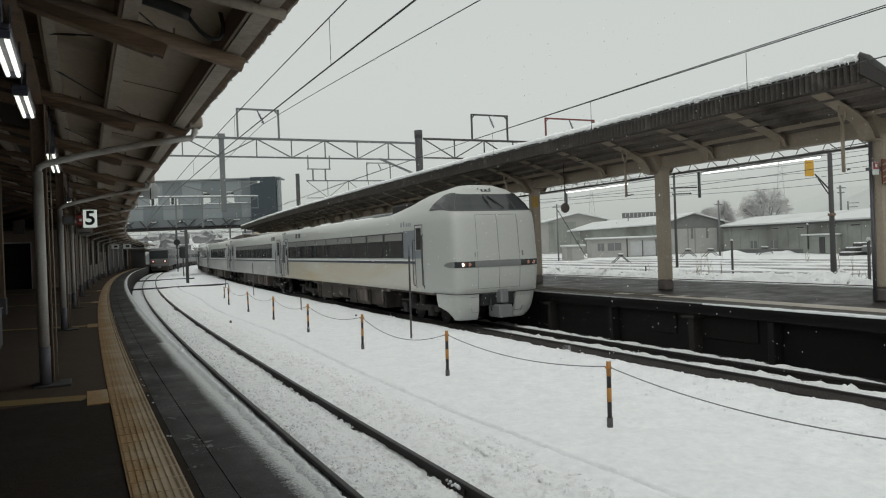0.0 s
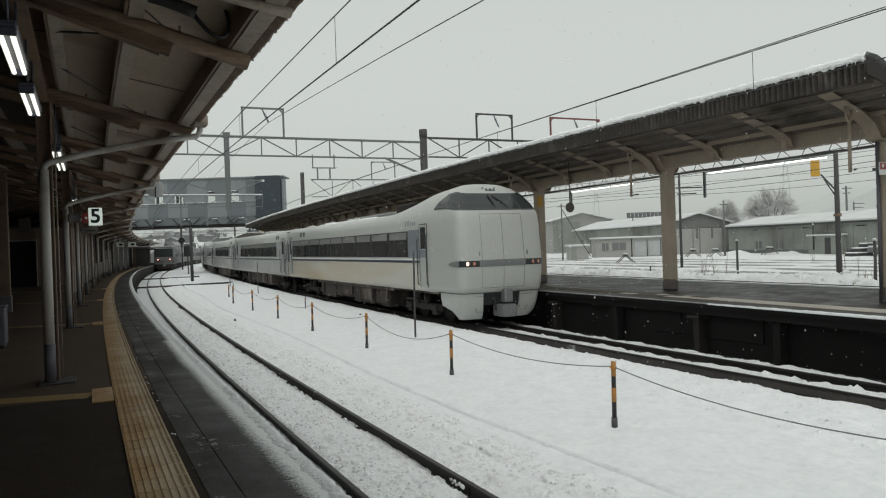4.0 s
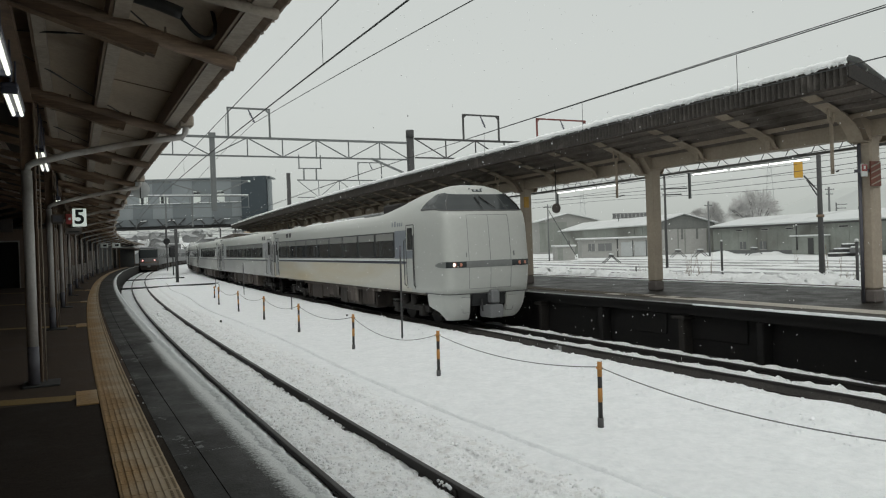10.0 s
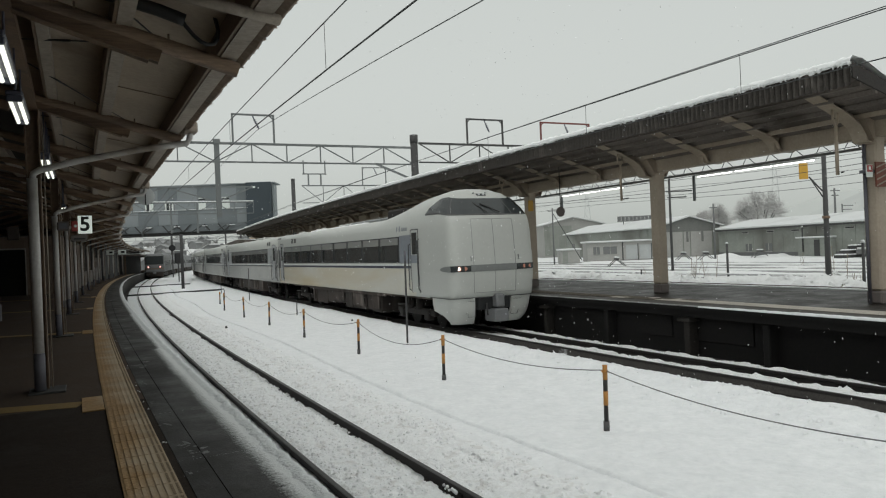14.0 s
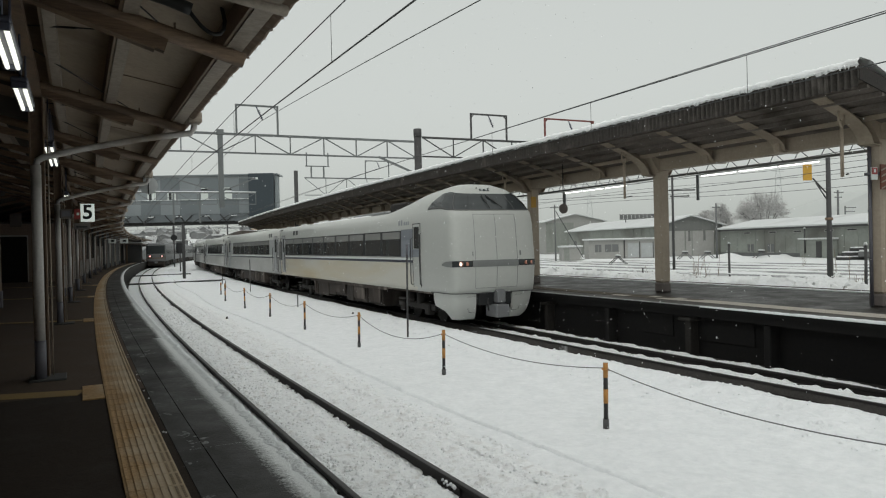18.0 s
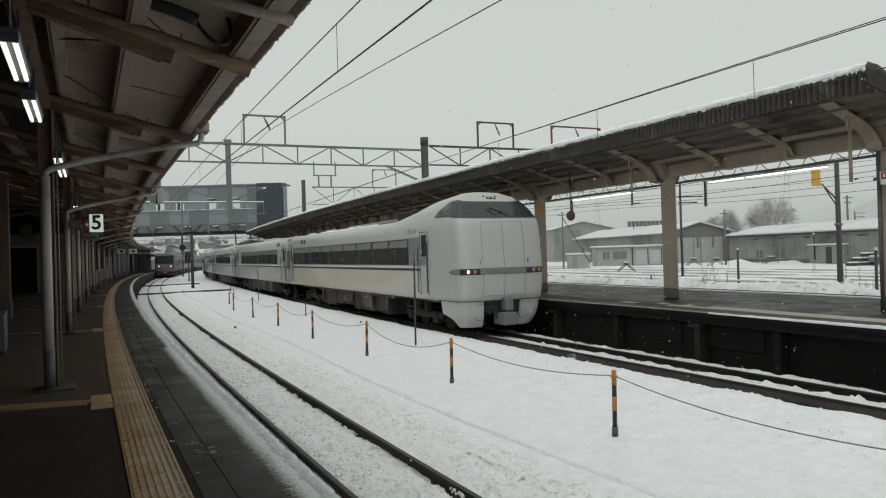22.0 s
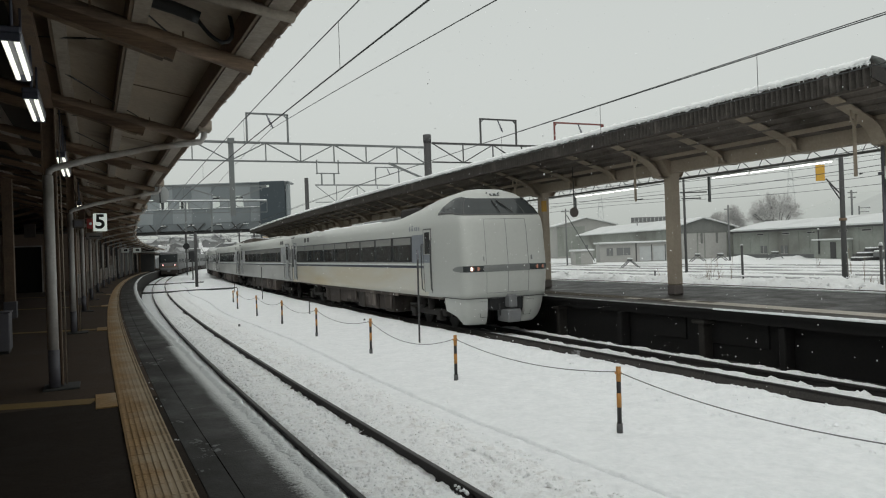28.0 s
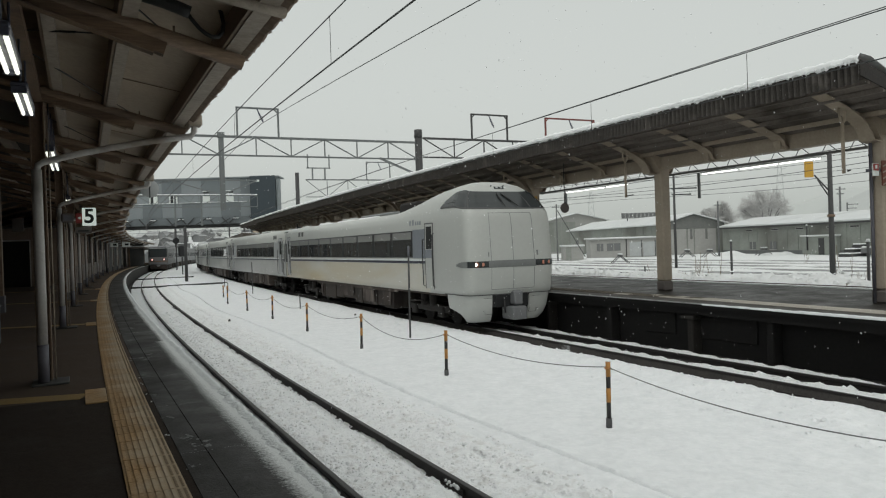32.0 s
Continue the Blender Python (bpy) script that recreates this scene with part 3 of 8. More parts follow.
def ground_z(s, d):
    if d < -1.3:
        return -0.3 if d > -14 else -0.1
    k = wave(s, d, 1.1, 3.0) * 0.022 + wave(s, d, 3.4, 8.0) * 0.012 + wave(s, d, 9.0, 1.0) * 0.006
    if d < 1.3:
        inner = abs(d) < 0.5
        z = -0.045 if inner else -0.075 + 0.055 * smoothstep(0.65, 1.1, d)
        z += 1.5 * k if inner else 1.2 * k
        z += 0.02 * wave(s, d, 7.0, 3.0) + 0.016 * wave(s, d, 15.0, 6.0)
        if inner:
            z += 0.03 * max(0.0, wave(s, d, 5.0, 4.0)) - 0.02 * max(0.0, wave(s, d, 9.0, 2.0))
            z -= 0.07 * smoothstep(0.41 + 0.05 * wave(s, 2, 3.0, 1.0), 0.5, abs(d))
        elif d > 0.62:
            z += (0.03 * max(0.0, wave(s, d, 6.0, 8.0)) - 0.035 * max(0.0, wave(s, d, 8.0, 5.0) - 0.05)) * smoothstep(0.62, 0.8, d)
        return z
    if d < 6.4:
        z = -0.02 + 0.03 * math.sin(d * 0.9) + k
        z -= 0.09 * math.exp(-((d - 2.13 - 0.12 * math.cos(s * 0.28)) / 0.03) ** 2)
        z += (0.03 * max(0.0, wave(s, d, 6.0, 8.0)) - 0.035 * max(0.0, wave(s, d, 8.0, 5.0) - 0.05)) * (1 - smoothstep(1.45, 1.75, d) + 1.3 * smoothstep(4.9, 5.6, d))
        z -= 0.03 * max(0.0, wave(s, d, 5.0, 9.0) - 0.1) * smoothstep(2.4, 2.9, d)
        z += 0.007 * wave(s, d, 14.0, 5.0)
        if d > 5.0:
            z += 0.1 * smoothstep(5.0, 6.2, d) * (0.6 + wave(s, d, 1.7, 6.0)) + 0.03 * max(0.0, wave(s, d, 5.0, 2.0))
        return z
    if d < rail_gap(s):
        return 0.085 - 0.18 * smoothstep(6.5, 7.35, d) + 2.2 * k - 0.07 * max(0.0, wave(s, d, 5.5, 12.0) - 0.12)
    if d < 7.5:
        return -0.24 + k
    if d < 8.6:
        if d > 8.42 + 0.05 * wave(s, 3, 2.2, 4.0):
            return -0.25 + 0.5 * k
        tie = max(0.0, math.sin(s * 2 * math.pi / 0.62 + 2 * wave(s, 0, 0.4, 1.0))) ** 4 * math.exp(-((d - 8.33) / 0.09) ** 2)
        return 0.0 - 0.09 * smoothstep(7.65, 8.4, d) + 0.055 * tie * (0.8 + wave(s, d, 4.0, 2.0)) + 1.5 * k
    if d < 9.36 + 0.12 * wave(s, 1, 1.5, 2.0):
        return -0.085 + 2.5 * k - 0.05 * max(0.0, wave(s, d, 4.0, 6.0))
    if d < 16.5:
        return -0.25
    far = smoothstep(16.5, 18, d)
    rise = 0.1 * max(0.0, wave(s, d, 0.16, 9.0)) + 0.035 * wave(s, d, 0.5, 2.0) + 0.035 * wave(s, d, 1.3, 4.0)
    return -0.15 + far * (0.12 + rise * (1.0 if d < 140 else 0.3)) * (1 - smoothstep(140, 260, d))


def make_ground():
    half = math.pi * RADIUS
    sv = [-half, -1900, -1300, -800, -450, -250, -120, -60, -30, -12, -4]
    sv += steps(-2, 2, 20) + steps(2.07, 13, 156) + steps(13.15, 34, 128) + steps(34.4, 70, 100)[0:] + steps(71.5, 160, 60) + [175, 200, 240, 300, 400, 560, 800, 1200, 1700, 2100, half]
    dv = [-4300, -2200, -1000, -420, -160, -60, -25, -14, -8, -3, -1.6] + steps(-1.35, -0.6, 8) + steps(-0.52, 1.35, 32) + steps(1.5, 1.95, 4) + steps(1.98, 2.4, 20) + steps(2.5, 6.4, 28) + steps(6.5, 9.42, 46) + [9.5, 9.6]
    dv += [9.7, 12, 15, 16.4] + steps(17, 44, 40) + steps(46, 120, 38) + [130, 145, 165, 200, 260, 340, 450, 560, 660, 740, 780]
    verts = [P(s, d, ground_z(s, d)) for s in sv for d in dv]
    n = len(dv)
    faces, mi = [], []
    for i in range(len(sv) - 1):
        for k in range(n - 1):
            faces.append((i * n + k, i * n + k + 1, (i + 1) * n + k + 1, (i + 1) * n + k))
            c = (dv[k] + dv[k + 1]) / 2
            stony = 9.42 < c < 16.6 or -14 < c < -1.3
            if rail_gap(sv[i]) - 0.04 < c < 7.56 or 8.4 + 0.05 * wave(sv[i], 3, 2.2, 4.0) < c < 8.62:
                stony = True
            # ground under the standing train takes the dark ballast
            if 7.25 < c < 8.9 and 18.9 < sv[i] < 44:
                stony = True
            mi.append(1 if stony else 2 if c > 16.6 else 3 if -0.56 < c < 1.62 + 0.2 * wave(sv[i], 0, 1.5, 3.0) or 7.6 < c < 9.4 else 0)
    me = bpy.data.meshes.new("ground")
    me.from_pydata([tuple(v) for v in verts], [], faces)
    me.materials.append(SNOW)
    me.materials.append(BALLAST)
    me.materials.append(YARDSNOW)
    me.materials.append(TRACKSNOW)
    me.polygons.foreach_set("material_index", mi)
    me.polygons.foreach_set("use_smooth", [True] * len(faces))
    me.update()
    structure(new("ground", me), "snow-covered railway ground with dark ballast at the tracks", "ground")


RAIL_PROFILE = [(-0.033, 0), (0.033, 0), (0.034, -0.035), (0.012, -0.05), (0.012, -0.125), (0.06, -0.15), (0.06, -0.17), (-0.06, -0.17), (-0.06, -0.15), (-0.012, -0.125), (-0.012, -0.05), (-0.034, -0.035)]


def closing(s):
    """The two tracks draw together beyond the platforms."""
    return -0.016 * max(0.0, s - 41)


def make_track(dc, label, cant=(0.0, 0.0), shift=None):
    root = thing("railway_track", Matrix(), label, "railway track", "tracks", "structure")
    sv = steps(-40, 0, 10) + steps(1, 80, 79) + steps(83, 260, 60)
    for side in (-0.5335, 0.5335):
        up = cant[0] if side < 0 else cant[1]
        r = sweep("rail", [(dc + side + d, z + up) for d, z in RAIL_PROFILE], sv, RAIL, parent=root, shift=shift)
        sweep("rail_head", [(dc + side - 0.027, up + 0.001), (dc + side + 0.027, up + 0.001), (dc + side + 0.02, up + 0.004), (dc + side - 0.02, up + 0.004)], sv, RAILTOP, parent=r, shift=shift)


CANT = 0.03
make_ground()
make_track(0.0, "curved railway track with dark rails half buried in snow", (0.02, 0.04))
make_track(8.075, "curved railway track with dark rails and snow between them", (CANT, 0.0), closing)


def rail_joint(s0, d0, side, z0):
    """Two fishplates with their bolts, packed with snow."""
    t = thing("rail_joint", at(s0, d0, z0), "bolted rail joint with a clump of snow on it", "rail joint", "rail joints")
    for e in (-1, 1):
        plate = part("fishplate", abox(e * 0.026 - 0.012, e * 0.026 + 0.012, -0.23, 0.23, -0.12, -0.046, 0.004), RAIL, t)
        for y in (-0.17, -0.06, 0.06, 0.17):
            part("bolt", arod((e * 0.038, y, -0.083), (e * 0.056, y, -0.083), 0.014, seg=6), RAIL, plate)
    bm = bmesh.new()
    rn = random.Random(int(s0 * 10))
    for k in range(7):
        y = -0.16 + 0.05 * k
        r = rn.uniform(0.012, 0.027)
        bmesh.ops.create_icosphere(bm, subdivisions=2, radius=r, matrix=Matrix.Translation((side * rn.uniform(0.045, 0.06), y, -0.05 + rn.uniform(-0.02, 0.025))))
    for v in bm.verts:
        v.co += Vector((1, 1, 0.6)) * 0.012 * wave(v.co.x + v.co.z, v.co.y, 26.0, s0)
    tagged(part("snow_clump", bm, SNOW, t, "clump of snow", True), kind="stuff")


rail_joint(6.8, 0.5335, -1, 0.03)
rail_joint(7.1, -0.5335, 1, 0.015)

# ---- left platform ----
PZ = 0.95
LS = steps(-40, 0, 10) + steps(2, 90, 44) + steps(95, 160, 13)
plat = sweep("platform_left", rect(-13, -1.6, -0.3, PZ - 0.03), LS, CONCRETE)
structure(plat, "curved station platform of old concrete with an asphalt deck", "platform")
sweep("deck", rect(-13, -2.31, PZ - 0.03, PZ), steps(-40, 0, 10) + steps(2, 9, 4), ASPHALT, parent=plat, label="dark wet asphalt deck")
sweep("deck", rect(-13, -2.31, PZ - 0.03, PZ), steps(9.002, 91, 42) + steps(95, 160, 13), DRYDECK, parent=plat, label="dry brown asphalt deck")
for i in range(34):
    s0 = -4 + 2.0 * i
    slab = COPING if s0 < 13 else COPING_MID if s0 < 23 else COPING_FAR
    sweep("edge_slab", rect(-2.305, -2.108, PZ - 0.04, PZ + 0.001), [s0, s0 + 1.0, s0 + 1.9985], slab, parent=plat)
    sweep("edge_slab", rect(-2.1, -1.56, PZ - 0.1, PZ + 0.001), [s0, s0 + 1.0, s0 + 1.9985], slab, parent=plat)
sweep("edge_slab", rect(-2.305, -2.115, PZ - 0.04, PZ + 0.001), steps(64, 160, 48), COPING_FAR, parent=plat)
sweep("edge_slab", rect(-2.1, -1.56, PZ - 0.1, PZ + 0.001), steps(64, 160, 48), COPING_FAR, parent=plat)

sweep("edge_face", rect(-1.559, -1.552, PZ - 0.36, PZ - 0.012), steps(-4, 160, 82), CONCRETE, parent=plat, label="dark edge face of the platform")


def tile_mesh():
    bm = bmesh.new()
    box(bm, -0.182, 0.182, 0.0008, 0.2992, 0.0, 0.012)
    n0 = len(bm.faces)
    for x in (-0.152, -0.104, -0.056, -0.008, 0.04, 0.088):
        box(bm, x - 0.012, x + 0.012, 0.004, 0.296, 0.0115, 0.018)
    n1 = len(bm.faces)
    for x in (0.122, 0.16):
        for y in steps(0.04, 0.26, 5):
            box(bm, x - 0.009, x + 0.009, y - 0.011, y + 0.011, 0.0115, 0.018)
    bm.faces.ensure_lookup_table()
    for i, f in enumerate(bm.faces):
        f.material_index = 0 if i < n0 else 1 if i < n1 else 2
    me = bpy.data.meshes.new("tactile_tile")
    bm.to_mesh(me)
    bm.free()
    for m in (TACTILE, TACT_BAR, TACT_DOT):
        me.materials.append(m)
    return me


TILE = tile_mesh()
for i in range(250):
    ob = new("tactile_tile", TILE)
    ob.parent = plat
    ob.matrix_world = at(1.2 + 0.3 * i, -2.55, PZ)
sweep("tactile_strip", rect(-2.732, -2.368, PZ, PZ + 0.014), steps(76.2, 160, 42), TACTILE, parent=plat)
sweep("tactile_strip", rect(-2.732, -2.368, PZ, PZ + 0.014), steps(-40, 1.2, 20), TACTILE, parent=plat)
for s0 in (9.03, 18.75, 28.7, 38.6):
    bm = abox(-5.2, -0.24, -0.17, 0.17, 0.0, 0.003)
    ob = part("painted_line", bm, YELLOWLINE, plat, "worn yellow line across the deck")
    ob.matrix_world = at(s0 + 0.02, -2.735, PZ) @ pose(0, 0, 0, 0, 0, -15)
    for k in (-1, 0, 1):
        ob = part("tactile_block", abox(-0.222, -0.004, -0.146, 0.146, 0.0, 0.013, 0.003), TACTILE, plat)
        ob.matrix_world = at(s0 + 0.298 * k, -2.735, PZ)


def station_column(s0, d0):
    t = thing("canopy_column", at(s0, d0, PZ), "brown steel canopy column with a grey drainpipe on the platform", "column", "canopy columns")
    part("base_plate", abox(-0.13, 0.28, -0.13, 0.36, 0.0, 0.025, 0.006), MASTCON, t)
    p = part("drainpipe", arod((0, 0, 0.5), (0, 0, 2.68), 0.06, seg=16), GREYPAINT, t, "grey painted drainpipe")
    part("pipe_sleeve", arod((0, 0, 0.03), (0, 0, 0.5), 0.065, seg=16), GREYBAND, p, "dark grey lower sleeve")
    bm = bmesh.new()
    polytube(bm, [(0, 0, 2.66), (0.02, 0, 2.74), (0.08, 0, 2.78), (0.5, 0, 2.9), (1.2, 0, 3.06), (1.85, 0, 3.17), (1.89, 0, 3.24), (1.9, 0, 3.34)], 0.041, 10)
    part("rain_hopper", abox(1.8, 1.99, -0.1, 0.1, 3.3, 3.46, 0.02), PURLIN, p, "dull rain hopper at the gutter")
    part("drain_arm", bm, GREYPAINT, p, "sloping grey drain arm from the gutter")
    bm = bmesh.new()
    for x in (-0.075, 0.075):
        box(bm, 0.01 + x - 0.008, 0.01 + x + 0.008, 0.12, 0.3, 0.03, 3.75)
    box(bm, -0.057, 0.077, 0.2, 0.214, 0.03, 3.75)
    part("post", bm, BROWNSTEEL, t, "brown H-section steel post")
    part("conduit", arod((0.13, 0.2, 0.03), (0.13, 0.2, 3.4), 0.009), PURLIN, t)
    return t


for k in [-2] + list(range(0, 15)):
    station_column(10.25 + 7.85 * k, -3.41)

# ---- left canopy ----
EAVE, EZ, SLOPE = -1.53, 4.31, 0.27
CS = steps(-40, 0, 10) + steps(2, 134, 66)


def soffit_z(d):
    return EZ + SLOPE * (EAVE - d)


BOARD = 0.1
can = sweep("canopy_left", [(EAVE, EZ + BOARD), (-6.6, soffit_z(-6.6) + BOARD), (-11.7, EZ + BOARD), (-11.7, EZ + 0.04 + BOARD), (-6.6, soffit_z(-6.6) + 0.06 + BOARD), (EAVE, EZ + 0.04 + BOARD)], CS, SOFFIT)
structure(can, "platform canopy with grey boarded soffit on brown rafters", "canopy")
sweep("roof_sheet", [(EAVE, EZ + 0.05 + BOARD), (-6.6, soffit_z(-6.6) + 0.07 + BOARD), (-11.8, EZ + 0.05 + BOARD), (-11.8, EZ + 0.08 + BOARD), (-6.6, soffit_z(-6.6) + 0.1 + BOARD), (EAVE, EZ + 0.08 + BOARD)], CS, IRONROOF, parent=can)
for d, w, h, m in ((-1.71, 0.075, 0.09, PURLIN), (-2.54, 0.06, 0.12, PURLIN), (-3.15, 0.05, 0.11, PURLIN), (-4.3, 0.085, 0.12, PURLIN), (-5.4, 0.085, 0.12, PURLIN)):
    z = soffit_z(d)
    sweep("purlin", [(d - w, z - h), (d + w, z - h), (d + w, z + BOARD + 0.001 - SLOPE * w), (d - w, z + BOARD + 0.001 + SLOPE * w)], CS, m, parent=can)
    # Dark strip added to paint the purlin's inner face as shaded.
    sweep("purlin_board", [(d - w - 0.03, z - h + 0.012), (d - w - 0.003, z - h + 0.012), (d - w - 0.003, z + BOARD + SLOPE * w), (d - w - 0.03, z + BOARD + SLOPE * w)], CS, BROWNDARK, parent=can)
# Dark lining added below the soffit to paint in the shade there.
sweep("inner_soffit", [(-3.6, soffit_z(-3.6) + BOARD - 0.012), (-6.6, soffit_z(-6.6) + BOARD - 0.012), (-11.6, EZ + BOARD + 0.01), (-11.6, EZ + BOARD + 0.022), (-6.6, soffit_z(-6.6) + BOARD - 0.003), (-3.6, soffit_z(-3.6) + BOARD - 0.003)], CS, SHADEBOARD, parent=can, label="dark lining painted for the shade over the inner platform")
# battens over the board joints
for d in (-3.8,):
    z = soffit_z(d) + BOARD
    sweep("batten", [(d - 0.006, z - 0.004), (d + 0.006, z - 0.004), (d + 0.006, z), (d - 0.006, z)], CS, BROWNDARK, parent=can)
# gutter with ragged ice along its lip
bm = bmesh.new()
ring = []
for s in steps(0, 100, 1600):
    w = 0.012 * wave(s, 0, 3.1, 2.0) + 0.016 * wave(s, 0, 9.0, 4.0)
    ring.append([bm.verts.new(P(s, EAVE - 0.01 + d, EZ + 0.025 + z + w)) for d, z in ((-0.05, -0.015), (0.0, -0.04), (0.025, -0.03), (0.03 + abs(w), 0.03), (0.01, 0.06), (-0.05, 0.05))])
for a, b in zip(ring, ring[1:]):
    for k in range(6):
        bm.faces.new((a[k], a[(k + 1) % 6], b[(k + 1) % 6], b[k]))
gut = part("gutter", bm, BROWNDARK, can, "dark gutter with ragged frozen lip")
bm = bmesh.new()
rnd = random.Random(8)
s = 1.0
while s < 70:
    s += rnd.expovariate(9.0)
    d, z = EAVE + 0.01, EZ + 0.0
    rod(bm, P(s, d, z), P(s + rnd.uniform(-0.02, 0.02), d + rnd.uniform(0.0, 0.022), z - rnd.uniform(-0.01, 0.012)), rnd.uniform(0.006, 0.012), 0.004, seg=4)
tagged(part("gutter_debris", bm, BROWNDARK, gut, "frozen twigs and icicles along the lip"), kind="stuff")
for k in range(-3, 30):
    s0 = 6.4 + 3.925 * k
    rz = lambda d: soffit_z(d) - 0.12
    bm = bmesh.new()
    for side in (-1, 1):
        d0, d1 = -6.6, EAVE - 0.1
        if side < 0:
            d0, d1 = -6.6, -11.6
            beam(bm, P(s0, d0, rz(-6.6) - 0.06), P(s0, d1, EZ - 0.18), 0.11, 0.13)
        else:
            rod(bm, P(s0, d0, rz(d0) - 0.04), P(s0, d1, rz(d1) - 0.04), 0.07, 0.066, seg=10)
    r = part("rafter", bm, RAFTER, can)
    bm = bmesh.new()
    low = lambda d: 4.215 + 0.325 * (-2.36 - d)
    beam(bm, P(s0, -3.62, low(-3.62) + 0.05), P(s0, -2.27, low(-2.27) + 0.05), 0.1, 0.1)
    beam(bm, P(s0, -3.62, low(-3.62) - 0.012), P(s0, -2.36, low(-2.36) - 0.012), 0.135, 0.016)
    beam(bm, P(s0, -6.4, rz(-6.4) - 0.225), P(s0, -3.62, rz(-3.62) - 0.225), 0.12, 0.11)
    part("bracket", bm, RAFTER, r)
    bm = bmesh.new()
    for d in (-2.2, -2.9, -3.6):
        rod(bm, P(s0 - 0.04, d, rz(d) - 0.02), P(s0 - 0.04, d, rz(d) + 0.06), 0.009)
    part("bolt", bm, BROWNDARK, r)
    if k > -2:
        jd = [P(s0 + f, d, soffit_z(d) + BOARD - 0.006) for f, d in ((3.0, -2.47), (2.75, -1.8))]
        part("board_joint", beam(bmesh.new(), jd[0], jd[1], 0.012, 0.008), BROWNDARK, can)
        # crossed tie rods with turnbuckles under the soffit
        for sa, da, sb, db in ((1.47, -3.36, 0.02, -2.1), (2.35, -3.34, 3.95, -2.3)):
            pa, pb = P(s0 + sa, da, soffit_z(da) - 0.1), P(s0 + sb, db, soffit_z(db) - 0.1)
            tie = part("tie_rod", arod(pa, pb, 0.007, seg=6), CABLE, can, "thin dark tie rod")
            part("turnbuckle", arod(pa.lerp(pb, 0.16), pa.lerp(pb, 0.34), 0.011, seg=8), CABLE, tie)
# longitudinal girder over the columns
sweep("girder", rect(-3.41, -3.34, 4.53, 4.7), CS, BROWNSTEEL, parent=can)
sweep("girder_flange", rect(-3.425, -3.325, 4.512, 4.528), CS, BROWNSTEEL, parent=can)


def tube_lamp(s0, d0, z0, length=1.2, label="twin-tube fluorescent lamp hanging under the canopy"):
    t = thing("fluorescent_lamp", at(s0, d0, z0), label, "lamp", "platform lamps")
    part("housing", abox(-0.068, 0.068, 0, length, 0.045, 0.09, 0.012), HOUSING, t)
    part("reflector", abox(-0.066, 0.066, 0.035, length - 0.035, 0.034, 0.044), GREYBAND, t, "grey reflector plate")
    for x in (-0.036, 0.036):
        part("tube", arod((x, 0.03, 0.008), (x, length - 0.03, 0.008), 0.017, seg=12), TUBE, t, "glowing white tube")
    for y in (0.0, length - 0.03):
        part("end_cap", abox(-0.064, 0.064, y, y + 0.03, -0.012, 0.044, 0.008), HOUSING, t)
    for y in (0.2, length - 0.2):
        part("hanger", arod((0, y, 0.09), (0, y, soffit_z(d0) - z0 - 0.1), 0.01), HOUSING, t)


for s0 in (1.6, 3.4, 5.45, 7.3, 11.2, 12.5, 20.4):
    tube_lamp(s0, -3.39 if s0 < 9 else -3.3, 4.0)

# cable conduit looped under the near soffit
bm = bmesh.new()
polytube(bm, [P(6.05, -2.14, 4.47), P(6.05, -2.1, 4.41), P(6.05, -2.04, 4.34), P(6.05, -1.99, 4.3), P(6.05, -1.94, 4.28), P(6.05, -1.89, 4.29), P(6.05, -1.86, 4.33), P(6.05, -1.85, 4.4), P(6.05, -1.865, 4.48), P(6.05, -1.885, 4.56)], 0.017, 8)
c = finish("hanging_cable", bm, CABLE, None, "", True)
tagged(c, "black cable hanging in a loop under the canopy soffit", "cable")
bm = bmesh.new()
polytube(bm, [P(6.05, -3.05, 4.68), P(6.05, -2.75, 4.62), P(6.05, -2.5, 4.565), P(6.05, -2.3, 4.52), P(6.05, -2.17, 4.48), P(6.05, -2.11, 4.46)], 0.052, 10)
c = finish("cable_conduit", bm, CABLE, None, "", True)
tagged(c, "thick black cable conduit fixed under the canopy soffit", "conduit")

bm = bmesh.new()
polytube(bm, [P(5.17, -1.58, 4.25), P(5.06, -1.95, 4.265), P(5.0, -2.8, 4.36)], 0.042, 10)
c = finish("pale_pipe", bm, PURLIN, None, "", True)
tagged(c, "pale painted pipe running under the canopy to the eave", "pipe")

# platform number board
num = thing("platform_sign", at(17.6, -2.81, 3.41), "white platform number board with a black figure five", "sign")
part("board", abox(-0.138, 0.138, -0.02, 0.02, -0.195, 0.195, 0.004), SIGNLIT, num)
fc = bpy.data.curves.new("figure", "FONT")
fc.body = "5"
fc.size = 0.43
fc.align_x, fc.align_y = "CENTER", "CENTER"
fc.extrude = 0.004
fc.offset = 0.012
fo = new("figure_curve", fc)
fm = bpy.data.meshes.new_from_object(fo)
bpy.data.objects.remove(fo)
fm.materials.append(INK)
fig = new("figure", fm)
fig.parent = num
fig.matrix_basis = pose(0, -0.025, 0.0, 90, 0, 0)
fig["label"] = "black figure 5"
rb = thing("emergency_box", at(17.8, -3.0, 3.39), "red emergency button box beside the platform number board", "box")
part("case", abox(-0.08, 0.08, -0.05, 0.05, -0.11, 0.11, 0.01), RED, rb)
part("button", arod((0, -0.05, 0), (0, -0.07, 0), 0.03, seg=12), WHITE, rb)
gb = thing("speaker_box", at(17.9, -3.24, 3.4), "small grey loudspeaker box beside the red emergency box", "box")
part("case", abox(-0.12, 0.12, -0.08, 0.08, -0.1, 0.1, 0.02), COLBASE, gb)
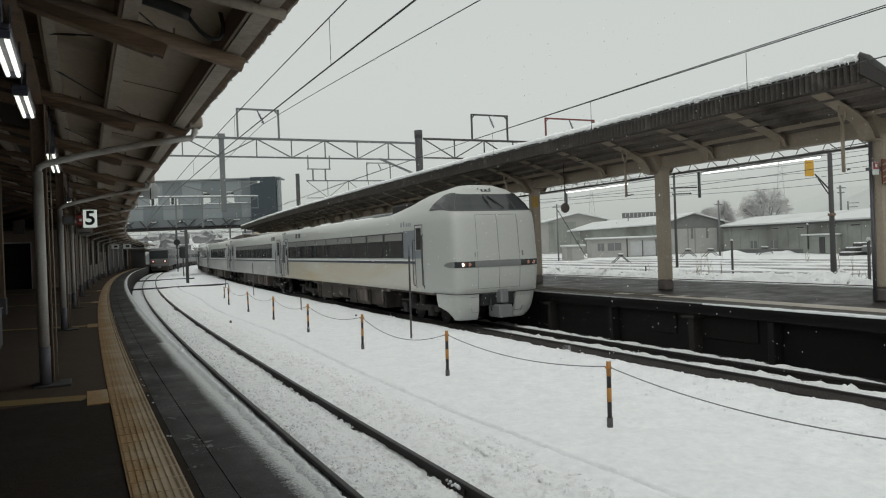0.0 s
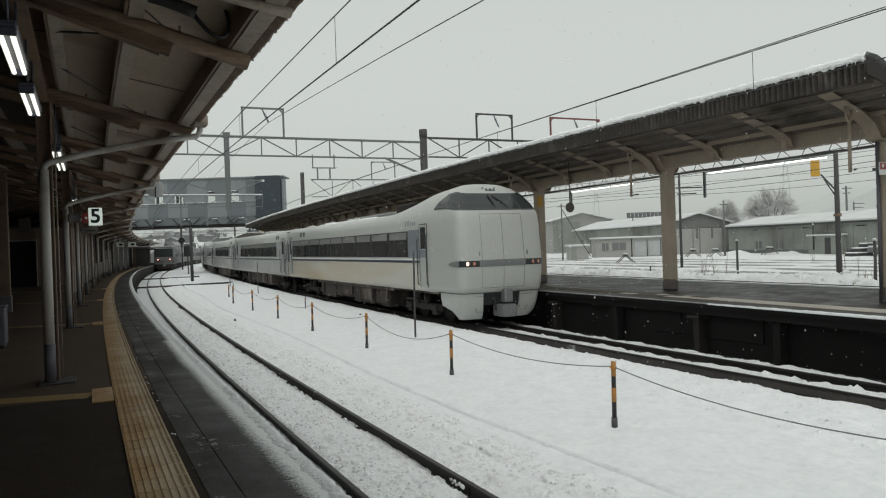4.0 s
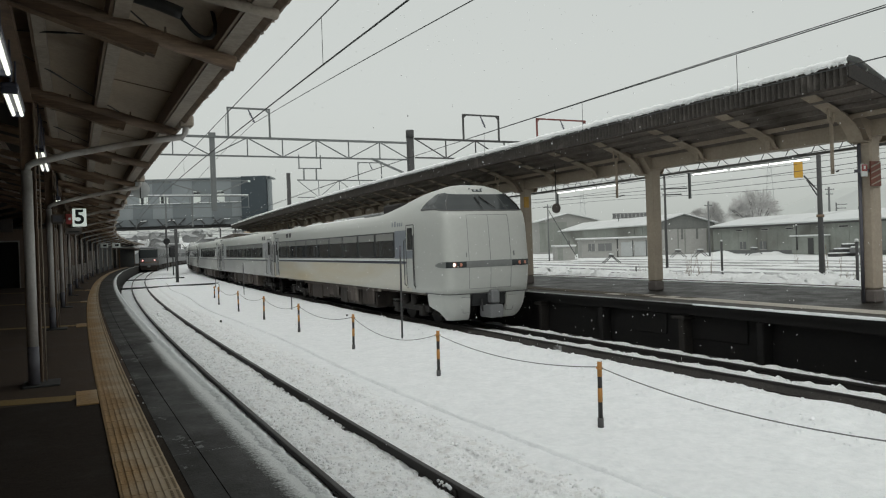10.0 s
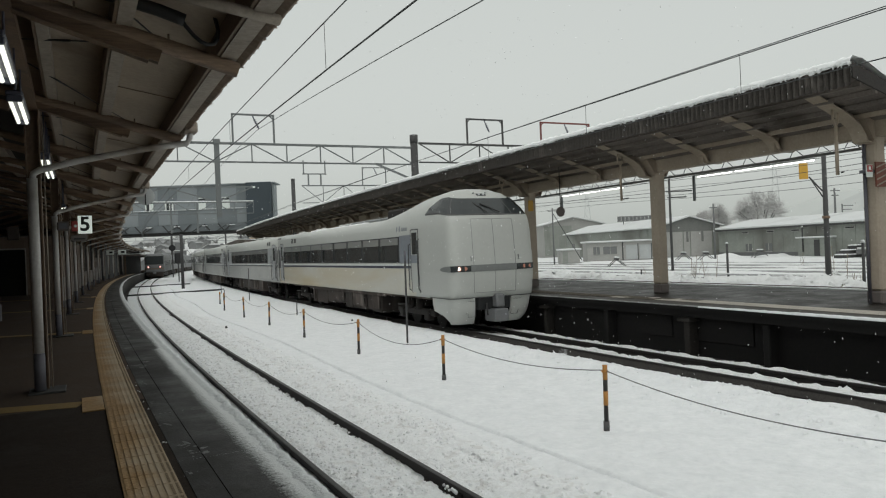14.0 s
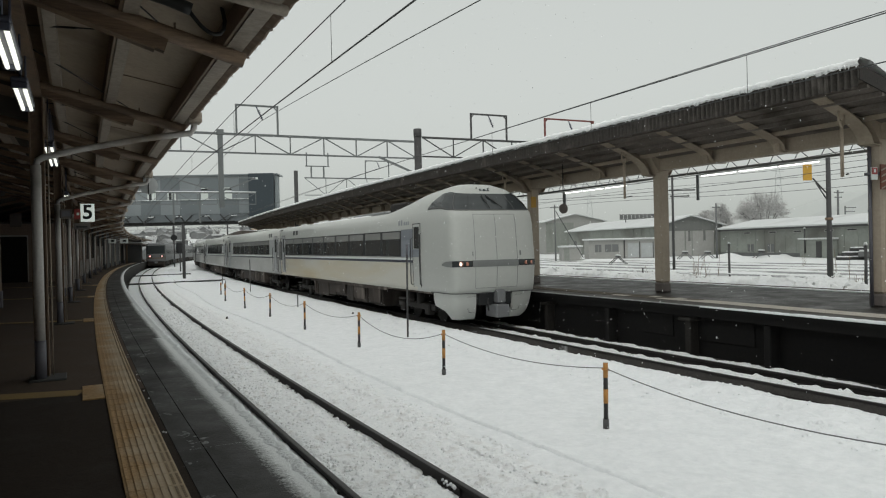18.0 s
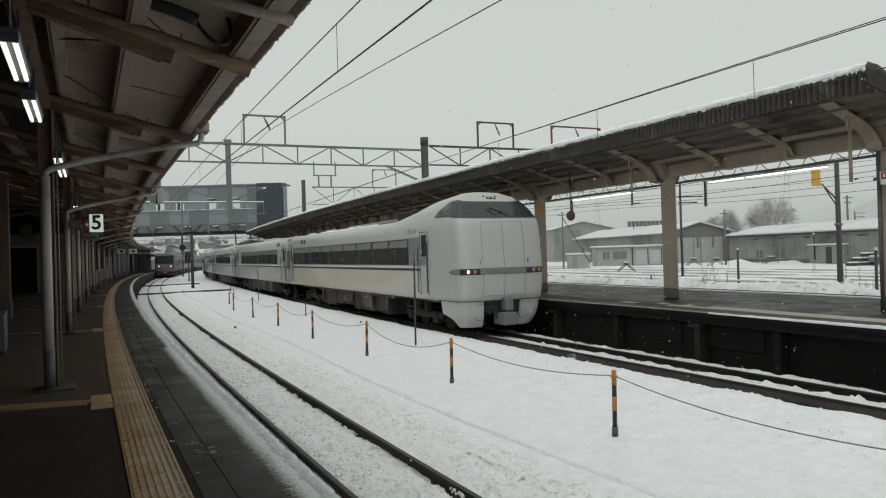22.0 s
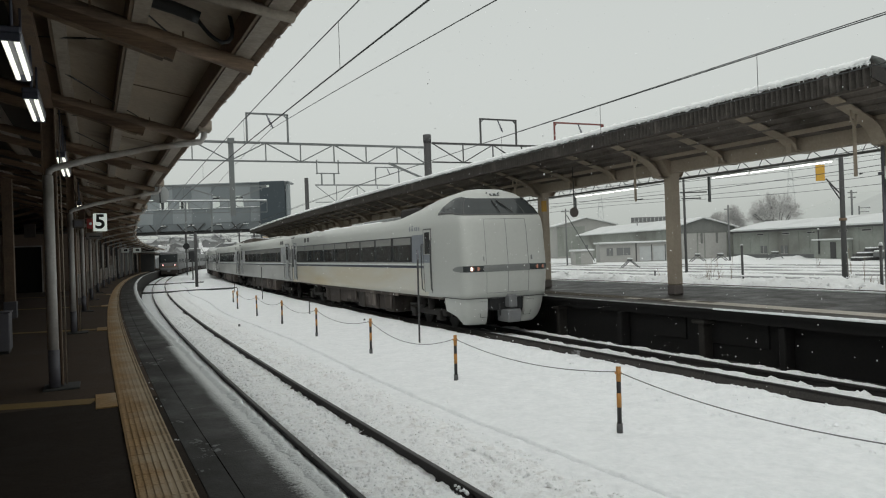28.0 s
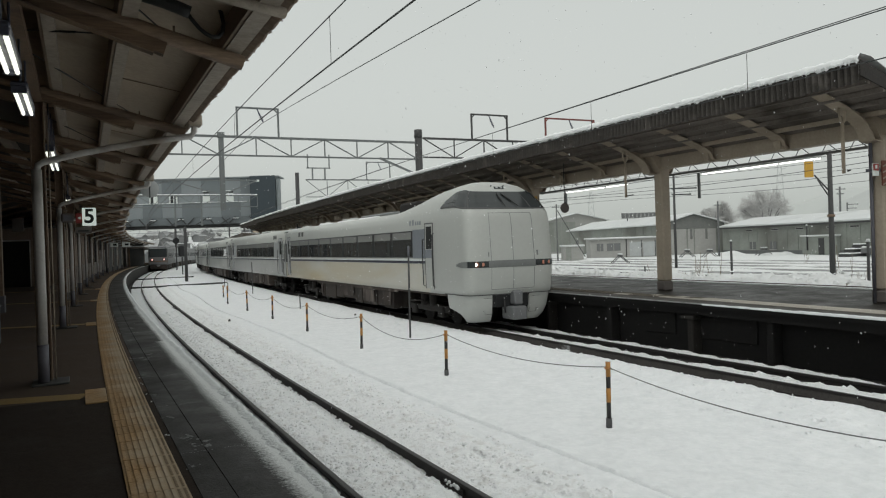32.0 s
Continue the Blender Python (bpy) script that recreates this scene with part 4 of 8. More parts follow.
part("grille", abox(-0.08, 0.08, -0.086, -0.08, -0.06, 0.06), GREYBAND, gb)
sb = thing("small_board", at(17.75, -2.93, 3.12), "small grey notice board below the platform number", "sign")
part("board", abox(-0.16, 0.16, -0.015, 0.015, -0.07, 0.07, 0.004), COLBASE, sb)
part("writing", abox(-0.11, 0.11, -0.018, -0.015, -0.03, 0.0), INK, sb)

# snow lip hanging over the platform edge
def edge_lip(s0, s1, ds):
    bm = bmesh.new()
    prev = None
    for i in range(int((s1 - s0) / ds) + 1):
        s = s0 + i * ds
        w = 0.02 * wave(s, 0, 2.1, 3.0) + 0.022 * wave(s, 0, 8.0, 5.0) + 0.015 * wave(s, 0, 19.0, 7.0)
        row = [bm.verts.new(P(s, d, z)) for d, z in ((-1.545, PZ - 0.035), (-1.525 + w, PZ - 0.012), (-1.535 + w, PZ + 0.012), (-1.57 + w, PZ + 0.016 + 0.3 * w), (-1.63 + 1.6 * w, PZ + 0.0015))]
        if prev:
            for k in range(4):
                f = bm.faces.new((prev[k], row[k], row[k + 1], prev[k + 1]))
                f.smooth = True
        prev = row
    part("snow_lip", bm, SNOW, plat, "ragged snow lip on the platform edge")


edge_lip(-8, 0.5, 0.1)
edge_lip(0.5, 22, 0.03)
edge_lip(22, 75, 0.1)

# thin patches of trodden snow on the edge slabs
def snow_patch(s0, d0, r, seed):
    rn = random.Random(seed)
    bm = bmesh.new()
    for _ in range(rn.randint(9, 16)):
        x, y = rn.gauss(0, r * 0.45), rn.gauss(0, r * 0.9)
        q = r * rn.uniform(0.08, 0.3)
        c = bm.verts.new((x, y, q * 0.12 + 0.004))
        rim = [bm.verts.new((x + q * rn.uniform(0.5, 1.2) * math.cos(a), y + q * rn.uniform(0.6, 1.7) * math.sin(a), 0.0012)) for a in steps(0, 2 * math.pi * 7 / 8, 7)]
        for k in range(8):
            bm.faces.new((c, rim[k], rim[(k + 1) % 8]))
    ob = part("snow_patch", bm, SLUSH, plat, "thin patch of trodden snow", True)
    ob.matrix_world = at(s0, d0, PZ + 0.001)


for k, (s0, d0, r) in enumerate(((6.2, -2.12, 0.1), (6.5, -2.2, 0.07), (11.8, -2.16, 0.11), (12.3, -2.02, 0.08), (4.75, -2.26, 0.05), (5.6, -2.28, 0.05), (7.4, -2.27, 0.06), (8.7, -2.29, 0.05), (10.2, -2.28, 0.06), (14.5, -2.2, 0.1), (17.0, -2.1, 0.1))):
    snow_patch(s0, d0, r, 50 + k)

# waiting room on the platform
wr = thing("waiting_room", at(46.5, -4.75, PZ), "dim panelled waiting room with a dark open doorway on the platform", "waiting room")
part("side_wall", abox(-0.12, 0.0, 0, 24, 0, 3.3), WALLBOARD, wr)
for x0, x1, z0, z1 in ((-1.7, -0.12, 0, 3.3), (-6.7, -3.1, 0, 3.3), (-3.1, -1.7, 2.6, 3.3)):
    part("front_panel", abox(x0, x1 - 0.004, 0, 0.1, z0, z1, 0.006), WALLBOARD, wr)
# Black sheet stands for the unlit room inside.
part("doorway", abox(-3.1, -1.7, 0.5, 0.55, 0, 2.6), BLACK, wr, "dark interior behind the doorway")
part("door_frame", abox(-3.16, -1.64, -0.03, -0.002, 2.58, 2.66), GREYPAINT, wr)
for x in (-3.16, -1.7):
    part("door_frame", abox(x, x + 0.06, -0.03, -0.002, 0, 2.575), GREYPAINT, wr)
for x in (-0.9, -4.4, -5.6):
    part("wall_batten", abox(x, x + 0.07, -0.02, -0.002, 0, 3.28), BROWNSTEEL, wr)
part("roof", abox(-6.7, 0.05, -0.1, 24, 3.3, 3.38), IRONROOF, wr)
wb = thing("wall_board", at(46.42, -7.15, 4.4), "pale notice box on the waiting room wall", "sign")
part("board", abox(-0.1, 0.48, -0.16, 0.0, -0.32, 0.42, 0.02), COLBASE, wb)
part("wall_arm", abox(0.05, 0.33, 0.002, 0.08, -0.2, 0.3), GREYBAND, wb)

for s0 in (25.0, 40.7, 56.4, 72.1):
    cp = thing("inner_post", at(s0, -5.35, PZ), "dark brown steel post in the middle of the platform", "post", "inner posts")
    part("post", abox(-0.14, 0.14, -0.14, 0.14, 0.0, 4.2, 0.01), BROWNDARK, cp)
    part("foot", abox(-0.17, 0.17, -0.17, 0.17, 0.0, 0.5, 0.01), GREYBAND, cp)
cab = thing("platform_locker", at(14.9, -4.75, PZ), "low blue-grey steel locker on the platform", "locker")
part("body", abox(-0.4, 0.42, 0.0, 0.5, 0.05, 0.72, 0.015), GREYBAND, cab)
part("plinth", abox(-0.38, 0.4, 0.02, 0.48, 0.0, 0.048), INK, cab)
part("lid", abox(-0.42, 0.44, -0.02, 0.52, 0.722, 0.75, 0.008), GREYBAND, cab)
# end building and boards where the platform bends out of sight
eb = thing("platform_building", at(78.0, -3.6, PZ), "grey platform building below the canopy end", "building")
part("wall", abox(-6, 0.0, 0, 33, 0, 3.6), ENDWALL, eb)
for i in range(4):
    part("door", abox(-1.5 * i - 1.25, -1.5 * i - 0.3, -0.05, -0.004, 0, 2.2, 0.01), GREYPAINT if i == 0 else WALLBOARD, eb)
for x, w in ((-0.3, 0.32), (1.5, 0.34)):
    hb = thing("hanging_sign", at(72.0, -2.6 + x * 0.55, 3.55), "white hanging direction board with green band under the canopy", "sign", "hanging signs")
    part("board", abox(-w, w, -0.04, 0.04, -0.2, 0.2, 0.01), WHITE, hb)
    part("writing", abox(-w * 0.3, w * 0.6, -0.046, -0.04, -0.08, 0.1), INK, hb)
    for px in (-w * 0.8, w * 0.8):
        part("hanger", arod((px, 0, 0.25), (px, 0, 1.0), 0.015), GREYBAND, hb)
for k in range(4, 13):
    wp = thing("poster_panel", at(10.0 + 7.85 * k / 1.5, -3.75, PZ + 0.25), "low white panel between the canopy columns", "panel", "low panels")
    part("panel", abox(-0.14, 0.14, -0.02, 0.02, 0.0, 0.9, 0.005), GREYPAINT, wp)
    part("stand", abox(-0.12, 0.12, -0.05, 0.05, -0.25, 0.0), GREYBAND, wp)
# cross wall closing the far end of the platform
cw = sweep("wall_end", rect(-12, -1.7, PZ, 4.35), [112.0, 112.3], ENDWALL)
structure(cw, "dim cross wall below the far end of the canopy", "wall")
# round disc on the eave
dsc = thing("round_disc", at(18.4, -1.5, 4.1), "round grey disc board hung from the canopy eave", "disc")
part("disc", arod((0, -0.02, 0), (0, 0.02, 0), 0.21, seg=24), PYLON, dsc)
part("stem", abox(-0.012, 0.012, -0.035, -0.021, -0.22, 0.3), CABLE, dsc)

# ---- right platform ----
RZ, R0, R1 = 1.0, 9.65, 15.6
RS = steps(-40, 0, 10) + steps(2, 100, 49) + steps(104, 160, 14)
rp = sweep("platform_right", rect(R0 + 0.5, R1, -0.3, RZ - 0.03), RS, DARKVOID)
structure(rp, "curved island platform with wet deck and open dark edge wall", "platform")
def flare(s):
    """The platform spreads a little towards its near end."""
    return -0.28 * (1 - smoothstep(6.5, 14.0, s))


sweep("deck", rect(R0 + 0.62, R1 - 0.2, RZ - 0.03, RZ), RS, R_DECK, parent=rp, shift=flare)
sweep("edge_slab", rect(R0, R0 + 0.615, RZ - 0.02, RZ + 0.001), RS, R_EDGE, parent=rp, shift=flare, label="snow-dusted concrete edge slab")
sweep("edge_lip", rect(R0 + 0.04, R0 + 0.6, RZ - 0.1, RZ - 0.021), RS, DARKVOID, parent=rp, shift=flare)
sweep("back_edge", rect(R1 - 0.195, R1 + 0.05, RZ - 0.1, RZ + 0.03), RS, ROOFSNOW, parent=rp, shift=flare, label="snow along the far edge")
sweep("back_kerb", rect(R1 + 0.32, R1 + 0.44, RZ - 0.4, RZ + 0.03), RS, COLBASE, parent=rp, shift=flare, label="dark strip behind the platform")
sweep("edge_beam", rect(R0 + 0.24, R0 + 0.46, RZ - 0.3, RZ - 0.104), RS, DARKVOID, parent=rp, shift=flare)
pr = random.Random(14)
for i in range(26):
    s0 = -2.0 + 3.0 * i + pr.uniform(-0.5, 0.5)
    w = pr.uniform(0.07, 0.11)
    bm = abox(0.2, 0.5, -w, w, -0.3, RZ - 0.32, 0.02)
    if i % 2:
        box(bm, 0.1, 0.5, -2.2 * w, 2.2 * w, RZ - 0.41, RZ - 0.324, 0.02)
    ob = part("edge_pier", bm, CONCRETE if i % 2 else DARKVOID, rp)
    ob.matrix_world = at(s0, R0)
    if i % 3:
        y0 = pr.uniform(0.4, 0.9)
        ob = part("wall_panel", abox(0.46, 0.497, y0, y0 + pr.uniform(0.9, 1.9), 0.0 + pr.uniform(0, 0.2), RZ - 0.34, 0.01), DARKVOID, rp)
        ob.matrix_world = at(s0, R0)
bm = bmesh.new()
box(bm, -0.14, 0.14, 0.002, 0.298, 0.0, 0.008)
for x in (-0.1, -0.033, 0.033, 0.1):
    for y in (0.04, 0.11, 0.18, 0.25):
        box(bm, x - 0.024, x + 0.024, y - 0.022, y + 0.022, 0.0075, 0.016)
bm.faces.ensure_lookup_table()
for i, f in enumerate(bm.faces):
    f.material_index = 0 if i < 6 else 1
TILE_R = bpy.data.meshes.new("tactile_tile")
bm.to_mesh(TILE_R)
bm.free()
TILE_R.materials.append(TILEBASE)
TILE_R.materials.append(PALEDOT)
TILE_D = TILE_R.copy()
TILE_D.materials[0], TILE_D.materials[1] = DIRTTILE, TILEBASE
pr = random.Random(6)
for i in range(150):
    for across in (0.78, 1.07):
        dirty = pr.random() < smoothstep(12.5, 16.0, 4.0 + 0.3 * i)
        ob = new("tactile_tile", TILE_D if dirty else TILE_R)
        ob.parent = rp
        ob.matrix_world = at(4.0 + 0.3 * i, R0 + across + flare(4.0 + 0.3 * i), RZ)
bm = bmesh.new()
prev = None
for s in steps(3.5, 12.0, 190):
    w = 0.09 * (1 - smoothstep(8.5, 12.0, s)) * (1 + 0.9 * wave(s, 0, 1.7, 3.0)) + 0.03 * wave(s, 0, 6.0, 5.0)
    w = max(0.004, w)
    cur = [bm.verts.new(P(s, R0 + flare(s) + d, RZ + z)) for d, z in ((-0.012, -0.03), (-0.02, 0.0), (0.0, 0.006 + 0.2 * w), (0.8 * w, 0.005 + 0.15 * w), (1.6 * w + 0.01, 0.0015))]
    if prev:
        for k in range(4):
            bm.faces.new((prev[k], cur[k], cur[k + 1], prev[k + 1])).smooth = True
    prev = cur
part("snow_lip", bm, SNOW, rp, "ragged snow on the platform edge", True)

RCOLS = [9.43 + 6.7 * k - (0.17 if k == 1 else 0.0) for k in range(-3, 13)]
CD = 12.2


def right_column(s0):
    t = thing("platform_column", at(s0, CD, RZ), "beige concrete canopy column with a dark foot band", "column", "right platform columns")
    part("shaft", abox(-0.165, 0.165, -0.165, 0.165, 0.28, 3.55, 0.04), BEIGECON, t)
    part("foot", abox(-0.171, 0.171, -0.171, 0.171, 0.0, 0.28, 0.035), COLBASE, t, "dark painted foot")
    bm = bmesh.new()
    vs = [(-0.6, 4.05), (0.6, 4.05), (0.2, 3.45), (-0.2, 3.45)]
    lo = [bm.verts.new((x, -0.16, z)) for x, z in vs]
    hi = [bm.verts.new((x, 0.16, z)) for x, z in vs]
    bm.faces.new(lo)
    bm.faces.new(hi[::-1])
    for k in range(4):
        bm.faces.new((lo[k], lo[(k + 1) % 4], hi[(k + 1) % 4], hi[k]))
    part("capital", bm, BEIGE, t)
    return t


for s0 in RCOLS:
    right_column(s0)

# butterfly canopy: low in the middle, eaves high
RE, REZ = 9.95, 5.4
R_END = 8.3
RCS = [R_END] + steps(9, 86, 77)


def rroof(d):
    return REZ - 0.26 * (abs(abs(d - CD) - (CD - RE))) if abs(d - CD) < CD - RE else REZ


rc = sweep("canopy_right", [(RE, REZ), (CD, REZ - 0.585), (2 * CD - RE, REZ), (2 * CD - RE, REZ + 0.03), (CD, REZ - 0.555), (RE, REZ + 0.03)], RCS, CORRUGATED)
structure(rc, "butterfly platform canopy of corrugated sheets, snow on the roof", "canopy")
sweep("box_girder", rect(CD - 0.15, CD + 0.15, 4.52, 4.98), [R_END + 0.3] + steps(9, 86, 77), BEIGE, parent=rc, label="beige longitudinal girder")
for d in (10.15, 10.6, 11.1, 11.6, 12.9, 13.5, 14.1):
    z = rroof(d)
    sweep("purlin", rect(d - 0.04, d + 0.04, z - 0.1, z - 0.003), RCS, BEIGE if d == 11.6 else CORRUGATED, parent=rc)


def wavy_fascia(d0, out):
    bm = bmesh.new()
    prev = None
    n = int((86 - R_END) / 0.0225)
    for i in range(n):
        s = R_END + i * 0.0225
        o = 0.09 * (0.6 - abs(math.sin(s * math.pi / 0.135))) * out
        jag = 0.012 * wave(math.floor(s / 0.135), 0, 7.3, 1.0)
        cur = [bm.verts.new(P(s, d0 + o, REZ - 0.145 + 2.2 * jag)), bm.verts.new(P(s, d0 + o, REZ + 0.25))]
        if prev:
            f = bm.faces.new((prev[0], cur[0], cur[1], prev[1]))
            f.smooth = False
        prev = cur
    return part("fascia", bm, FASCIA, rc, "dark corrugated eave fascia")


wavy_fascia(RE - 0.05, 1)
wavy_fascia(2 * CD - RE + 0.05, 1)
# end board
bm = bmesh.new()
q = [(RE - 0.08, REZ + 0.27), (RE - 0.08, REZ - 0.02), (CD, REZ - 0.62), (2 * CD - RE + 0.08, REZ - 0.02), (2 * CD - RE + 0.08, REZ + 0.27), (CD, REZ - 0.4)]
f0 = [bm.verts.new(P(R_END - 0.03, d, z)) for d, z in q]
f1 = [bm.verts.new(P(R_END - 0.002, d, z)) for d, z in q]
bm.faces.new(f0)
bm.faces.new(f1[::-1])
for k in range(6):
    bm.faces.new((f0[k], f0[(k + 1) % 6], f1[(k + 1) % 6], f1[k]))
part("end_board", bm, ENDSHEET, rc, "dark weathered end board")


def roof_snow(dpts, s0, s1, name, parent, ds=0.045, ragged=0.04, lip=0.065):
    """A snow layer with a ragged lip on the roof: dpts are (d, base z, depth)."""
    bm = bmesh.new()
    prev = None
    for i in range(int((s1 - s0) / ds) + 1):
        s = s0 + i * ds
        row = []
        for k, (d, z, h) in enumerate(dpts):
            w = ragged * (0.5 * wave(s, k, 1.7, 3.0) + 0.8 * wave(s, k, 5.0, 5.0) + 0.9 * wave(s, k, 13.0, 2.0))
            row.append(bm.verts.new(P(s, d + (w if k == 0 else 0), z + max(0.0, h + w * 0.7) if h else z - (lip * max(0.0, wave(s, 0, 3.3, 9.0) - 0.1 + 1.2 * wave(s, 0, 11.0, 1.0)) if k == 0 else 0.0))))
        if prev:
            for k in range(len(row) - 1):
                f = bm.faces.new((prev[k], row[k], row[k + 1], prev[k + 1]))
                f.smooth = True
        prev = row
    return part(name, bm, ROOFSNOW, parent, "lying snow with a ragged lip")


roof_snow([(RE - 0.1, REZ + 0.235, 0), (RE - 0.13, REZ + 0.25, 0.06), (RE - 0.06, REZ + 0.25, 0.13), (RE + 0.25, REZ + 0.2, 0.16), (CD - 0.2, REZ - 0.5, 0.14), (CD, REZ - 0.5, 0.14), (2 * CD - RE, REZ + 0.2, 0.12), (2 * CD - RE + 0.1, REZ + 0.25, 0)], R_END - 0.02, 86, "roof_snow", rc)

# snow that has slid between the corrugations at the eave
bm = bmesh.new()
rnd = random.Random(17)
for k in range(int((70 - R_END) / 0.045)):
    s = R_END + 0.02 + 0.045 * k + rnd.uniform(-0.015, 0.015)
    w, drop = rnd.uniform(0.014, 0.036), 0.06 * rnd.random() ** 1.8
    d, z = RE - 0.11 - rnd.uniform(0.0, 0.025), REZ + 0.255
    rod(bm, P(s, d, z + 0.02), P(s + rnd.uniform(-0.01, 0.01), d + 0.012, z - drop), w, w * 0.35, seg=5)
tagged(part("eave_snow", bm, ROOFSNOW, rc, "tongues of snow hanging between the corrugations"), kind="stuff")

i = 0
s0 = RCOLS[0]
while s0 < 85:
    if s0 > 8.35:
        bm = bmesh.new()
        col = i % 3 == 0
        for sg in (-1, 1):
            d_in, d_out = CD + sg * 0.1, CD + sg * (CD - RE - 0.27)
            zi, zo = 4.98, REZ - 0.07
            curve = ((1.2, 5.03), (0.85, 4.88), (0.62, 4.74), (0.48, 4.58), (0.4, 4.42)) if col else ((1.2, 5.06), (0.75, 4.92), (0.5, 4.84), (0.34, 4.74), (0.25, 4.58))
            q = [(d_in, zi + (0.05 if col else 0.02)), (d_out, zo), (d_out, zo - 0.03)] + [(CD + sg * x, z) for x, z in curve] + [(d_in, curve[-1][1] - 0.04)]
            a = [bm.verts.new(P(s0 - 0.012, d, z)) for d, z in q]
            b = [bm.verts.new(P(s0 + 0.012, d, z)) for d, z in q]
            bm.faces.new(a)
            bm.faces.new(b[::-1])
            for k in range(len(q)):
                m = (k + 1) % len(q)
                bm.faces.new((a[k], a[m], b[m], b[k]))
            # lower flange
            for (da, za), (db, zb) in zip(q[2:-1], q[3:]):
                beam(bm, P(s0, da, za), P(s0, db, zb), 0.32, 0.02)
        arm = part("roof_arm", bm, BEIGE, rc, "beige tapered steel roof arm")
        if not col:
            g = bmesh.new()
            for sg in (-1, 1):
                box(g, -0.1, 0.1, -0.07, 0.07, -0.44, 0.3, 0.01, at(s0, CD + sg * 0.26, 4.96))
            part("gusset", g, BEIGE, arm)
    s0 += 6.7 / 3
    i += 1

fc2 = sweep("canopy_far", [(10.2, 4.25), (14.2, 4.25), (14.2, 4.75), (12.2, 4.6), (10.2, 4.75)], steps(87, 135, 24), CORRUGATED)
structure(fc2, "low dark canopy continuing beyond the island roof", "canopy")
sweep("roof_snow", [(10.25, 4.756), (12.2, 4.62), (14.15, 4.756), (14.1, 4.82), (12.2, 4.7), (10.3, 4.82)], steps(87, 135, 24), ROOFSNOW, parent=fc2)
for k in range(7):
    part("post", abox(12.0, 12.25, 0, 0.25, RZ, 4.25, 0.02), BEIGECON, fc2).matrix_world = at(89 + 7 * k, 0)
# white hangers below the arms
for s0 in (9.43, 16.13, 22.83):
    h = thing("wire_hanger", at(s0, 11.0, 3.72), "pale beige pipe hanger with a forked top below the roof arm", "hanger", "wire hangers")
    part("pipe", arod((0, 0, 0), (0, 0, 1.0), 0.036, seg=10), BEIGE, h)
    bm = bmesh.new()
    for sg in (-1, 1):
        polytube(bm, [(0, 0, 0.98), (sg * 0.05, 0, 1.06), (sg * 0.085, 0, 1.14), (sg * 0.085, 0, 1.36)], 0.024, 8)
    part("fork", bm, BEIGE, h)
    part("insulator_bar", arod((-0.02, -0.1, 0.04), (0.35, 0.1, 0.08), 0.016), CABLE, h)
# dark drop posts behind the girder
for s0, d0, z0, z1 in ((15.8, 13.5, 3.67, 4.43), (22.6, 13.5, 3.8, 4.43)):
    h = thing("drop_post", at(s0, d0, z0), "dark square drop post hanging from the canopy", "post", "drop posts")
    part("post", abox(-0.033, 0.033, -0.033, 0.033, 0, z1 - z0, 0.005), GALV, h)
h = thing("round_signal_disc", at(19.15, 11.0, 3.6), "round grey disc on a rod below the canopy", "disc")
part("rod", arod((0, 0, 0), (0, 0, 1.45), 0.014), CABLE, h)
part("disc", arod((0, -0.02, 0), (0, 0.02, 0), 0.16, seg=20), COLBASE, h)

# fluorescent row over the far side of the deck
ra = thing("lamp_rail", Matrix(), "cable rack with lattice carrying the platform lamps", "rack")
sv = steps(9, 60, 51)
sweep("lower_chord", rect(13.45, 13.55, 4.45, 4.51), sv, TRUNK, parent=ra, label="grey cable trunking")
sweep("upper_chord", rect(13.46, 13.54, 4.72, 4.76), sv, GALV, parent=ra)
for i in range(60):
    s0 = 9 + i * 0.75
    bm = bmesh.new()
    rod(bm, P(s0, 13.5, 4.46), P(s0 + 0.33, 13.5, 4.73), 0.012, seg=5)
    rod(bm, P(s0 + 0.33, 13.5, 4.73), P(s0 + 0.5, 13.5, 4.46), 0.012, seg=5)
    part("lattice", bm, GALV, ra)
for s0 in RCOLS[3:10]:
    part("bracket", beam(bmesh.new(), P(s0, 12.3, 4.7), P(s0, 13.5, 4.7), 0.05, 0.06), GALV, ra)
for s0, ln in ((11.75, 1.2), (13.0, 1.25), (14.35, 1.3), (19.0, 1.15), (20.25, 1.15), (21.5, 1.15), (26.5, 1.2), (27.8, 1.2)):
    t = thing("tube_light", at(s0, 13.5, 4.37), "slim fluorescent tube light under the lamp rail", "lamp", "tube lights")
    part("fitting", abox(-0.05, 0.05, 0, ln, 0.022, 0.05), WHITE, t)
    part("tube", arod((0, 0.02, 0), (0, ln - 0.02, 0), 0.016, seg=8), TUBE_R, t, "glowing white tube")

# boards at the near column
dp = thing("column_drainpipe", at(9.5, 12.0, RZ), "dark grey drainpipe beside the platform column", "pipe")
part("pipe", arod((0, 0, 0), (0, 0, 3.6), 0.036, seg=12), GREYBAND, dp)
for z in (0.8, 2.0, 3.1):
    part("clip", abox(-0.055, 0.12, -0.02, 0.02, z, z + 0.05), GREYBAND, dp)
sg = thing("fire_sign", at(9.235, 11.74, 3.79), "red and white equipment sign on the column", "sign")
part("plate", abox(-0.1, 0.1, -0.01, 0.01, -0.13, 0.13), WHITE, sg)
part("bracket", abox(-0.02, 0.36, 0.011, 0.2, -0.03, 0.03), GREYBAND, sg)
part("red_field", abox(-0.09, 0.09, -0.014, -0.01, -0.02, 0.12), RED, sg)
part("mark", abox(-0.03, 0.03, -0.018, -0.014, 0.02, 0.09), WHITE, sg)
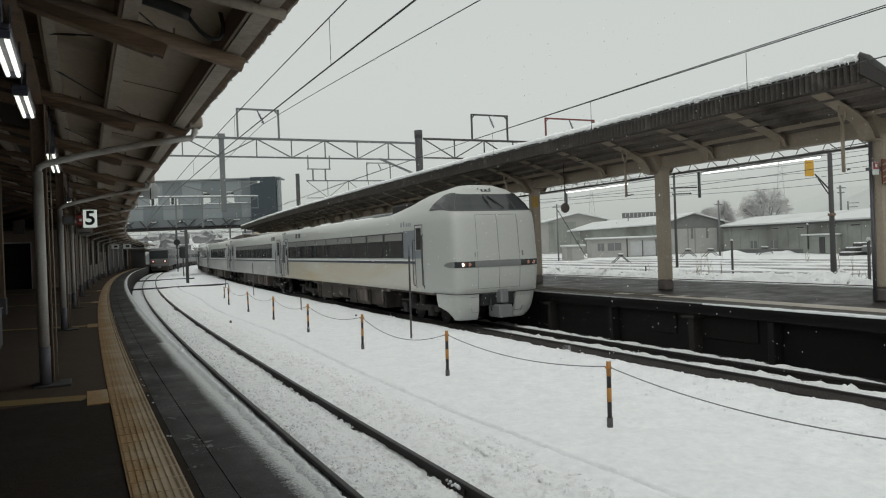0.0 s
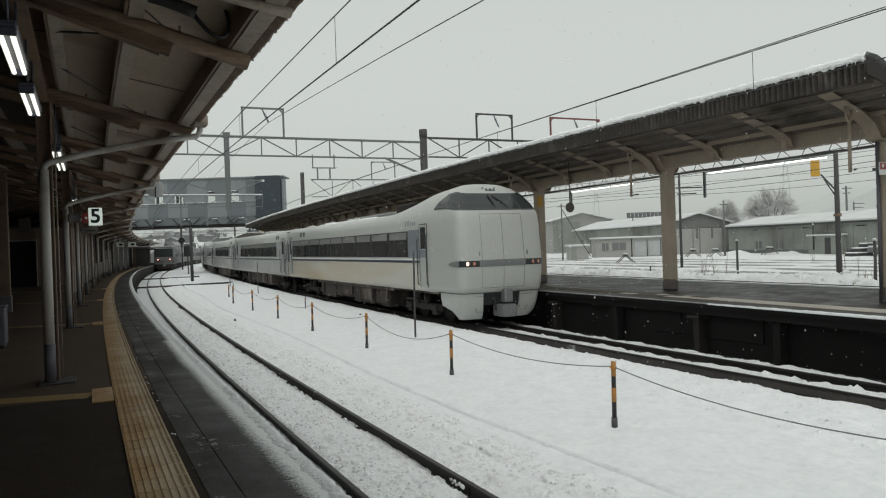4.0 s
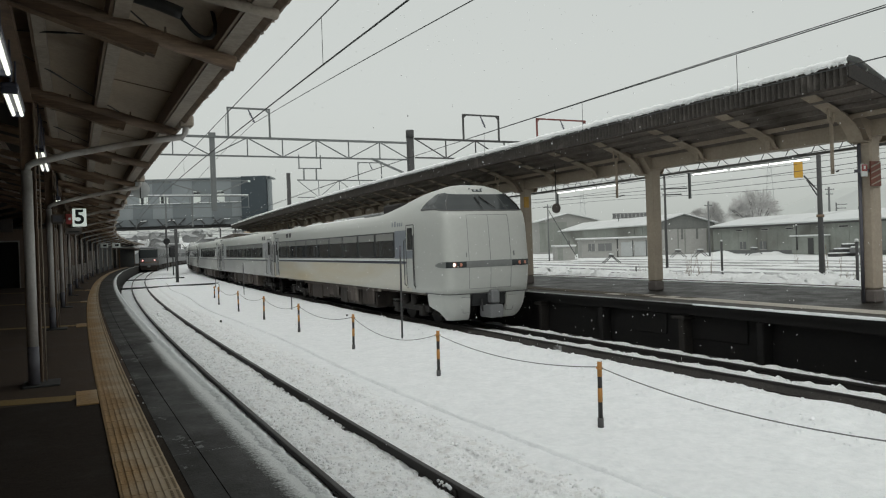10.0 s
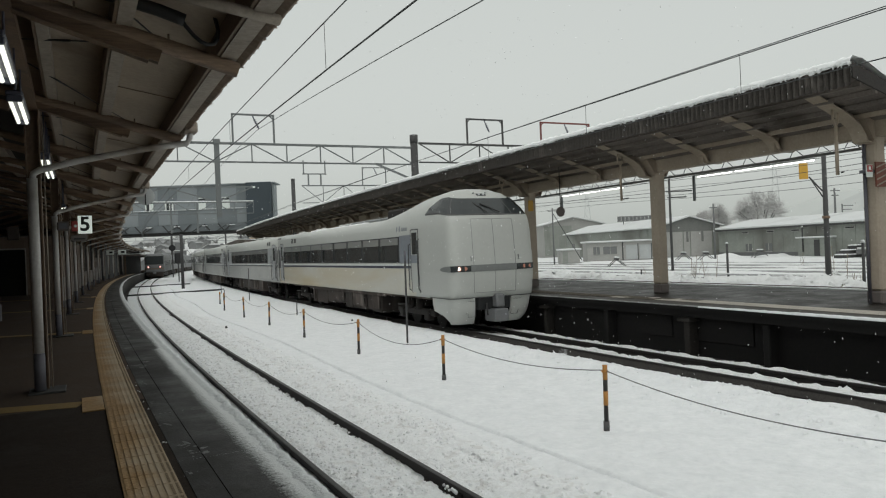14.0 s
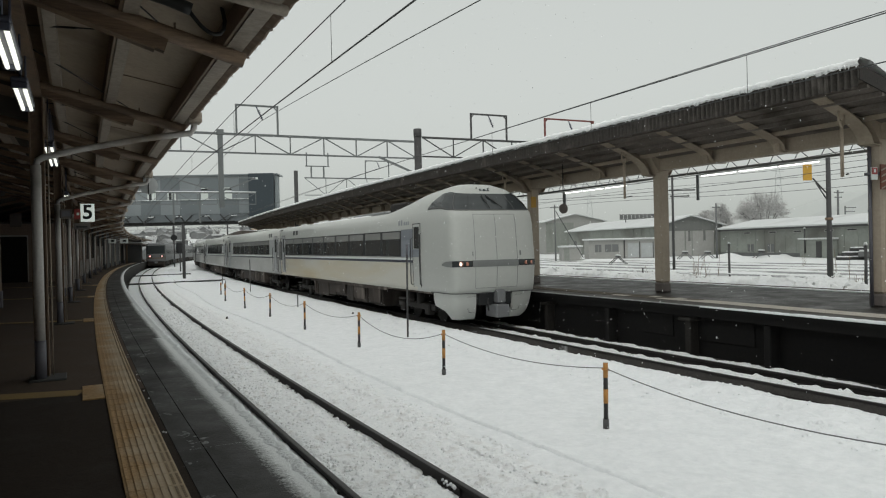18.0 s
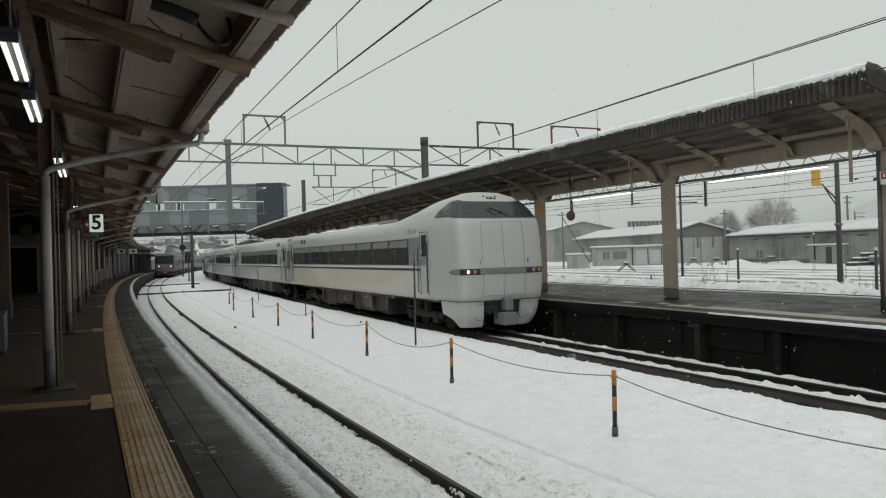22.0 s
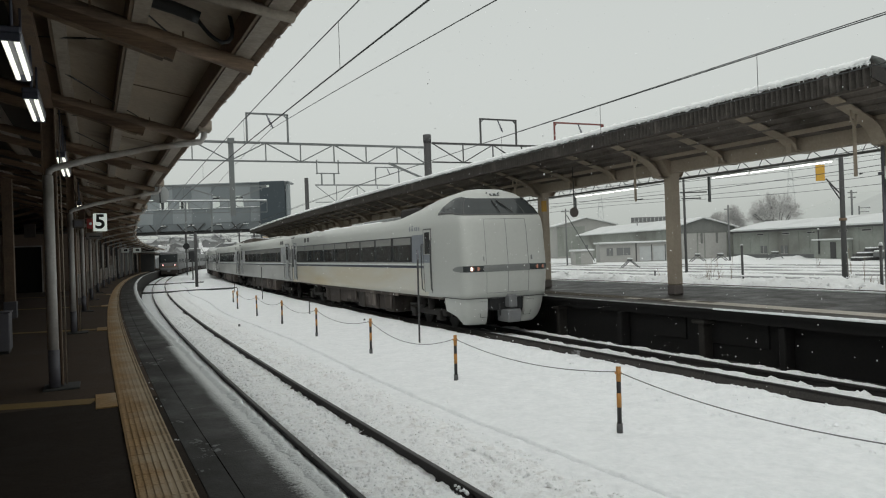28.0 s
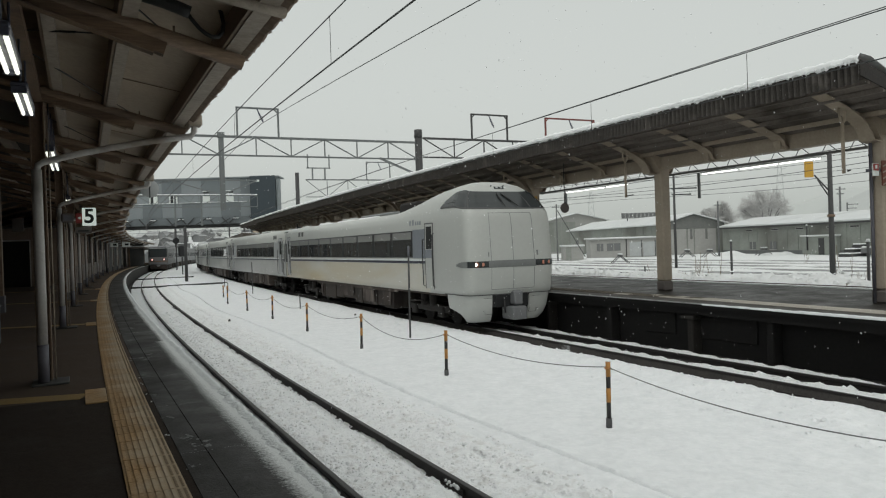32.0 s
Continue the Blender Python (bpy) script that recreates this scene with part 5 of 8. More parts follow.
hz = thing("hazard_board", at(9.21, 12.08, 3.72), "orange and white striped hazard board on the column", "sign")
part("board", abox(-0.17, 0.17, -0.015, 0.015, -0.26, 0.26), HAZARD, hz)
for k in range(4):
    bm = bmesh.new()
    beam(bm, (-0.165, -0.018, -0.24 + 0.125 * k), (0.165, -0.018, -0.13 + 0.125 * k), 0.004, 0.035, (0, -0.3, 1))
    part("stripe", bm, PURLIN, hz)
ysq = thing("amber_column_sign", at(22.62, 12.1, 4.03), "small amber sign on the column", "sign")
part("plate", abox(-0.095, 0.095, -0.02, 0.045, -0.2, 0.2), AMBER, ysq)
# walls added behind and along the left platform to keep light off it
bw = sweep("wall_back", rect(-11.5, -1.7, PZ, 4.3), [-14.0, -13.7], WALLBOARD)
structure(bw, "unseen wall added behind the view to keep light out", "wall")
lw = sweep("wall_left", rect(-11.9, -11.5, PZ, 5.2), LS, WALLBOARD)
structure(lw, "wall added along the left platform to keep light out", "wall")


# ---- the white express train ----
FAR_D = 8.075
LEVELS = [(1.43, 1.06, 0.1), (1.45, 1.25, 0.06), (1.46, 1.6, 0.02), (1.465, 1.95, 0.0), (1.465, 2.2, 0.01), (1.46, 2.6, 0.05), (1.455, 3.05, 0.08), (1.445, 3.28, 0.12), (1.43, 3.45, 0.17),
          (1.34, 3.66, 0.4), (1.18, 3.81, 0.62), (0.9, 3.93, 0.86), (0.58, 4.0, 1.15), (0.28, 4.04, 1.42), (0.0, 4.055, 1.55)]
NOSE = 1.25
POWER = 8.5


def level(v):
    i = min(int(v), len(LEVELS) - 2)
    f = v - i
    return [a + (b - a) * f for a, b in zip(LEVELS[i], LEVELS[i + 1])]


def hump(y):
    return 0.36 * smoothstep(0.0, 1.2, y) * (1 - smoothstep(1.2, 6.4, y))


def crown(z, y):
    return z + hump(y) * min(1.0, max(0.0, (z - 3.3) / 0.7)) - 0.45 * max(0.0, z - 3.45) * smoothstep(2.2, 7.2, y)


def nose_pt(v, a, off=0.0):
    """A point of the nose: v runs up the levels, a in degrees from the centre line (0) to the flank (90)."""
    w, z, b = level(v)
    e = 2 / POWER
    if abs(a) > 90:
        y = b + NOSE + (abs(a) - 90) * 0.02
        return Vector((math.copysign(w + off, a), y, crown(z, y) + (off * 0.6 if v > 8 else 0)))
    r = radians(abs(a))
    x = (w + off) * math.sin(r) ** e
    y = b - off + (NOSE + off) * (1 - max(0.0, math.cos(r)) ** e)
    return Vector((math.copysign(x, a) if a else 0.0, y, crown(z, y) + (off * 0.6 if v > 8 else 0)))


def turn_of(x, w=1.46):
    """The nose angle at which the surface lies x metres from the centre line."""
    return math.copysign(math.degrees(math.asin(min(1.0, abs(x) / w) ** (POWER / 2))), x)


def level_of(z):
    for i in range(len(LEVELS) - 1):
        if LEVELS[i][1] <= z <= LEVELS[i + 1][1]:
            return i + (z - LEVELS[i][1]) / (LEVELS[i + 1][1] - LEVELS[i][1])
    return len(LEVELS) - 1.0


def flank_w(z):
    return level(level_of(z))[0]


def turn_at(v, y):
    """The nose angle at which level v lies y metres behind the tip."""
    b = level(v)[2]
    if y > b + NOSE:
        return 90 + (y - b - NOSE) / 0.02
    return math.degrees(math.acos(max(0.0, 1 - max(0.0, y - b) / NOSE) ** (POWER / 2)))


def nose_patch(z0, z1, a0, a1, off, nz=4, na=10, by_level=False, rake=None):
    """A thin shell on the nose between two heights and two angles."""
    bm = bmesh.new()
    g = []
    v0, v1 = (z0, z1) if by_level else (level_of(z0), level_of(z1))
    for o in (off, off - 0.02):
        g.append([])
        for i, v in enumerate(steps(v0, v1, nz)):
            if rake:
                a1 = turn_at(v, rake[0] + (rake[1] - rake[0]) * i / nz)
                a0 = -a1
            g[-1].append([bm.verts.new(nose_pt(v, a, o)) for a in steps(a0, a1, na)])
    for o, grid in enumerate(g):
        for r0, r1 in zip(grid, grid[1:]):
            for k in range(na):
                q = (r0[k], r0[k + 1], r1[k + 1], r1[k])
                bm.faces.new(q if o == 0 else q[::-1])
    for k in range(na):
        bm.faces.new((g[0][0][k], g[1][0][k], g[1][0][k + 1], g[0][0][k + 1]))
        bm.faces.new((g[0][-1][k], g[0][-1][k + 1], g[1][-1][k + 1], g[1][-1][k]))
    for k in range(nz):
        bm.faces.new((g[0][k][0], g[0][k + 1][0], g[1][k + 1][0], g[1][k][0]))
        bm.faces.new((g[0][k][-1], g[1][k][-1], g[1][k + 1][-1], g[0][k + 1][-1]))
    return bm


def flank(y0, y1, z0, z1, off=0.006, sides=(-1,), nz=3, depth=0.03):
    """A thin slab lying on the car side between two lengths and two heights."""
    bm = bmesh.new()
    for sd in sides:
        grid = []
        for o in (off, off - depth):
            grid.append([[bm.verts.new((sd * (flank_w(z) + o), y, z)) for y in (y0, y1)] for z in steps(z0, z1, nz)])
        a, b = grid
        for k in range(nz):
            bm.faces.new((a[k][0], a[k][1], a[k + 1][1], a[k + 1][0]))
            bm.faces.new((b[k][0], b[k + 1][0], b[k + 1][1], b[k][1]))
            bm.faces.new((a[k][0], a[k + 1][0], b[k + 1][0], b[k][0]))
            bm.faces.new((a[k][1], b[k][1], b[k + 1][1], a[k + 1][1]))
        bm.faces.new((a[0][0], b[0][0], b[0][1], a[0][1]))
        bm.faces.new((a[-1][0], a[-1][1], b[-1][1], b[-1][0]))
    return bm


def car_body(length, nosed):
    bm = bmesh.new()
    rows = []
    for i, (w, z, b) in enumerate(LEVELS):
        row = []
        if nosed:
            straight = [length] + [b + NOSE + (length - b - NOSE) * t for t in (0.6, 0.4, 0.32, 0.28, 0.25, 0.22, 0.19, 0.165, 0.14, 0.115, 0.09, 0.065, 0.045, 0.02)]
            row += [(w, y, crown(z, y)) for y in straight]
            row += [tuple(nose_pt(float(i), a)) for a in steps(90, -90, 48)]
            row += [(-w, y, crown(z, y)) for y in straight[::-1]]
        else:
            low = crown(z, 9.0)
            row += [(w, length, low), (w, 0.0, low), (-w, 0.0, low), (-w, length, low)]
        rows.append([bm.verts.new(p) for p in row])
    n = len(rows[0])
    for a, b in zip(rows, rows[1:]):
        for k in range(n if not nosed else n - 1):
            f = bm.faces.new((a[k], a[(k + 1) % n], b[(k + 1) % n], b[k]))
            c = f.calc_center_median()
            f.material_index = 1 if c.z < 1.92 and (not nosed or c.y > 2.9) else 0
            f.smooth = True
    bm.faces.new(rows[0])
    if nosed:
        end = [r[0] for r in rows] + [r[-1] for r in rows][::-1]
        bm.faces.new(end)
    bmesh.ops.remove_doubles(bm, verts=bm.verts, dist=0.0005)
    return bm


def wheelset(car, y):
    w = part("wheelset", arod((-0.7, y, 0.43), (0.7, y, 0.43), 0.08, seg=10), WHEEL, car)
    for x in (-0.56, 0.56):
        bm = bmesh.new()
        rod(bm, (x - 0.065, y, 0.43), (x + 0.065, y, 0.43), 0.42, seg=24)
        part("wheel", bm, WHEEL, w)


def bogie(car, y):
    bm = abox(-1.12, -0.96, y - 1.55, y + 1.55, 0.42, 0.62, 0.03)
    box(bm, 0.96, 1.12, y - 1.55, y + 1.55, 0.42, 0.62, 0.03)
    box(bm, -1.1, 1.1, y - 0.2, y + 0.2, 0.4, 0.66, 0.03)
    b = part("bogie", bm, BOGIE, car)
    for yy in (y - 1.05, y + 1.05):
        part("axle_box", abox(-1.2, -0.95, yy - 0.17, yy + 0.17, 0.28, 0.6, 0.04), BOGIE, b)
        wheelset(car, yy)
    for yy in (y - 0.35, y + 0.35):
        bm = bmesh.new()
        rod(bm, (-1.08, yy, 0.6), (-1.08, yy, 1.0), 0.13, seg=12)
        part("air_spring", bm, BOGIE, b)
    part("damper", arod((-1.2, y + 0.2, 0.75), (-1.2, y + 1.25, 0.7), 0.035), BOGIE, b)


def windows(car, y0, y1, n):
    part("window_band", flank(y0, y1, 2.15, 3.03, 0.004), INK, car, "black window band")
    w = (y1 - y0) / n
    for i in range(n):
        g = 0.12
        part("window_pane", flank(y0 + w * i + g, y0 + w * (i + 1) - g, 2.2, 2.75, 0.012), GLASS, car, "dark tinted window pane")
        # The upper pane is coloured paler to paint in its reflection.
        part("window_sheen", flank(y0 + w * i + g, y0 + w * (i + 1) - g, 2.753, 2.99, 0.012), PANE_SHEEN, car, "pale upper pane painted as a reflection")


def side_door(car, y0, y1, color, window=True):
    part("side_door", flank(y0, y1, 1.2, 3.2, 0.008), color, car, "plug door")
    for y in (y0, y1):
        part("door_seam", flank(y - 0.018, y + 0.018, 1.18, 3.22, 0.011), SEAM, car)
    part("door_seam", flank(y0, y1, 3.2, 3.23, 0.011, nz=1), SEAM, car)
    if window:
        part("door_window", flank(y0 + 0.22, y1 - 0.22, 2.3, 3.05, 0.014), GLASS, car)


def handrail(car, y, z0, z1):
    bm = bmesh.new()
    polytube(bm, [(-1.46, y, z0), (-1.52, y, z0 + 0.04), (-1.53, y, (z0 + z1) / 2), (-1.52, y, z1 - 0.04), (-1.46, y, z1)], 0.016, 6)
    part("handrail", bm, SEAM, car)


def livery(car, y0, y1):
    part("waist_stripe", flank(y0, y1, 1.965, 2.045, 0.005, nz=1), NAVY, car, "navy waist stripe")
    part("pale_stripe", flank(y0, y1, 2.05, 2.1, 0.005, nz=1), WHITE, car)


def underfloor(car, y0, y1, seed):
    rnd = random.Random(seed)
    y = y0
    while y < y1 - 0.5:
        w = min(rnd.uniform(0.7, 1.9), y1 - y)
        dz = rnd.uniform(0.0, 0.18)
        part("equipment_case", abox(-1.36 + rnd.uniform(0, 0.08), 1.3, y, y + w - 0.06, 0.3 + dz, 1.06, 0.02), UNDER, car, "grimy underfloor equipment case")
        if rnd.random() < 0.6:
            part("case_lid", abox(-1.385, -1.36, y + 0.1, y + w - 0.2, 0.42 + dz, 0.92, 0.008), UNDER, car)
        y += w
    part("floor_pan", abox(-1.3, 1.3, 0.4, y1 + 4, 0.98, 1.08), UNDER, car)


def roof_gear(car, y0, y1):
    part("roof_unit", abox(-0.7, 0.7, y0, y1, 3.66, 4.1, 0.07), BOGIE, car, "dark roof air-conditioning unit")
    part("roof_duct", abox(-0.72, -0.3, y1 + 0.6, y1 + 4.4, 3.68, 3.86, 0.05), BANDGREY, car, "long grey roof duct")
    for k in range(3):
        part("roof_snow", abox(-0.9, -0.35, y1 + 2.0 + 3.1 * k, y1 + 4.2 + 3.1 * k, 3.64, 3.76, 0.05), ROOFSNOW, car, "patch of snow on the roof")


WIPERS = []


def lead_car(m):
    t = thing("train_car", m, "white rounded-nose leading car of an express train standing at the platform", "train", "express train cars")
    L = 22.2
    part("body", car_body(L, True), [BODY, BODYLOW], t, "off-white body with a cream-stained lower side", True)
    # cab glazing
    ws = part("windscreen", nose_patch(8.42, 10.45, -104, 104, 0.012, 16, 60, True, rake=(1.82, 0.9)), SCREEN, t, "wrap-round dark windscreen")
    part("windscreen_sill", nose_patch(8.27, 8.42, -106, 106, 0.014, 1, 60, True), SEAM, ws)
    for x in (-1.3, 0.8):
        part("screen_pillar", nose_patch(8.45, 10.4, turn_of(x - 0.012), turn_of(x + 0.012), 0.018, 6, 1, True), SEAM, ws)
    for x0, x1, swing in ((-0.08, -0.2, 48), (0.37, 0.0, 38)):
        foot = nose_pt(8.55, turn_of(x0), 0.03)
        out = (nose_pt(8.55, turn_of(x0), 0.1) - foot).normalized()
        bm = bmesh.new()
        polytube(bm, [nose_pt(8.55 + 1.55 * f, turn_of(x0 + (x1 - x0) * f), 0.045) - foot for f in steps(0, 1, 6)], 0.012, 5)
        tip = nose_pt(10.1, turn_of(x1), 0.04) - foot
        rod(bm, tip * 0.42 + Vector((0.03, 0, 0)), tip * 1.06 + Vector((0.02, 0, 0)), 0.016, seg=6)
        wp1 = part("wiper", bm, CABLE, t, "black windscreen wiper")
        wp1.matrix_basis = Matrix.Translation(foot)
        WIPERS.append((wp1, foot, out, swing))
    # headlamp band round the nose
    band = part("lamp_band", nose_patch(1.845, 2.045, turn_of(-0.82), turn_of(0.74), 0.008, 2, 30), BANDGREY, t, "grey band across the nose")
    for sd in (-1, 1):
        part("lamp_glass", nose_patch(1.855, 2.035, turn_of(-0.81 if sd < 0 else 0.73), sd * 57, 0.012, 2, 14), SCREEN, band, "dark lamp lens")
        for a0, a1, z0, z1 in ((57, 72, 1.856, 2.034), (72, 81, 1.862, 2.026), (81, 85.5, 1.872, 2.01), (85.5, 87.6, 1.884, 1.99), (87.6, 88.8, 1.9, 1.965)):
            part("band_end", nose_patch(z0, z1, sd * a0, sd * a1, 0.009, 2, 6), BANDGREY, band)
        for k, (a, mt, r) in enumerate(((turn_of(sd * 1.2), LAMP_ON if sd < 0 else LAMP_DIM, 0.05), (turn_of(sd * 1.0), LAMP_DIM, 0.055))):
            c = nose_pt(level_of(1.945), a, 0.0)
            nrm = (nose_pt(level_of(1.945), a, 0.05) - c).normalized()
            bm = bmesh.new()
            rod(bm, c - nrm * 0.02, c + nrm * 0.024, r, seg=16)
            if mt is LAMP_ON:
                # Faintly glowing disc added to paint the lamp's halo.
                part("lamp_halo", arod(c - nrm * 0.02, c + nrm * 0.018, 0.085, seg=18), LAMP_HALO, band, "warm disc added as the halo of the lit lamp")
            part("headlamp", bm, mt, band, "lit warm headlamp" if mt is LAMP_ON else "dim headlamp")
    # front door panels and seams
    for x in (-0.72, 0.0, 0.7):
        part("front_seam", nose_patch(1.22, 3.4, turn_of(x - 0.007), turn_of(x + 0.007), 0.004, 14, 1), BANDGREY, t)
    for z in (1.22, 3.4):
        part("front_seam", nose_patch(z - 0.006, z + 0.006, turn_of(-0.72), turn_of(0.7), 0.004, 1, 16), BANDGREY, t)
    for x in (-0.8, 0.8):
        part("front_latch", nose_patch(2.16, 2.3, turn_of(x - 0.015), turn_of(x + 0.015), 0.02, 1, 1), BANDGREY, t)
    # roof lamp pair in a dark lens
    lens = part("roof_lamp_lens", nose_patch(10.8, 11.12, turn_of(-0.12, 1.1), turn_of(0.26, 1.1), 0.012, 3, 8, True), SCREEN, t, "dark oval lens on the roof front")
    for x in (-0.02, 0.15):
        c = nose_pt(10.96, turn_of(x, 1.05), 0.0)
        up = (nose_pt(10.96, turn_of(x, 1.05), 0.1) - c).normalized()
        part("roof_lamp", arod(c, c + (up + Vector((0, -0.8, 0.2))).normalized() * 0.035, 0.036, seg=14), PYLON, lens, "pale unlit roof lamp")
    for a in (turn_of(-0.3), turn_of(0.4)):
        part("roof_vent", arod(nose_pt(11.2, a, 0.0), nose_pt(11.2, a, 0.05), 0.022), BANDGREY, t)
    part("sill_seam", nose_patch(1.062, 1.085, -104, 104, 0.006, 1, 40), SEAM, t)
    # skirts: white ploughs on both sides of the coupler
    for sd in (-1, 1):
        bm = bmesh.new()
        prof = [(1.1, 0.0), (0.85, 0.04), (0.66, 0.1), (0.52, 0.16), (0.42, 0.23), (0.34, 0.31), (0.29, 0.38), (0.27, 0.43)]
        for o in (0.0, 0.05):
            grid = []
            for z, inn in prof:
                k = (1.12 - z) / 0.82
                a_out = 97 - 26 * k ** 3
                grid.append([bm.verts.new(Vector((sd * nose_pt(0.1, a, -o).x * (0.985 - 0.05 * k - 0.09 * k ** 4), nose_pt(0.1, a, -o).y + 0.04 + inn * 0.9, z))) for a in steps(turn_of(0.68 if sd < 0 else 0.64), a_out, 12)])
            for r0, r1 in zip(grid, grid[1:]):
                for k in range(12):
                    bm.faces.new((r0[k], r0[k + 1], r1[k + 1], r1[k]))
        sk = part("front_skirt", bm, BODY, t, "white plough skirt", True)
        for a0, a1, z0, z1 in ((turn_of(0.72), turn_of(1.0), 0.5, 0.97), (turn_of(1.04), turn_of(1.24), 0.6, 0.94)):
            pts = []
            for z in (z0, z1):
                for a in (a0, a1):
                    p = nose_pt(0.1, a, 0.004)
                    k = (1.12 - z) / 0.82
                    inn = 0.14 * k * 1.6
                    pts.append(Vector((sd * p.x * (0.975 - 0.16 * k), p.y + 0.04 + inn * 0.9 - 0.012, z)))
            bm = bmesh.new()
            for i, j in ((0, 1), (1, 3), (3, 2), (2, 0)):
                rod(bm, pts[i], pts[j], 0.006, seg=4)
            part("hatch_outline", bm, SEAM, sk)
    part("coupler_head", abox(-0.06, 0.21, -0.12, 0.6, 0.76, 1.16, 0.04), COUPLER, t, "grey coupler head")
    cb = part("coupler_cover", abox(-0.16, 0.29, -0.18, 0.5, 0.34, 0.72, 0.03), COUPLER, t, "grey coupler box")
    part("coupler_hose", arod((-0.3, 0.1, 0.9), (-0.34, -0.02, 0.55), 0.025), CABLE, cb)
    # Ink-black block stands for the shade behind the coupler.
    part("coupler_recess", abox(-0.55, 0.55, 0.16, 0.9, 0.7, 1.16, 0.02), INK, t)
    # flank
    part("grey_panel", flank(2.35, 3.95, 2.13, 3.06, 0.004), BLUEGREY, t, "blue-grey side panel")
    side_door(t, 2.35, 2.95, BODY, False)
    part("door_window", flank(2.45, 2.85, 2.42, 3.12, 0.014), GLASS, t)
    part("door_panel", flank(2.37, 2.93, 2.14, 2.4, 0.012), BLUEGREY, t)
    handrail(t, 2.28, 1.25, 2.9)
    handrail(t, 3.02, 1.25, 2.75)
    windows(t, 3.95, 20.95, 9)
    livery(t, 2.35, 22.1)
    side_door(t, 21.05, 21.75, DOORGREY)
    handrail(t, 21.9, 1.15, 3.1)
    handrail(t, 20.98, 1.3, 2.6)
    for k, (y, w, h) in enumerate(((4.1, 0.1, 0.16), (3.85, 0.12, 0.18), (3.62, 0.1, 0.12), (3.45, 0.1, 0.12), (3.28, 0.1, 0.12))):
        part("side_mark", flank(y, y + w, 3.2, 3.2 + h, 0.005, nz=1), BLUEGREY, t)
    for y in (18.2, 18.8):
        part("side_letter", flank(y, y + 0.42, 3.2, 3.42, 0.005, nz=1), SEAM, t)
    bogie(t, 3.6)
    bogie(t, 18.0)
    underfloor(t, 6.2, 15.6, 4)
    roof_gear(t, 5.3, 6.9)
    part("skirt_valance", abox(-1.4, -1.36, 5.6, 16.0, 0.94, 1.1, 0.01), UNDER, t)
    part("end_seal", flank(21.78, 22.17, 1.05, 3.56, 0.014), SEAM, t, "dark rubber seal at the car end")
    part("gangway", abox(-1.2, 1.2, 22.2, 22.42, 0.95, 3.45, 0.03), INK, t)
    return t


def middle_car(m):
    t = thing("train_car", m, "white intermediate car of the express train standing at the platform", "train", "express train cars")
    L = 20.4
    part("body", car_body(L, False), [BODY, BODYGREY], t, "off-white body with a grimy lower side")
    windows(t, 3.0, 17.4, 8)
    livery(t, 0.1, L - 0.1)
    part("grey_panel", flank(0.35, 2.9, 2.13, 3.06, 0.004), DOORGREY, t)
    handrail(t, 0.2, 1.15, 3.1)
    handrail(t, 1.75, 1.2, 2.6)
    handrail(t, 20.15, 1.15, 3.1)
    side_door(t, 0.7, 1.6, DOORGREY)
    side_door(t, 18.7, 19.6, DOORGREY)
    part("grey_panel", flank(17.5, 18.6, 2.13, 3.06, 0.004), DOORGREY, t)
    handrail(t, 0.6, 1.3, 2.9)
    for y in (2.2, 2.75):
        part("side_letter", flank(y, y + 0.4, 3.2, 3.42, 0.005, nz=1), SEAM, t)
    bogie(t, 3.2)
    bogie(t, 17.2)
    underfloor(t, 5.5, 14.9, 9)
    for y0, y1 in ((0.02, 0.18), (L - 0.4, L - 0.02)):
        part("end_seal", flank(y0, y1, 1.05, 3.56, 0.014), SEAM, t, "dark rubber seal at the car end")
    part("gangway", abox(-1.2, 1.2, L, L + 0.42, 0.95, 3.45, 0.03), INK, t)
    part("roof_unit", abox(-0.75, 0.75, 8.0, 10.6, 3.66, 3.86, 0.05), BODY, t)
    return t


TRAIN_S = 18.45
CARS = []


def chord(s0, length):
    a, b = P(s0, FAR_D + closing(s0)), P(s0 + length, FAR_D + closing(s0 + length))
    v = b - a
    return Matrix.Translation(a) @ pose(0, 0, 0, 0, 0, math.degrees(math.atan2(-v.x, v.y)))


CARS.append((lead_car(chord(TRAIN_S, 22.2)), TRAIN_S, 22.2))
mid_s = TRAIN_S + 22.6
mid = middle_car(chord(mid_s, 20.4))
CARS.append((mid, mid_s, 20.4))
for k in range(1, 5):
    s1 = mid_s + 20.8 * k
    CARS.append((copy_thing(mid, chord(s1, 20.4)), s1, 20.4))


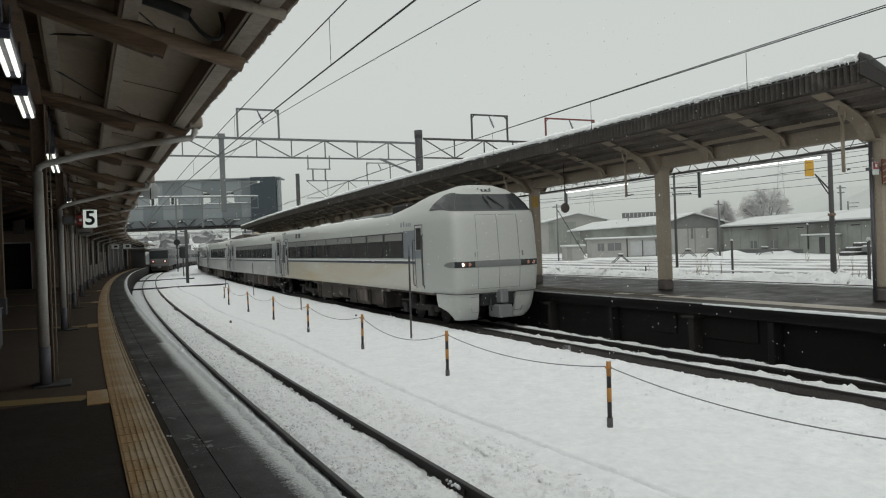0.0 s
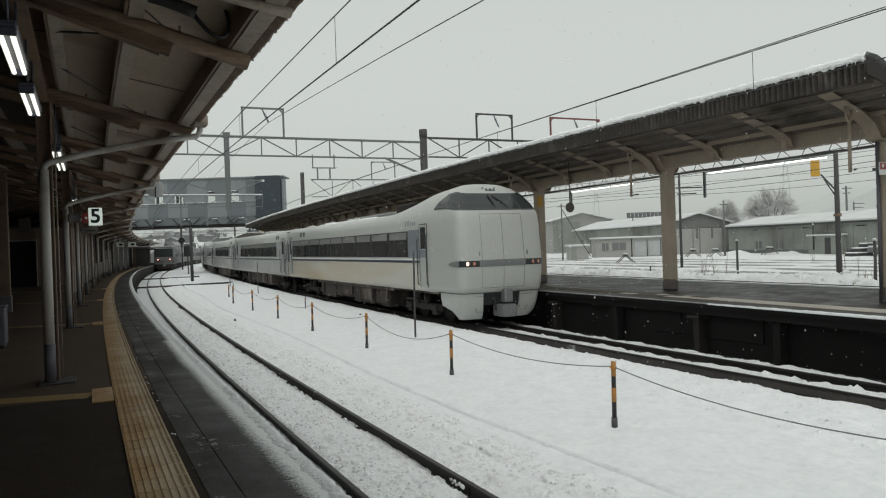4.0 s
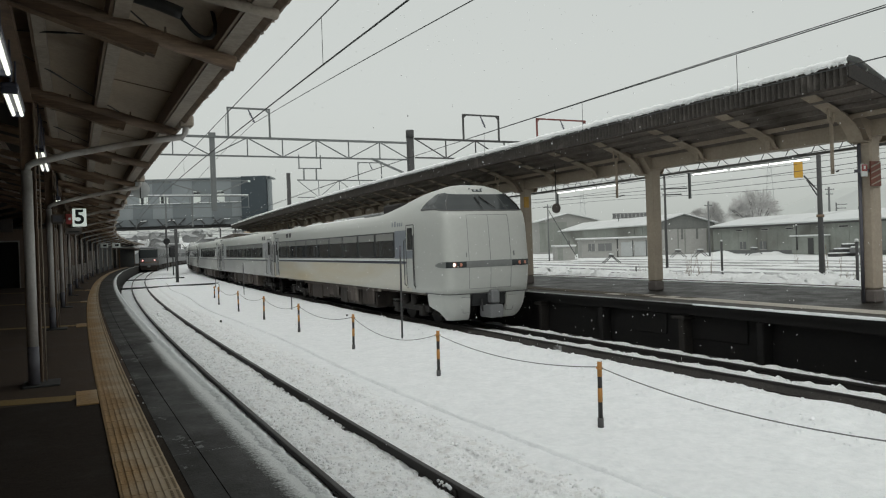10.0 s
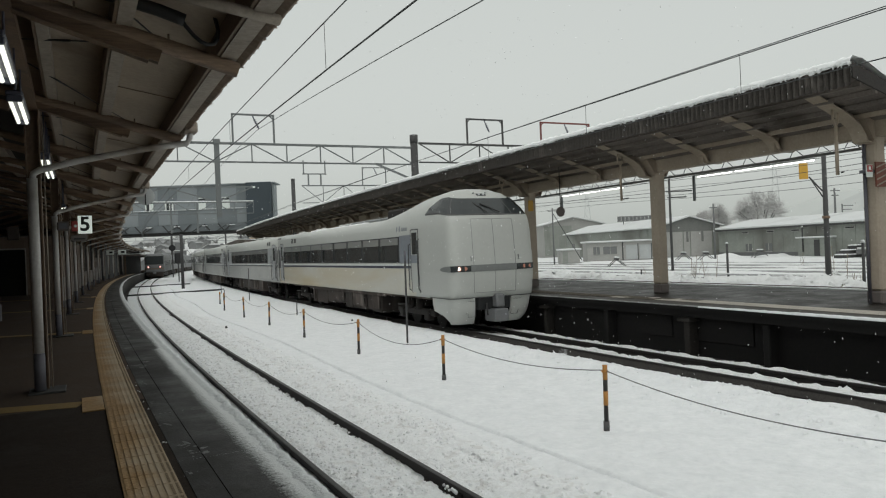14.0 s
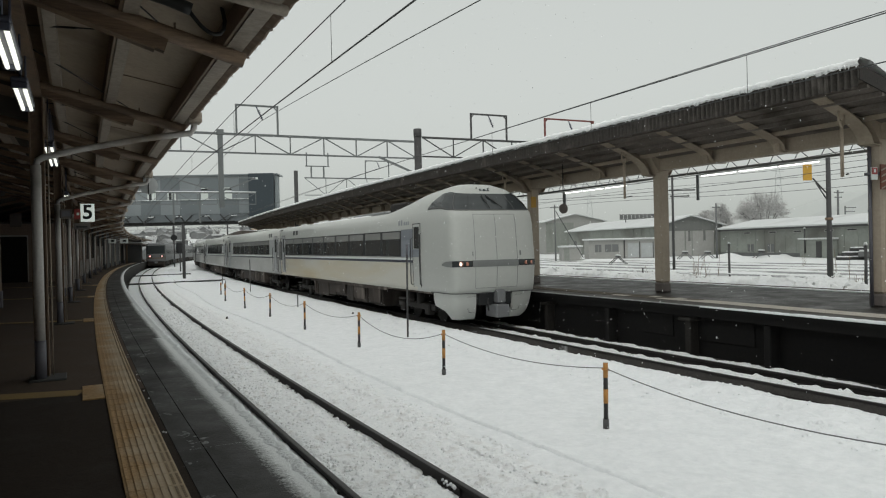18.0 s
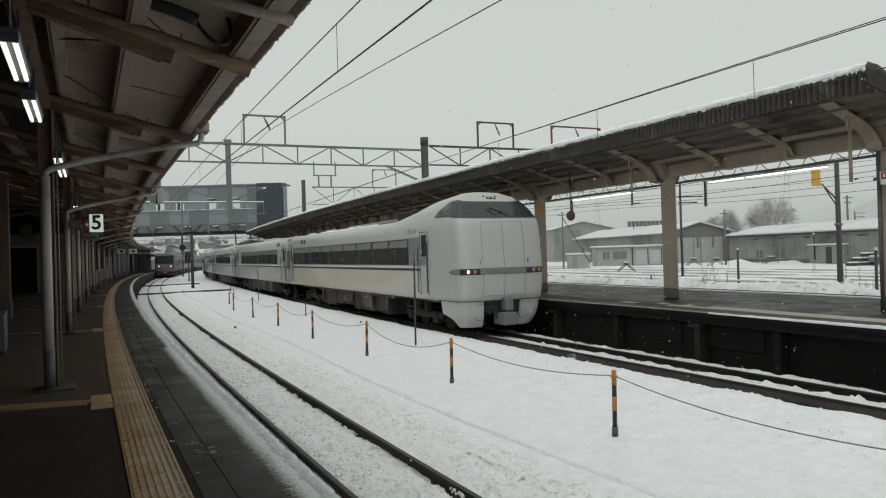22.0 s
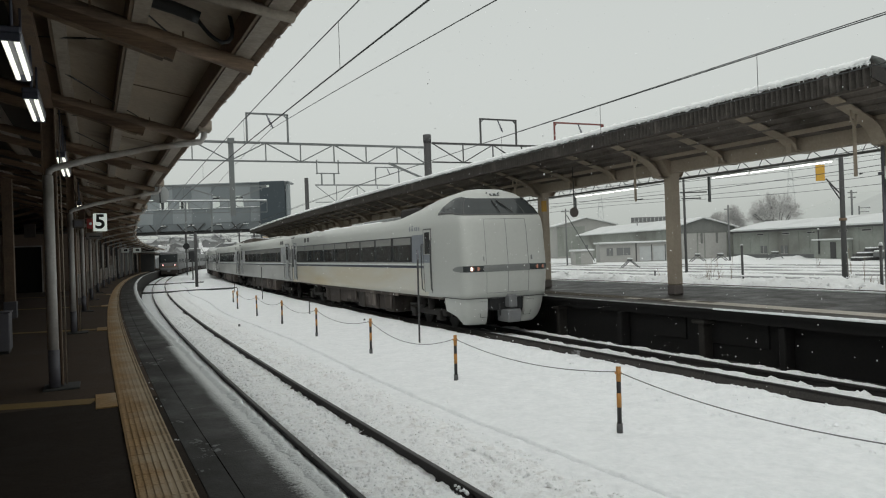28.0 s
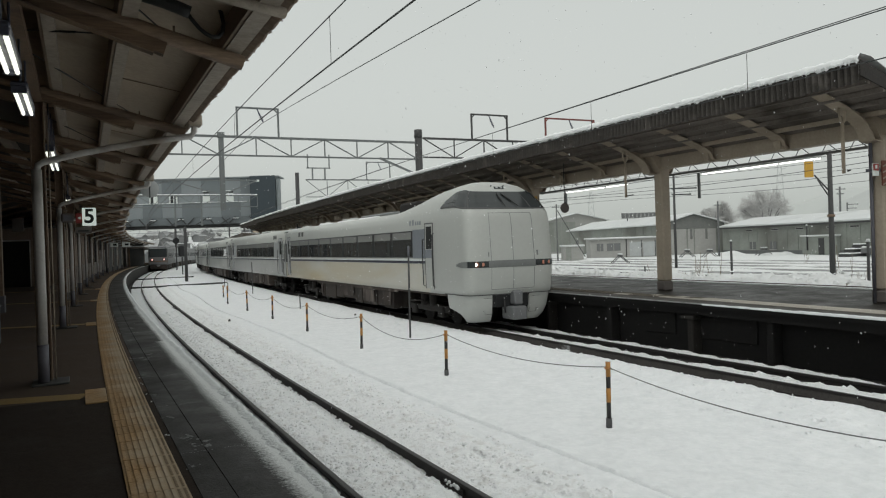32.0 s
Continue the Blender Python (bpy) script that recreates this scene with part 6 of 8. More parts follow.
# ---- the far commuter train ----
def far_front(m):
    t = thing("commuter_train", m, "dull silver commuter train with two glowing lamps waiting round the bend", "train")
    bm = abox(-1.4, 1.4, 0.0, 19.5, 0.95, 3.55, 0.12)
    part("body", bm, SILVER, t)
    part("roof", abox(-1.25, 1.25, 0.15, 19.4, 3.5, 3.8, 0.12), COUPLER, t)
    part("front_glass", abox(-1.28, 1.28, -0.03, 0.05, 2.15, 3.45, 0.03), SCREEN, t, "wide dark cab window")
    part("front_stripe", abox(-1.38, 1.38, -0.02, 0.0, 1.42, 1.55), BROWNSTEEL, t)
    for x in (-0.85, 0.85):
        part("lamp_case", abox(x - 0.24, x + 0.24, -0.04, 0.0, 1.6, 1.92, 0.02), SCREEN, t)
        part("front_lamp", arod((x, -0.08, 1.76), (x, -0.03, 1.76), 0.12, seg=14), LAMP_FAR, t, "glowing warm lamp")
    part("buffer_beam", abox(-1.2, 1.2, 0.0, 0.4, 0.35, 0.95, 0.04), UNDER, t)
    part("coupler", abox(-0.2, 0.2, -0.4, 0.1, 0.7, 1.0, 0.04), COUPLER, t)
    for y in (3.0, 16.5):
        part("bogie", abox(-1.1, 1.1, y - 1.5, y + 1.5, 0.02, 0.8, 0.05), UNDER, t)
    part("underfloor", abox(-1.2, 1.2, 5.0, 14.5, 0.3, 0.96, 0.03), UNDER, t)
    for k in range(6):
        part("side_window", abox(1.395, 1.41, 1.5 + 2.9 * k, 3.7 + 2.9 * k, 1.95, 2.8), SCREEN, t)
    return t


def chord0(s0, length):
    a, b = P(s0, 0.0), P(s0 + length, 0.0)
    v = b - a
    return Matrix.Translation(a) @ pose(0, 0, 0, 0, 0, math.degrees(math.atan2(-v.x, v.y)))


cm = far_front(chord0(119.0, 19.5) @ Matrix.Translation((-0.1, 0, 0)))
for s1 in (139.0, 159.0, 179.0, 199.0):
    copy_thing(cm, chord0(s1, 19.5) @ Matrix.Translation((-0.1, 0, 0)))


# ---- marker posts with rope between the tracks ----
def marker_post(s0, d0, h=0.87, lean=0.0):
    t = thing("marker_post", at(s0, d0, -0.03) @ pose(0, 0, 0, lean, lean * 0.6, 0), "yellow and black banded marker post standing in the snow", "post", "marker posts")
    r = 0.032
    part("shaft", arod((0, 0, 0), (0, 0, h + 0.03), r * 0.97, seg=14), POST_K, t)
    for z0, z1 in ((0.4 * h, 0.62 * h), (0.8 * h, h)):
        part("yellow_band", arod((0, 0, z0), (0, 0, z1 + (0.03 if z1 == h else 0)), r * 1.03, seg=14), POST_Y, t, "yellow band")
    part("foot", arod((0, 0, 0), (0, 0, 0.13), r * 1.3, seg=14), POST_B, t)
    bm = bmesh.new()
    pts = [(0.045 * math.cos(a), 0.045 * math.sin(a), h * 0.93 + 0.012 * math.sin(3 * a)) for a in steps(0, 2 * math.pi, 12)]
    polytube(bm, pts, 0.01, 5)
    part("rope_loop", bm, POST_Y, t)
    part("cap_snow", arod((0, 0, h + 0.03), (0, 0, h + 0.045), r * 0.9, r * 0.4, seg=10), ROOFSNOW, t)
    return t


POSTS = [(2.6, 3.45), (7.75, 3.4), (12.53, 3.33), (17.24, 3.27), (22.07, 3.18), (26.94, 3.15), (31.5, 3.03), (36.55, 2.94)]
rnd = random.Random(5)
for s0, d0 in POSTS:
    marker_post(s0, d0, 0.87, rnd.uniform(-1.2, 1.2))
marker_post(42.4, 3.5, 0.66)
SAGS = [0.2, 0.16, 0.3, 0.2, 0.22, 0.2, 0.2]
for j, ((s0, d0), (s1, d1)) in enumerate(zip(POSTS, POSTS[1:])):
    bm = bmesh.new()
    pts = []
    for f in steps(0, 1, 16):
        sag = SAGS[j] * 4 * f * (1 - f)
        pts.append(P(s0 + (s1 - s0) * f, d0 + (d1 - d0) * f, 0.795 - sag))
    polytube(bm, pts, 0.0075, 5)
    r = finish("barrier_rope", bm, ROPE, None, "", True)
    tagged(r, "thin grey rope sagging between the marker posts", "rope", "barrier ropes")

pl = thing("snow_stake", at(18.47, 5.14, -0.03), "tall thin dark stake standing in the snow", "stake")
part("stake", arod((0, 0, 0), (0.03, 0, 2.58), 0.026, seg=10), MASTCON, pl)
part("stake_band", arod((0.028, 0, 2.3), (0.031, 0, 2.56), 0.03, seg=10), GREYBAND, pl)
for s0, d0, h in ((31.0, 5.2, 0.5), (44.0, 5.4, 1.9), (56.0, 5.2, 0.6), (49.0, 4.6, 0.5)):
    pl = thing("snow_stake", at(s0, d0, -0.05), "short thin grey stake standing in the snow", "stake", "stakes")
    part("stake", arod((0, 0, 0), (0, 0, h + 0.05), 0.025, seg=8), POST_B, pl)
# point mechanisms and cable runs on the ground
for s0, d0 in ((27.0, 1.6), (25.5, 5.9)):
    pl = thing("ground_marker", at(s0, d0, -0.04), "small dark ground marker sticking out of the snow", "marker", "ground markers")
    part("stub", arod((0, 0, 0), (0, 0, 0.13), 0.06, 0.03, seg=8), MASTCON, pl)
for s0, d1 in ((60.5, 6.0), (81.0, 4.4)):
    bm = bmesh.new()
    polytube(bm, [P(s0, -1.3, 0.02), P(s0, 0.8, 0.02), P(s0 + 0.5, 2.4, 0.03), P(s0 + 1.0, d1, 0.03)], 0.07, 6)
    r = finish("cable_trough", bm, MASTCON, None)
    tagged(r, "dark cable trough crossing the snow and track", "cable trough", "cable troughs")


# ---- overhead line ----
def truss(t, s0, d0, d1, z0, z1, bays, mt=None):
    mt = mt or GALV
    part("top_chord", beam(bmesh.new(), Vector((d0, 0, z1)), Vector((d1, 0, z1)), 0.12, 0.1), mt, t)
    part("bottom_chord", beam(bmesh.new(), Vector((d0, 0, z0)), Vector((d1, 0, z0)), 0.1, 0.07), mt, t)
    w = (d1 - d0) / bays
    for k in range(bays):
        za, zb = (z0, z1) if k % 2 else (z1, z0)
        part("brace", beam(bmesh.new(), Vector((d0 + w * k, 0, za)), Vector((d0 + w * (k + 1), 0, zb)), 0.05, 0.05), mt, t)
        part("strut", beam(bmesh.new(), Vector((d0 + w * (k + 1), 0, z0)), Vector((d0 + w * (k + 1), 0, z1)), 0.05, 0.06, (0, 1, 0)), mt, t)


def wire_frame(t, d0, d1, z0, z1, mt, ins=True, r=0.05):
    bm = bmesh.new()
    for d in (d0, d1):
        beam(bm, (d, 0, z0), (d, 0, z1), 0.08, 0.08, (0, 1, 0))
    beam(bm, (d0 - 0.04, 0, z1), (d1 + 0.04, 0, z1), 0.08, 0.08)
    for d, e in ((d0, 1), (d1, -1)):
        beam(bm, (d, 0, z1 - 0.2), (d + e * 0.2, 0, z1), 0.05, 0.05, (0, 1, 0))
    f = part("wire_frame", bm, mt, t, "rectangular wire support frame")
    if ins:
        mid = d0 + 0.48 * (d1 - d0)
        bm = bmesh.new()
        p0, p1 = Vector((mid, 0, z1)), Vector((mid + 0.3, 0, z1 - 0.66))
        rod(bm, p0, p1, 0.03, seg=8)
        for k in range(5):
            a = p0.lerp(p1, 0.35 + 0.12 * k)
            rod(bm, a, p0.lerp(p1, 0.38 + 0.12 * k), 0.075, seg=10)
        part("insulator", bm, HOUSING, f)


g1 = thing("gantry", at(34, 0, 0), "grey lattice catenary gantry spanning the tracks", "gantry", "gantries")
truss(g1, 34, -9.0, 12.3, 6.98, 7.84, 13)
part("mast", arod((12.34, 0, RZ), (12.34, 0, 8.1), 0.19, seg=14), MASTCON, g1, "dark mast")
part("mast_cap", arod((12.34, 0, 8.1), (12.34, 0, 8.5), 0.21, seg=14), MASTCON, g1)
part("mast", arod((-9.0, 0, PZ), (-9.0, 0, 8.3), 0.19, seg=14), MASTCON, g1)
part("drop_arm", abox(2.42, 2.64, -0.1, 0.1, 4.45, 8.0, 0.01), GALV, g1, "grey drop arm")
part("drop_collar", abox(2.38, 2.68, -0.13, 0.13, 7.78, 8.02, 0.01), GALV, g1)
wire_frame(g1, 3.27, 5.17, 7.9, 9.2, GALV)
truss(g1, 34, 12.6, 28.6, 7.1, 8.08, 9, MASTCON)
wire_frame(g1, 15.45, 17.62, 8.1, 9.45, MASTCON)
wire_frame(g1, 20.1, 23.4, 8.1, 9.44, REDFRAME)
part("mast", arod((28.6, 0, 0), (28.6, 0, 8.5), 0.19, seg=14), MASTCON, g1)
part("knee_brace", beam(bmesh.new(), Vector((10.2, 0, 7.0)), Vector((12.2, 0, 6.2)), 0.08, 0.1), GALV, g1)

g2 = thing("gantry", at(62, 0, 0), "grey lattice catenary gantry farther along the tracks", "gantry", "gantries")
part("mast", arod((12.15, 0, RZ), (12.15, 0, 9.2), 0.17, seg=12), MASTCON, g2, "dark mast")
truss(g2, 62, 12.9, 26.0, 7.1, 8.6, 7)
part("mast", arod((26.0, 0, 0), (26.0, 0, 9.0), 0.17, seg=12), MASTCON, g2)
bm = bmesh.new()
for d in (13.1, 15.0):
    beam(bm, (d, 0, 9.6), (d, 0, 10.8), 0.09, 0.09, (0, 1, 0))
beam(bm, (13.0, 0, 9.62), (15.1, 0, 9.62), 0.09, 0.09)
for d in (13.5, 14.6):
    beam(bm, (d, 0, 8.6), (d, 0, 9.6), 0.12, 0.1, (0, 1, 0))
part("wire_frame", bm, GALV, g2, "upturned wire support frame")
wire_frame(g2, 18.4, 20.6, 8.6, 10.2, GALV)
g3 = thing("gantry", at(66, 0, 0), "pale lattice catenary beam in front of the footbridge", "gantry", "gantries")
truss(g3, 66, -4.0, 9.3, 6.55, 7.55, 8, GALV)
part("chord_snow", abox(-4.0, 9.3, -0.07, 0.07, 7.6, 7.68, 0.02), ROOFSNOW, g3)
part("upper_chord", beam(bmesh.new(), Vector((-4.0, 0, 8.9)), Vector((9.3, 0, 8.9)), 0.1, 0.1), GALV, g3)
for xa, xb in ((-2.2, 2.0), (6.2, 2.0), (6.2, 9.3)):
    part("brace", beam(bmesh.new(), Vector((xa, 0, 7.6)), Vector((xb, 0, 8.88)), 0.09, 0.1), GALV, g3)
for d in (2.35, 4.5):
    part("drop_arm", abox(d - 0.07, d + 0.07, -0.07, 0.07, 4.9, 7.5), GALV, g3)
part("mast", arod((-4.0, 0, PZ), (-4.0, 0, 8.0), 0.17, seg=12), MASTCON, g3)
g4 = thing("signal_mast", at(69.5, 3.25, -0.05), "dark grey mast standing between the tracks", "mast")
part("mast", arod((0, 0, 0), (0, 0, 5.0), 0.14, seg=12), MASTCON, g4)
part("bracket", abox(-0.5, 0.1, -0.05, 0.05, 4.7, 4.8), GALV, g4)
sgn = thing("signal", at(121, 2.5, 0), "black railway signal on a thin post", "signal")
part("post", arod((0, 0, -0.1), (0, 0, 5.1), 0.09, seg=10), MASTCON, sgn)
part("head", arod((0, -0.1, 4.6), (0, 0.1, 4.6), 0.5, seg=16), INK, sgn)
sgn2 = thing("signal", at(90, 3.5, 0.2), "black arched railway signal board by the track", "signal")
part("post", arod((0, 0, -0.1), (0, 0, 3.0), 0.07, seg=10), MASTCON, sgn2)
part("head", abox(-0.42, 0.42, -0.1, 0.1, 2.0, 3.3, 0.15), INK, sgn2)
for k, (s0, d0, h) in enumerate(((150, 14, 8.5), (150, 1, 8.5), (190, 10, 9), (190, 26, 9))):
    g = thing("gantry", at(s0, d0, 0), "distant lattice catenary gantry", "gantry", "gantries")
    part("mast", arod((0, 0, 0), (0, 0, h), 0.2, seg=8), MASTCON, g)
    truss(g, s0, -13, 13, h - 1.8, h - 0.9, 8)


def wire(pts, r, label, cat="wire"):
    bm = bmesh.new()
    polytube(bm, pts, r, 5)
    w = finish("overhead_wire", bm, WIRE, None, "", True)
    tagged(w, label, cat, "overhead wires")


sv = steps(-20, 34, 27) + steps(37, 160, 41)
wire([P(s, 0.0, 4.9) for s in sv], 0.011, "dark contact wire over the near track")
wire([P(s, 0.0, 5.62 - 0.012 * min(s, 34)) for s in sv], 0.009, "dark messenger wire over the near track")
wire([P(-20 + 54 * f, 4.4, 5.86 + 2.64 * f) for f in steps(0, 1, 24)] + [P(34 + 110 * f, 4.4, 8.52 - 0.4 * math.sin(math.pi * f)) for f in steps(0.05, 1, 20)], 0.013, "dark feeder wire held by the gantry frame")
wire([P(s, 8.08, 5.16) for s in sv], 0.011, "dark contact wire over the train's track")
wire([P(s, 8.08, 5.9 - 0.006 * (s - 6)) for s in sv], 0.011, "dark messenger wire over the train's track")
wire([P(s, 8.2, 5.97 - 0.008 * (s - 6)) for s in sv], 0.009, "second messenger wire over the train's track")
for s0 in (2.4, 8.87, 15.5, 22.5, 29.0):
    bm = arod(P(s0, 0, 4.9), P(s0, 0, 5.62 - 0.012 * s0), 0.004, seg=5)
    tagged(finish("dropper", bm, WIRE), "thin dropper wire between messenger and contact wire", "wire", "droppers")
for s0 in (5.0, 9.26, 13.85, 18.6):
    bm = arod(P(s0, 8.08, 5.16), P(s0, 8.08, 5.86), 0.006, seg=5)
    tagged(finish("dropper", bm, WIRE), "thin dropper wire between messenger and contact wire", "wire", "droppers")
for d0, z0 in ((17.5, 5.1), (17.5, 6.0), (22.0, 5.1), (22.0, 6.1), (26.5, 5.2), (26.5, 6.2), (31.0, 5.2), (31.0, 6.4), (36.0, 7.2), (36.0, 6.3)):
    wire([P(s, d0, z0 + 0.25 * math.cos(s * 0.13)) for s in steps(-30, 150, 60)], 0.012, "dark overhead wire across the yard")

# ---- footbridge ----
fb = thing("footbridge", Matrix.Translation((0, 0, 0)), "grey panelled station footbridge with a dark lift tower", "footbridge")
A, B = Vector((-8.0, 103.0)), Vector((20.4, 89.2))
along = (B - A).normalized()
ang = math.degrees(math.atan2(along.y, along.x))
fb.matrix_world = Matrix.Translation((A.x, A.y, 0)) @ pose(0, 0, 0, 0, 0, ang)
LEN = (B - A).length
n = 13
for k in range(n):
    x0, x1 = LEN * k / n, LEN * (k + 1) / n
    dk = k % 2
    part("wall_panel", abox(x0 + 0.01, x1 - 0.01, 0, 0.12, 7.0, 8.9), BRIDGE_L if dk else BRIDGE_D, fb)
    part("wall_panel", abox(x0 + 0.01, x1 - 0.01, 0, 0.12, 9.75, 11.75), BRIDGE_D if dk else BRIDGE_L, fb)
edges = [0.0]
for xa, wd, tall in ((3.6, 1.0, 0), (9.6, 1.0, 0), (15.5, 0.9, 0), (17.95, 0.9, 0), (22.1, 0.75, 1), (25.0, 0.8, 1)):
    part("wall_pier", abox(edges[-1], xa - 0.004, 0, 0.12, 8.905, 9.745), BRIDGE_L, fb)
    edges.append(xa + wd + 0.004)
    w = part("window", abox(xa, xa + wd, 0.02, 0.08, 8.9, 9.75), WHITE if tall else SCREEN, fb, "pale lit window" if tall else "dark window")
    for x in (xa - 0.06, xa + wd - 0.1):
        part("window_frame", abox(x, x + 0.16, -0.03, 0.018, 8.85, 9.8), WHITE, w, "white window frame")
    if tall:
        part("transom", abox(xa, xa + wd, -0.03, 0.018, 9.78, 9.9), WHITE, w)
        part("top_light", abox(xa, xa + wd, -0.03, -0.004, 9.92, 10.15), SCREEN, w)
        part("transom", abox(xa - 0.06, xa + wd + 0.06, -0.03, 0.018, 10.16, 10.26), WHITE, w)
    else:
        part("curtain", abox(xa + wd * 0.5, xa + wd * 0.85, 0.0, 0.018, 8.92, 9.73), WHITE, w)
part("wall_pier", abox(edges[-1], LEN, 0, 0.12, 8.905, 9.745), BRIDGE_L, fb)
part("sill_snow", abox(0, LEN - 3.6, -0.12, -0.004, 8.8, 8.86, 0.01), ROOFSNOW, fb)
part("floor_beam", abox(0, LEN, -0.15, 3.2, 6.1, 6.95), BRIDGE_D, fb, "dark deck girder")
part("under_truss", abox(0, LEN, 0.3, 2.9, 5.75, 6.095), MASTCON, fb)
part("back_wall", abox(0, LEN - 0.5, 3.0, 3.15, 7.0, 11.75), BRIDGE_D, fb)
part("roof", abox(-0.2, LEN, -0.2, 3.35, 11.76, 11.9), BRIDGE_L, fb)
part("lift_tower", abox(LEN - 3.3, LEN - 0.2, -1.6, -0.16, 0, 11.8, 0.05), TOWER, fb, "dark blue-grey lift tower")
part("tower_side", abox(LEN - 0.18, LEN + 0.15, -1.2, 0.2, 0, 11.4, 0.05), BRIDGE_L, fb)
for x in (0.9, LEN - 1.0):
    part("pier", abox(x - 0.25, x + 0.25, 0.6, 1.4, -0.2, 6.1), MASTCON, fb)
part("tower_lamp", abox(LEN - 2.6, LEN - 2.1, -1.72, -1.6, 11.05, 11.3, 0.03), WHITE, fb, "small white lamp on the tower")
for k in range(18):
    x = 0.6 + 1.7 * k
    ub = part("hanging_bracket", beam(bmesh.new(), Vector((x, -0.3, 6.95)), Vector((x + (0.7 if k % 3 else -0.8), -0.3, 6.15)), 0.12, 0.12), MASTCON, fb)
    if k % 2:
        part("bracket_snow", abox(x - 0.3, x + 0.4, -0.42, -0.2, 6.72, 6.8, 0.02), ROOFSNOW, ub)
for k in range(10):
    part("rail_brace", beam(bmesh.new(), Vector((k * 3.0, -0.45, 5.9)), Vector((k * 3.0 + 1.5, -0.45, 6.8)), 0.1, 0.1), MASTCON, fb)

# ---- yard behind the right platform ----


def seen(Z, right, up):
    """A place Z metres ahead along the first view's heading, right metres across it."""
    a = radians(27.27)
    return Vector((-3.0 + Z * math.sin(a) + right * math.cos(a), Z * math.cos(a) - right * math.sin(a), up))


def facing(Z, right, up=0.0, turn=0.0):
    p = seen(Z, right, up)
    return Matrix.Translation(p) @ pose(0, 0, 0, 0, 0, -27.27 + turn)


for d0 in (20.5, 24.5, 28.5, 32.5, 36.5, 41.0, 45.5, 50.0, 55.0):
    t = thing("yard_track", Matrix(), "snow-covered yard track with thin dark rail lines", "railway track", "yard tracks", "structure")
    for g in (-0.53, 0.53):
        sweep("rail", rect(d0 + g - 0.035, d0 + g + 0.035, -0.2, 0.035), steps(-30, 190, 110), FAINTRAIL, parent=t)


def gable_shed(m, w, l, eave, ridge, wall, name, label, ridge_along_x=False, roof=None):
    t = thing(name, m, label, "building", "yard buildings")
    bm = bmesh.new()
    if ridge_along_x:
        pts = [(0, 0, 0), (0, l, 0), (0, l, eave), (0, l / 2, ridge), (0, 0, eave)]
        off = Vector((w, 0, 0))
    else:
        pts = [(0, 0, 0), (w, 0, 0), (w, 0, eave), (w / 2, 0, ridge), (0, 0, eave)]
        off = Vector((0, l, 0))
    a = [bm.verts.new(p) for p in pts]
    b = [bm.verts.new(Vector(p) + off) for p in pts]
    bm.faces.new(a)
    bm.faces.new(b[::-1])
    for k in range(5):
        bm.faces.new((a[k], a[(k + 1) % 5], b[(k + 1) % 5], b[k]))
    part("wall", bm, wall, t)
    for k in (0, 1):
        bm = bmesh.new()
        o = 0.5
        if ridge_along_x:
            e = Vector((0, -o if k == 0 else l + o, eave - o * (ridge - eave) / (l / 2)))
            r = Vector((0, l / 2, ridge))
            c = [e + Vector((-o, 0, 0)), e + Vector((w + o, 0, 0)), r + Vector((w + o, 0, 0)), r + Vector((-o, 0, 0))]
        else:
            e = Vector((-o if k == 0 else w + o, 0, eave - o * (ridge - eave) / (w / 2)))
            r = Vector((w / 2, 0, ridge))
            c = [e + Vector((0, -o, 0)), r + Vector((0, -o, 0)), r + Vector((0, l + o, 0)), e + Vector((0, l + o, 0))]
        lo = [bm.verts.new(v + Vector((0, 0, 0.02))) for v in c]
        hi = [bm.verts.new(v + Vector((0, 0, 0.2))) for v in c]
        bm.faces.new(lo)
        bm.faces.new(hi[::-1])
        for q in range(4):
            bm.faces.new((lo[q], lo[(q + 1) % 4], hi[(q + 1) % 4], hi[q]))
        part("snowy_roof", bm, roof or FARROOF, t, "snow-covered roof slope")
    return t


def cladding(t, x0, x1, z0, z1, y, n, mt, name="cladding_panel"):
    w = (x1 - x0) / n
    for k in range(n):
        part(name, abox(x0 + w * k + 0.03, x0 + w * (k + 1) - 0.03, y - 0.04, y, z0, z1), mt, t)


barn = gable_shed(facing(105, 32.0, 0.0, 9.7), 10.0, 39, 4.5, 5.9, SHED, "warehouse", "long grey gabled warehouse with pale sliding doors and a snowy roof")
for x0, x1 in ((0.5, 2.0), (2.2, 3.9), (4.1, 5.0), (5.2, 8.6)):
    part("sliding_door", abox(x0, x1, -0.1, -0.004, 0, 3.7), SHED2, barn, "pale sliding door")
bm = bmesh.new()
q = [(0.05, 3.75), (9.95, 3.75), (9.95, 4.45), (5.0, 5.82), (0.05, 4.45)]
fr = [bm.verts.new((x, -0.07, z)) for x, z in q]
bk = [bm.verts.new((x, -0.004, z)) for x, z in q]
bm.faces.new(fr)
bm.faces.new(bk[::-1])
for k in range(5):
    bm.faces.new((fr[k], fr[(k + 1) % 5], bk[(k + 1) % 5], bk[k]))
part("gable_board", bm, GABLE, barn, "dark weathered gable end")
for x in (1.9, 4.5, 6.9, 8.8):
    part("rust_streak", abox(x, x + 0.35, -0.108, -0.101, 2.2, 3.7), GABLE, barn, "dark streak down the door")
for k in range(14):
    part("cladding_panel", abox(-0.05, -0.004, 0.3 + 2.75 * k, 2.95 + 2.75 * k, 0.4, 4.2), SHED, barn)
for k in (4, 6, 8, 10, 12):
    part("side_window", abox(-0.09, -0.052, 0.9 + 2.75 * k, 2.3 + 2.75 * k, 1.4, 2.6), HAZEGLASS, barn)
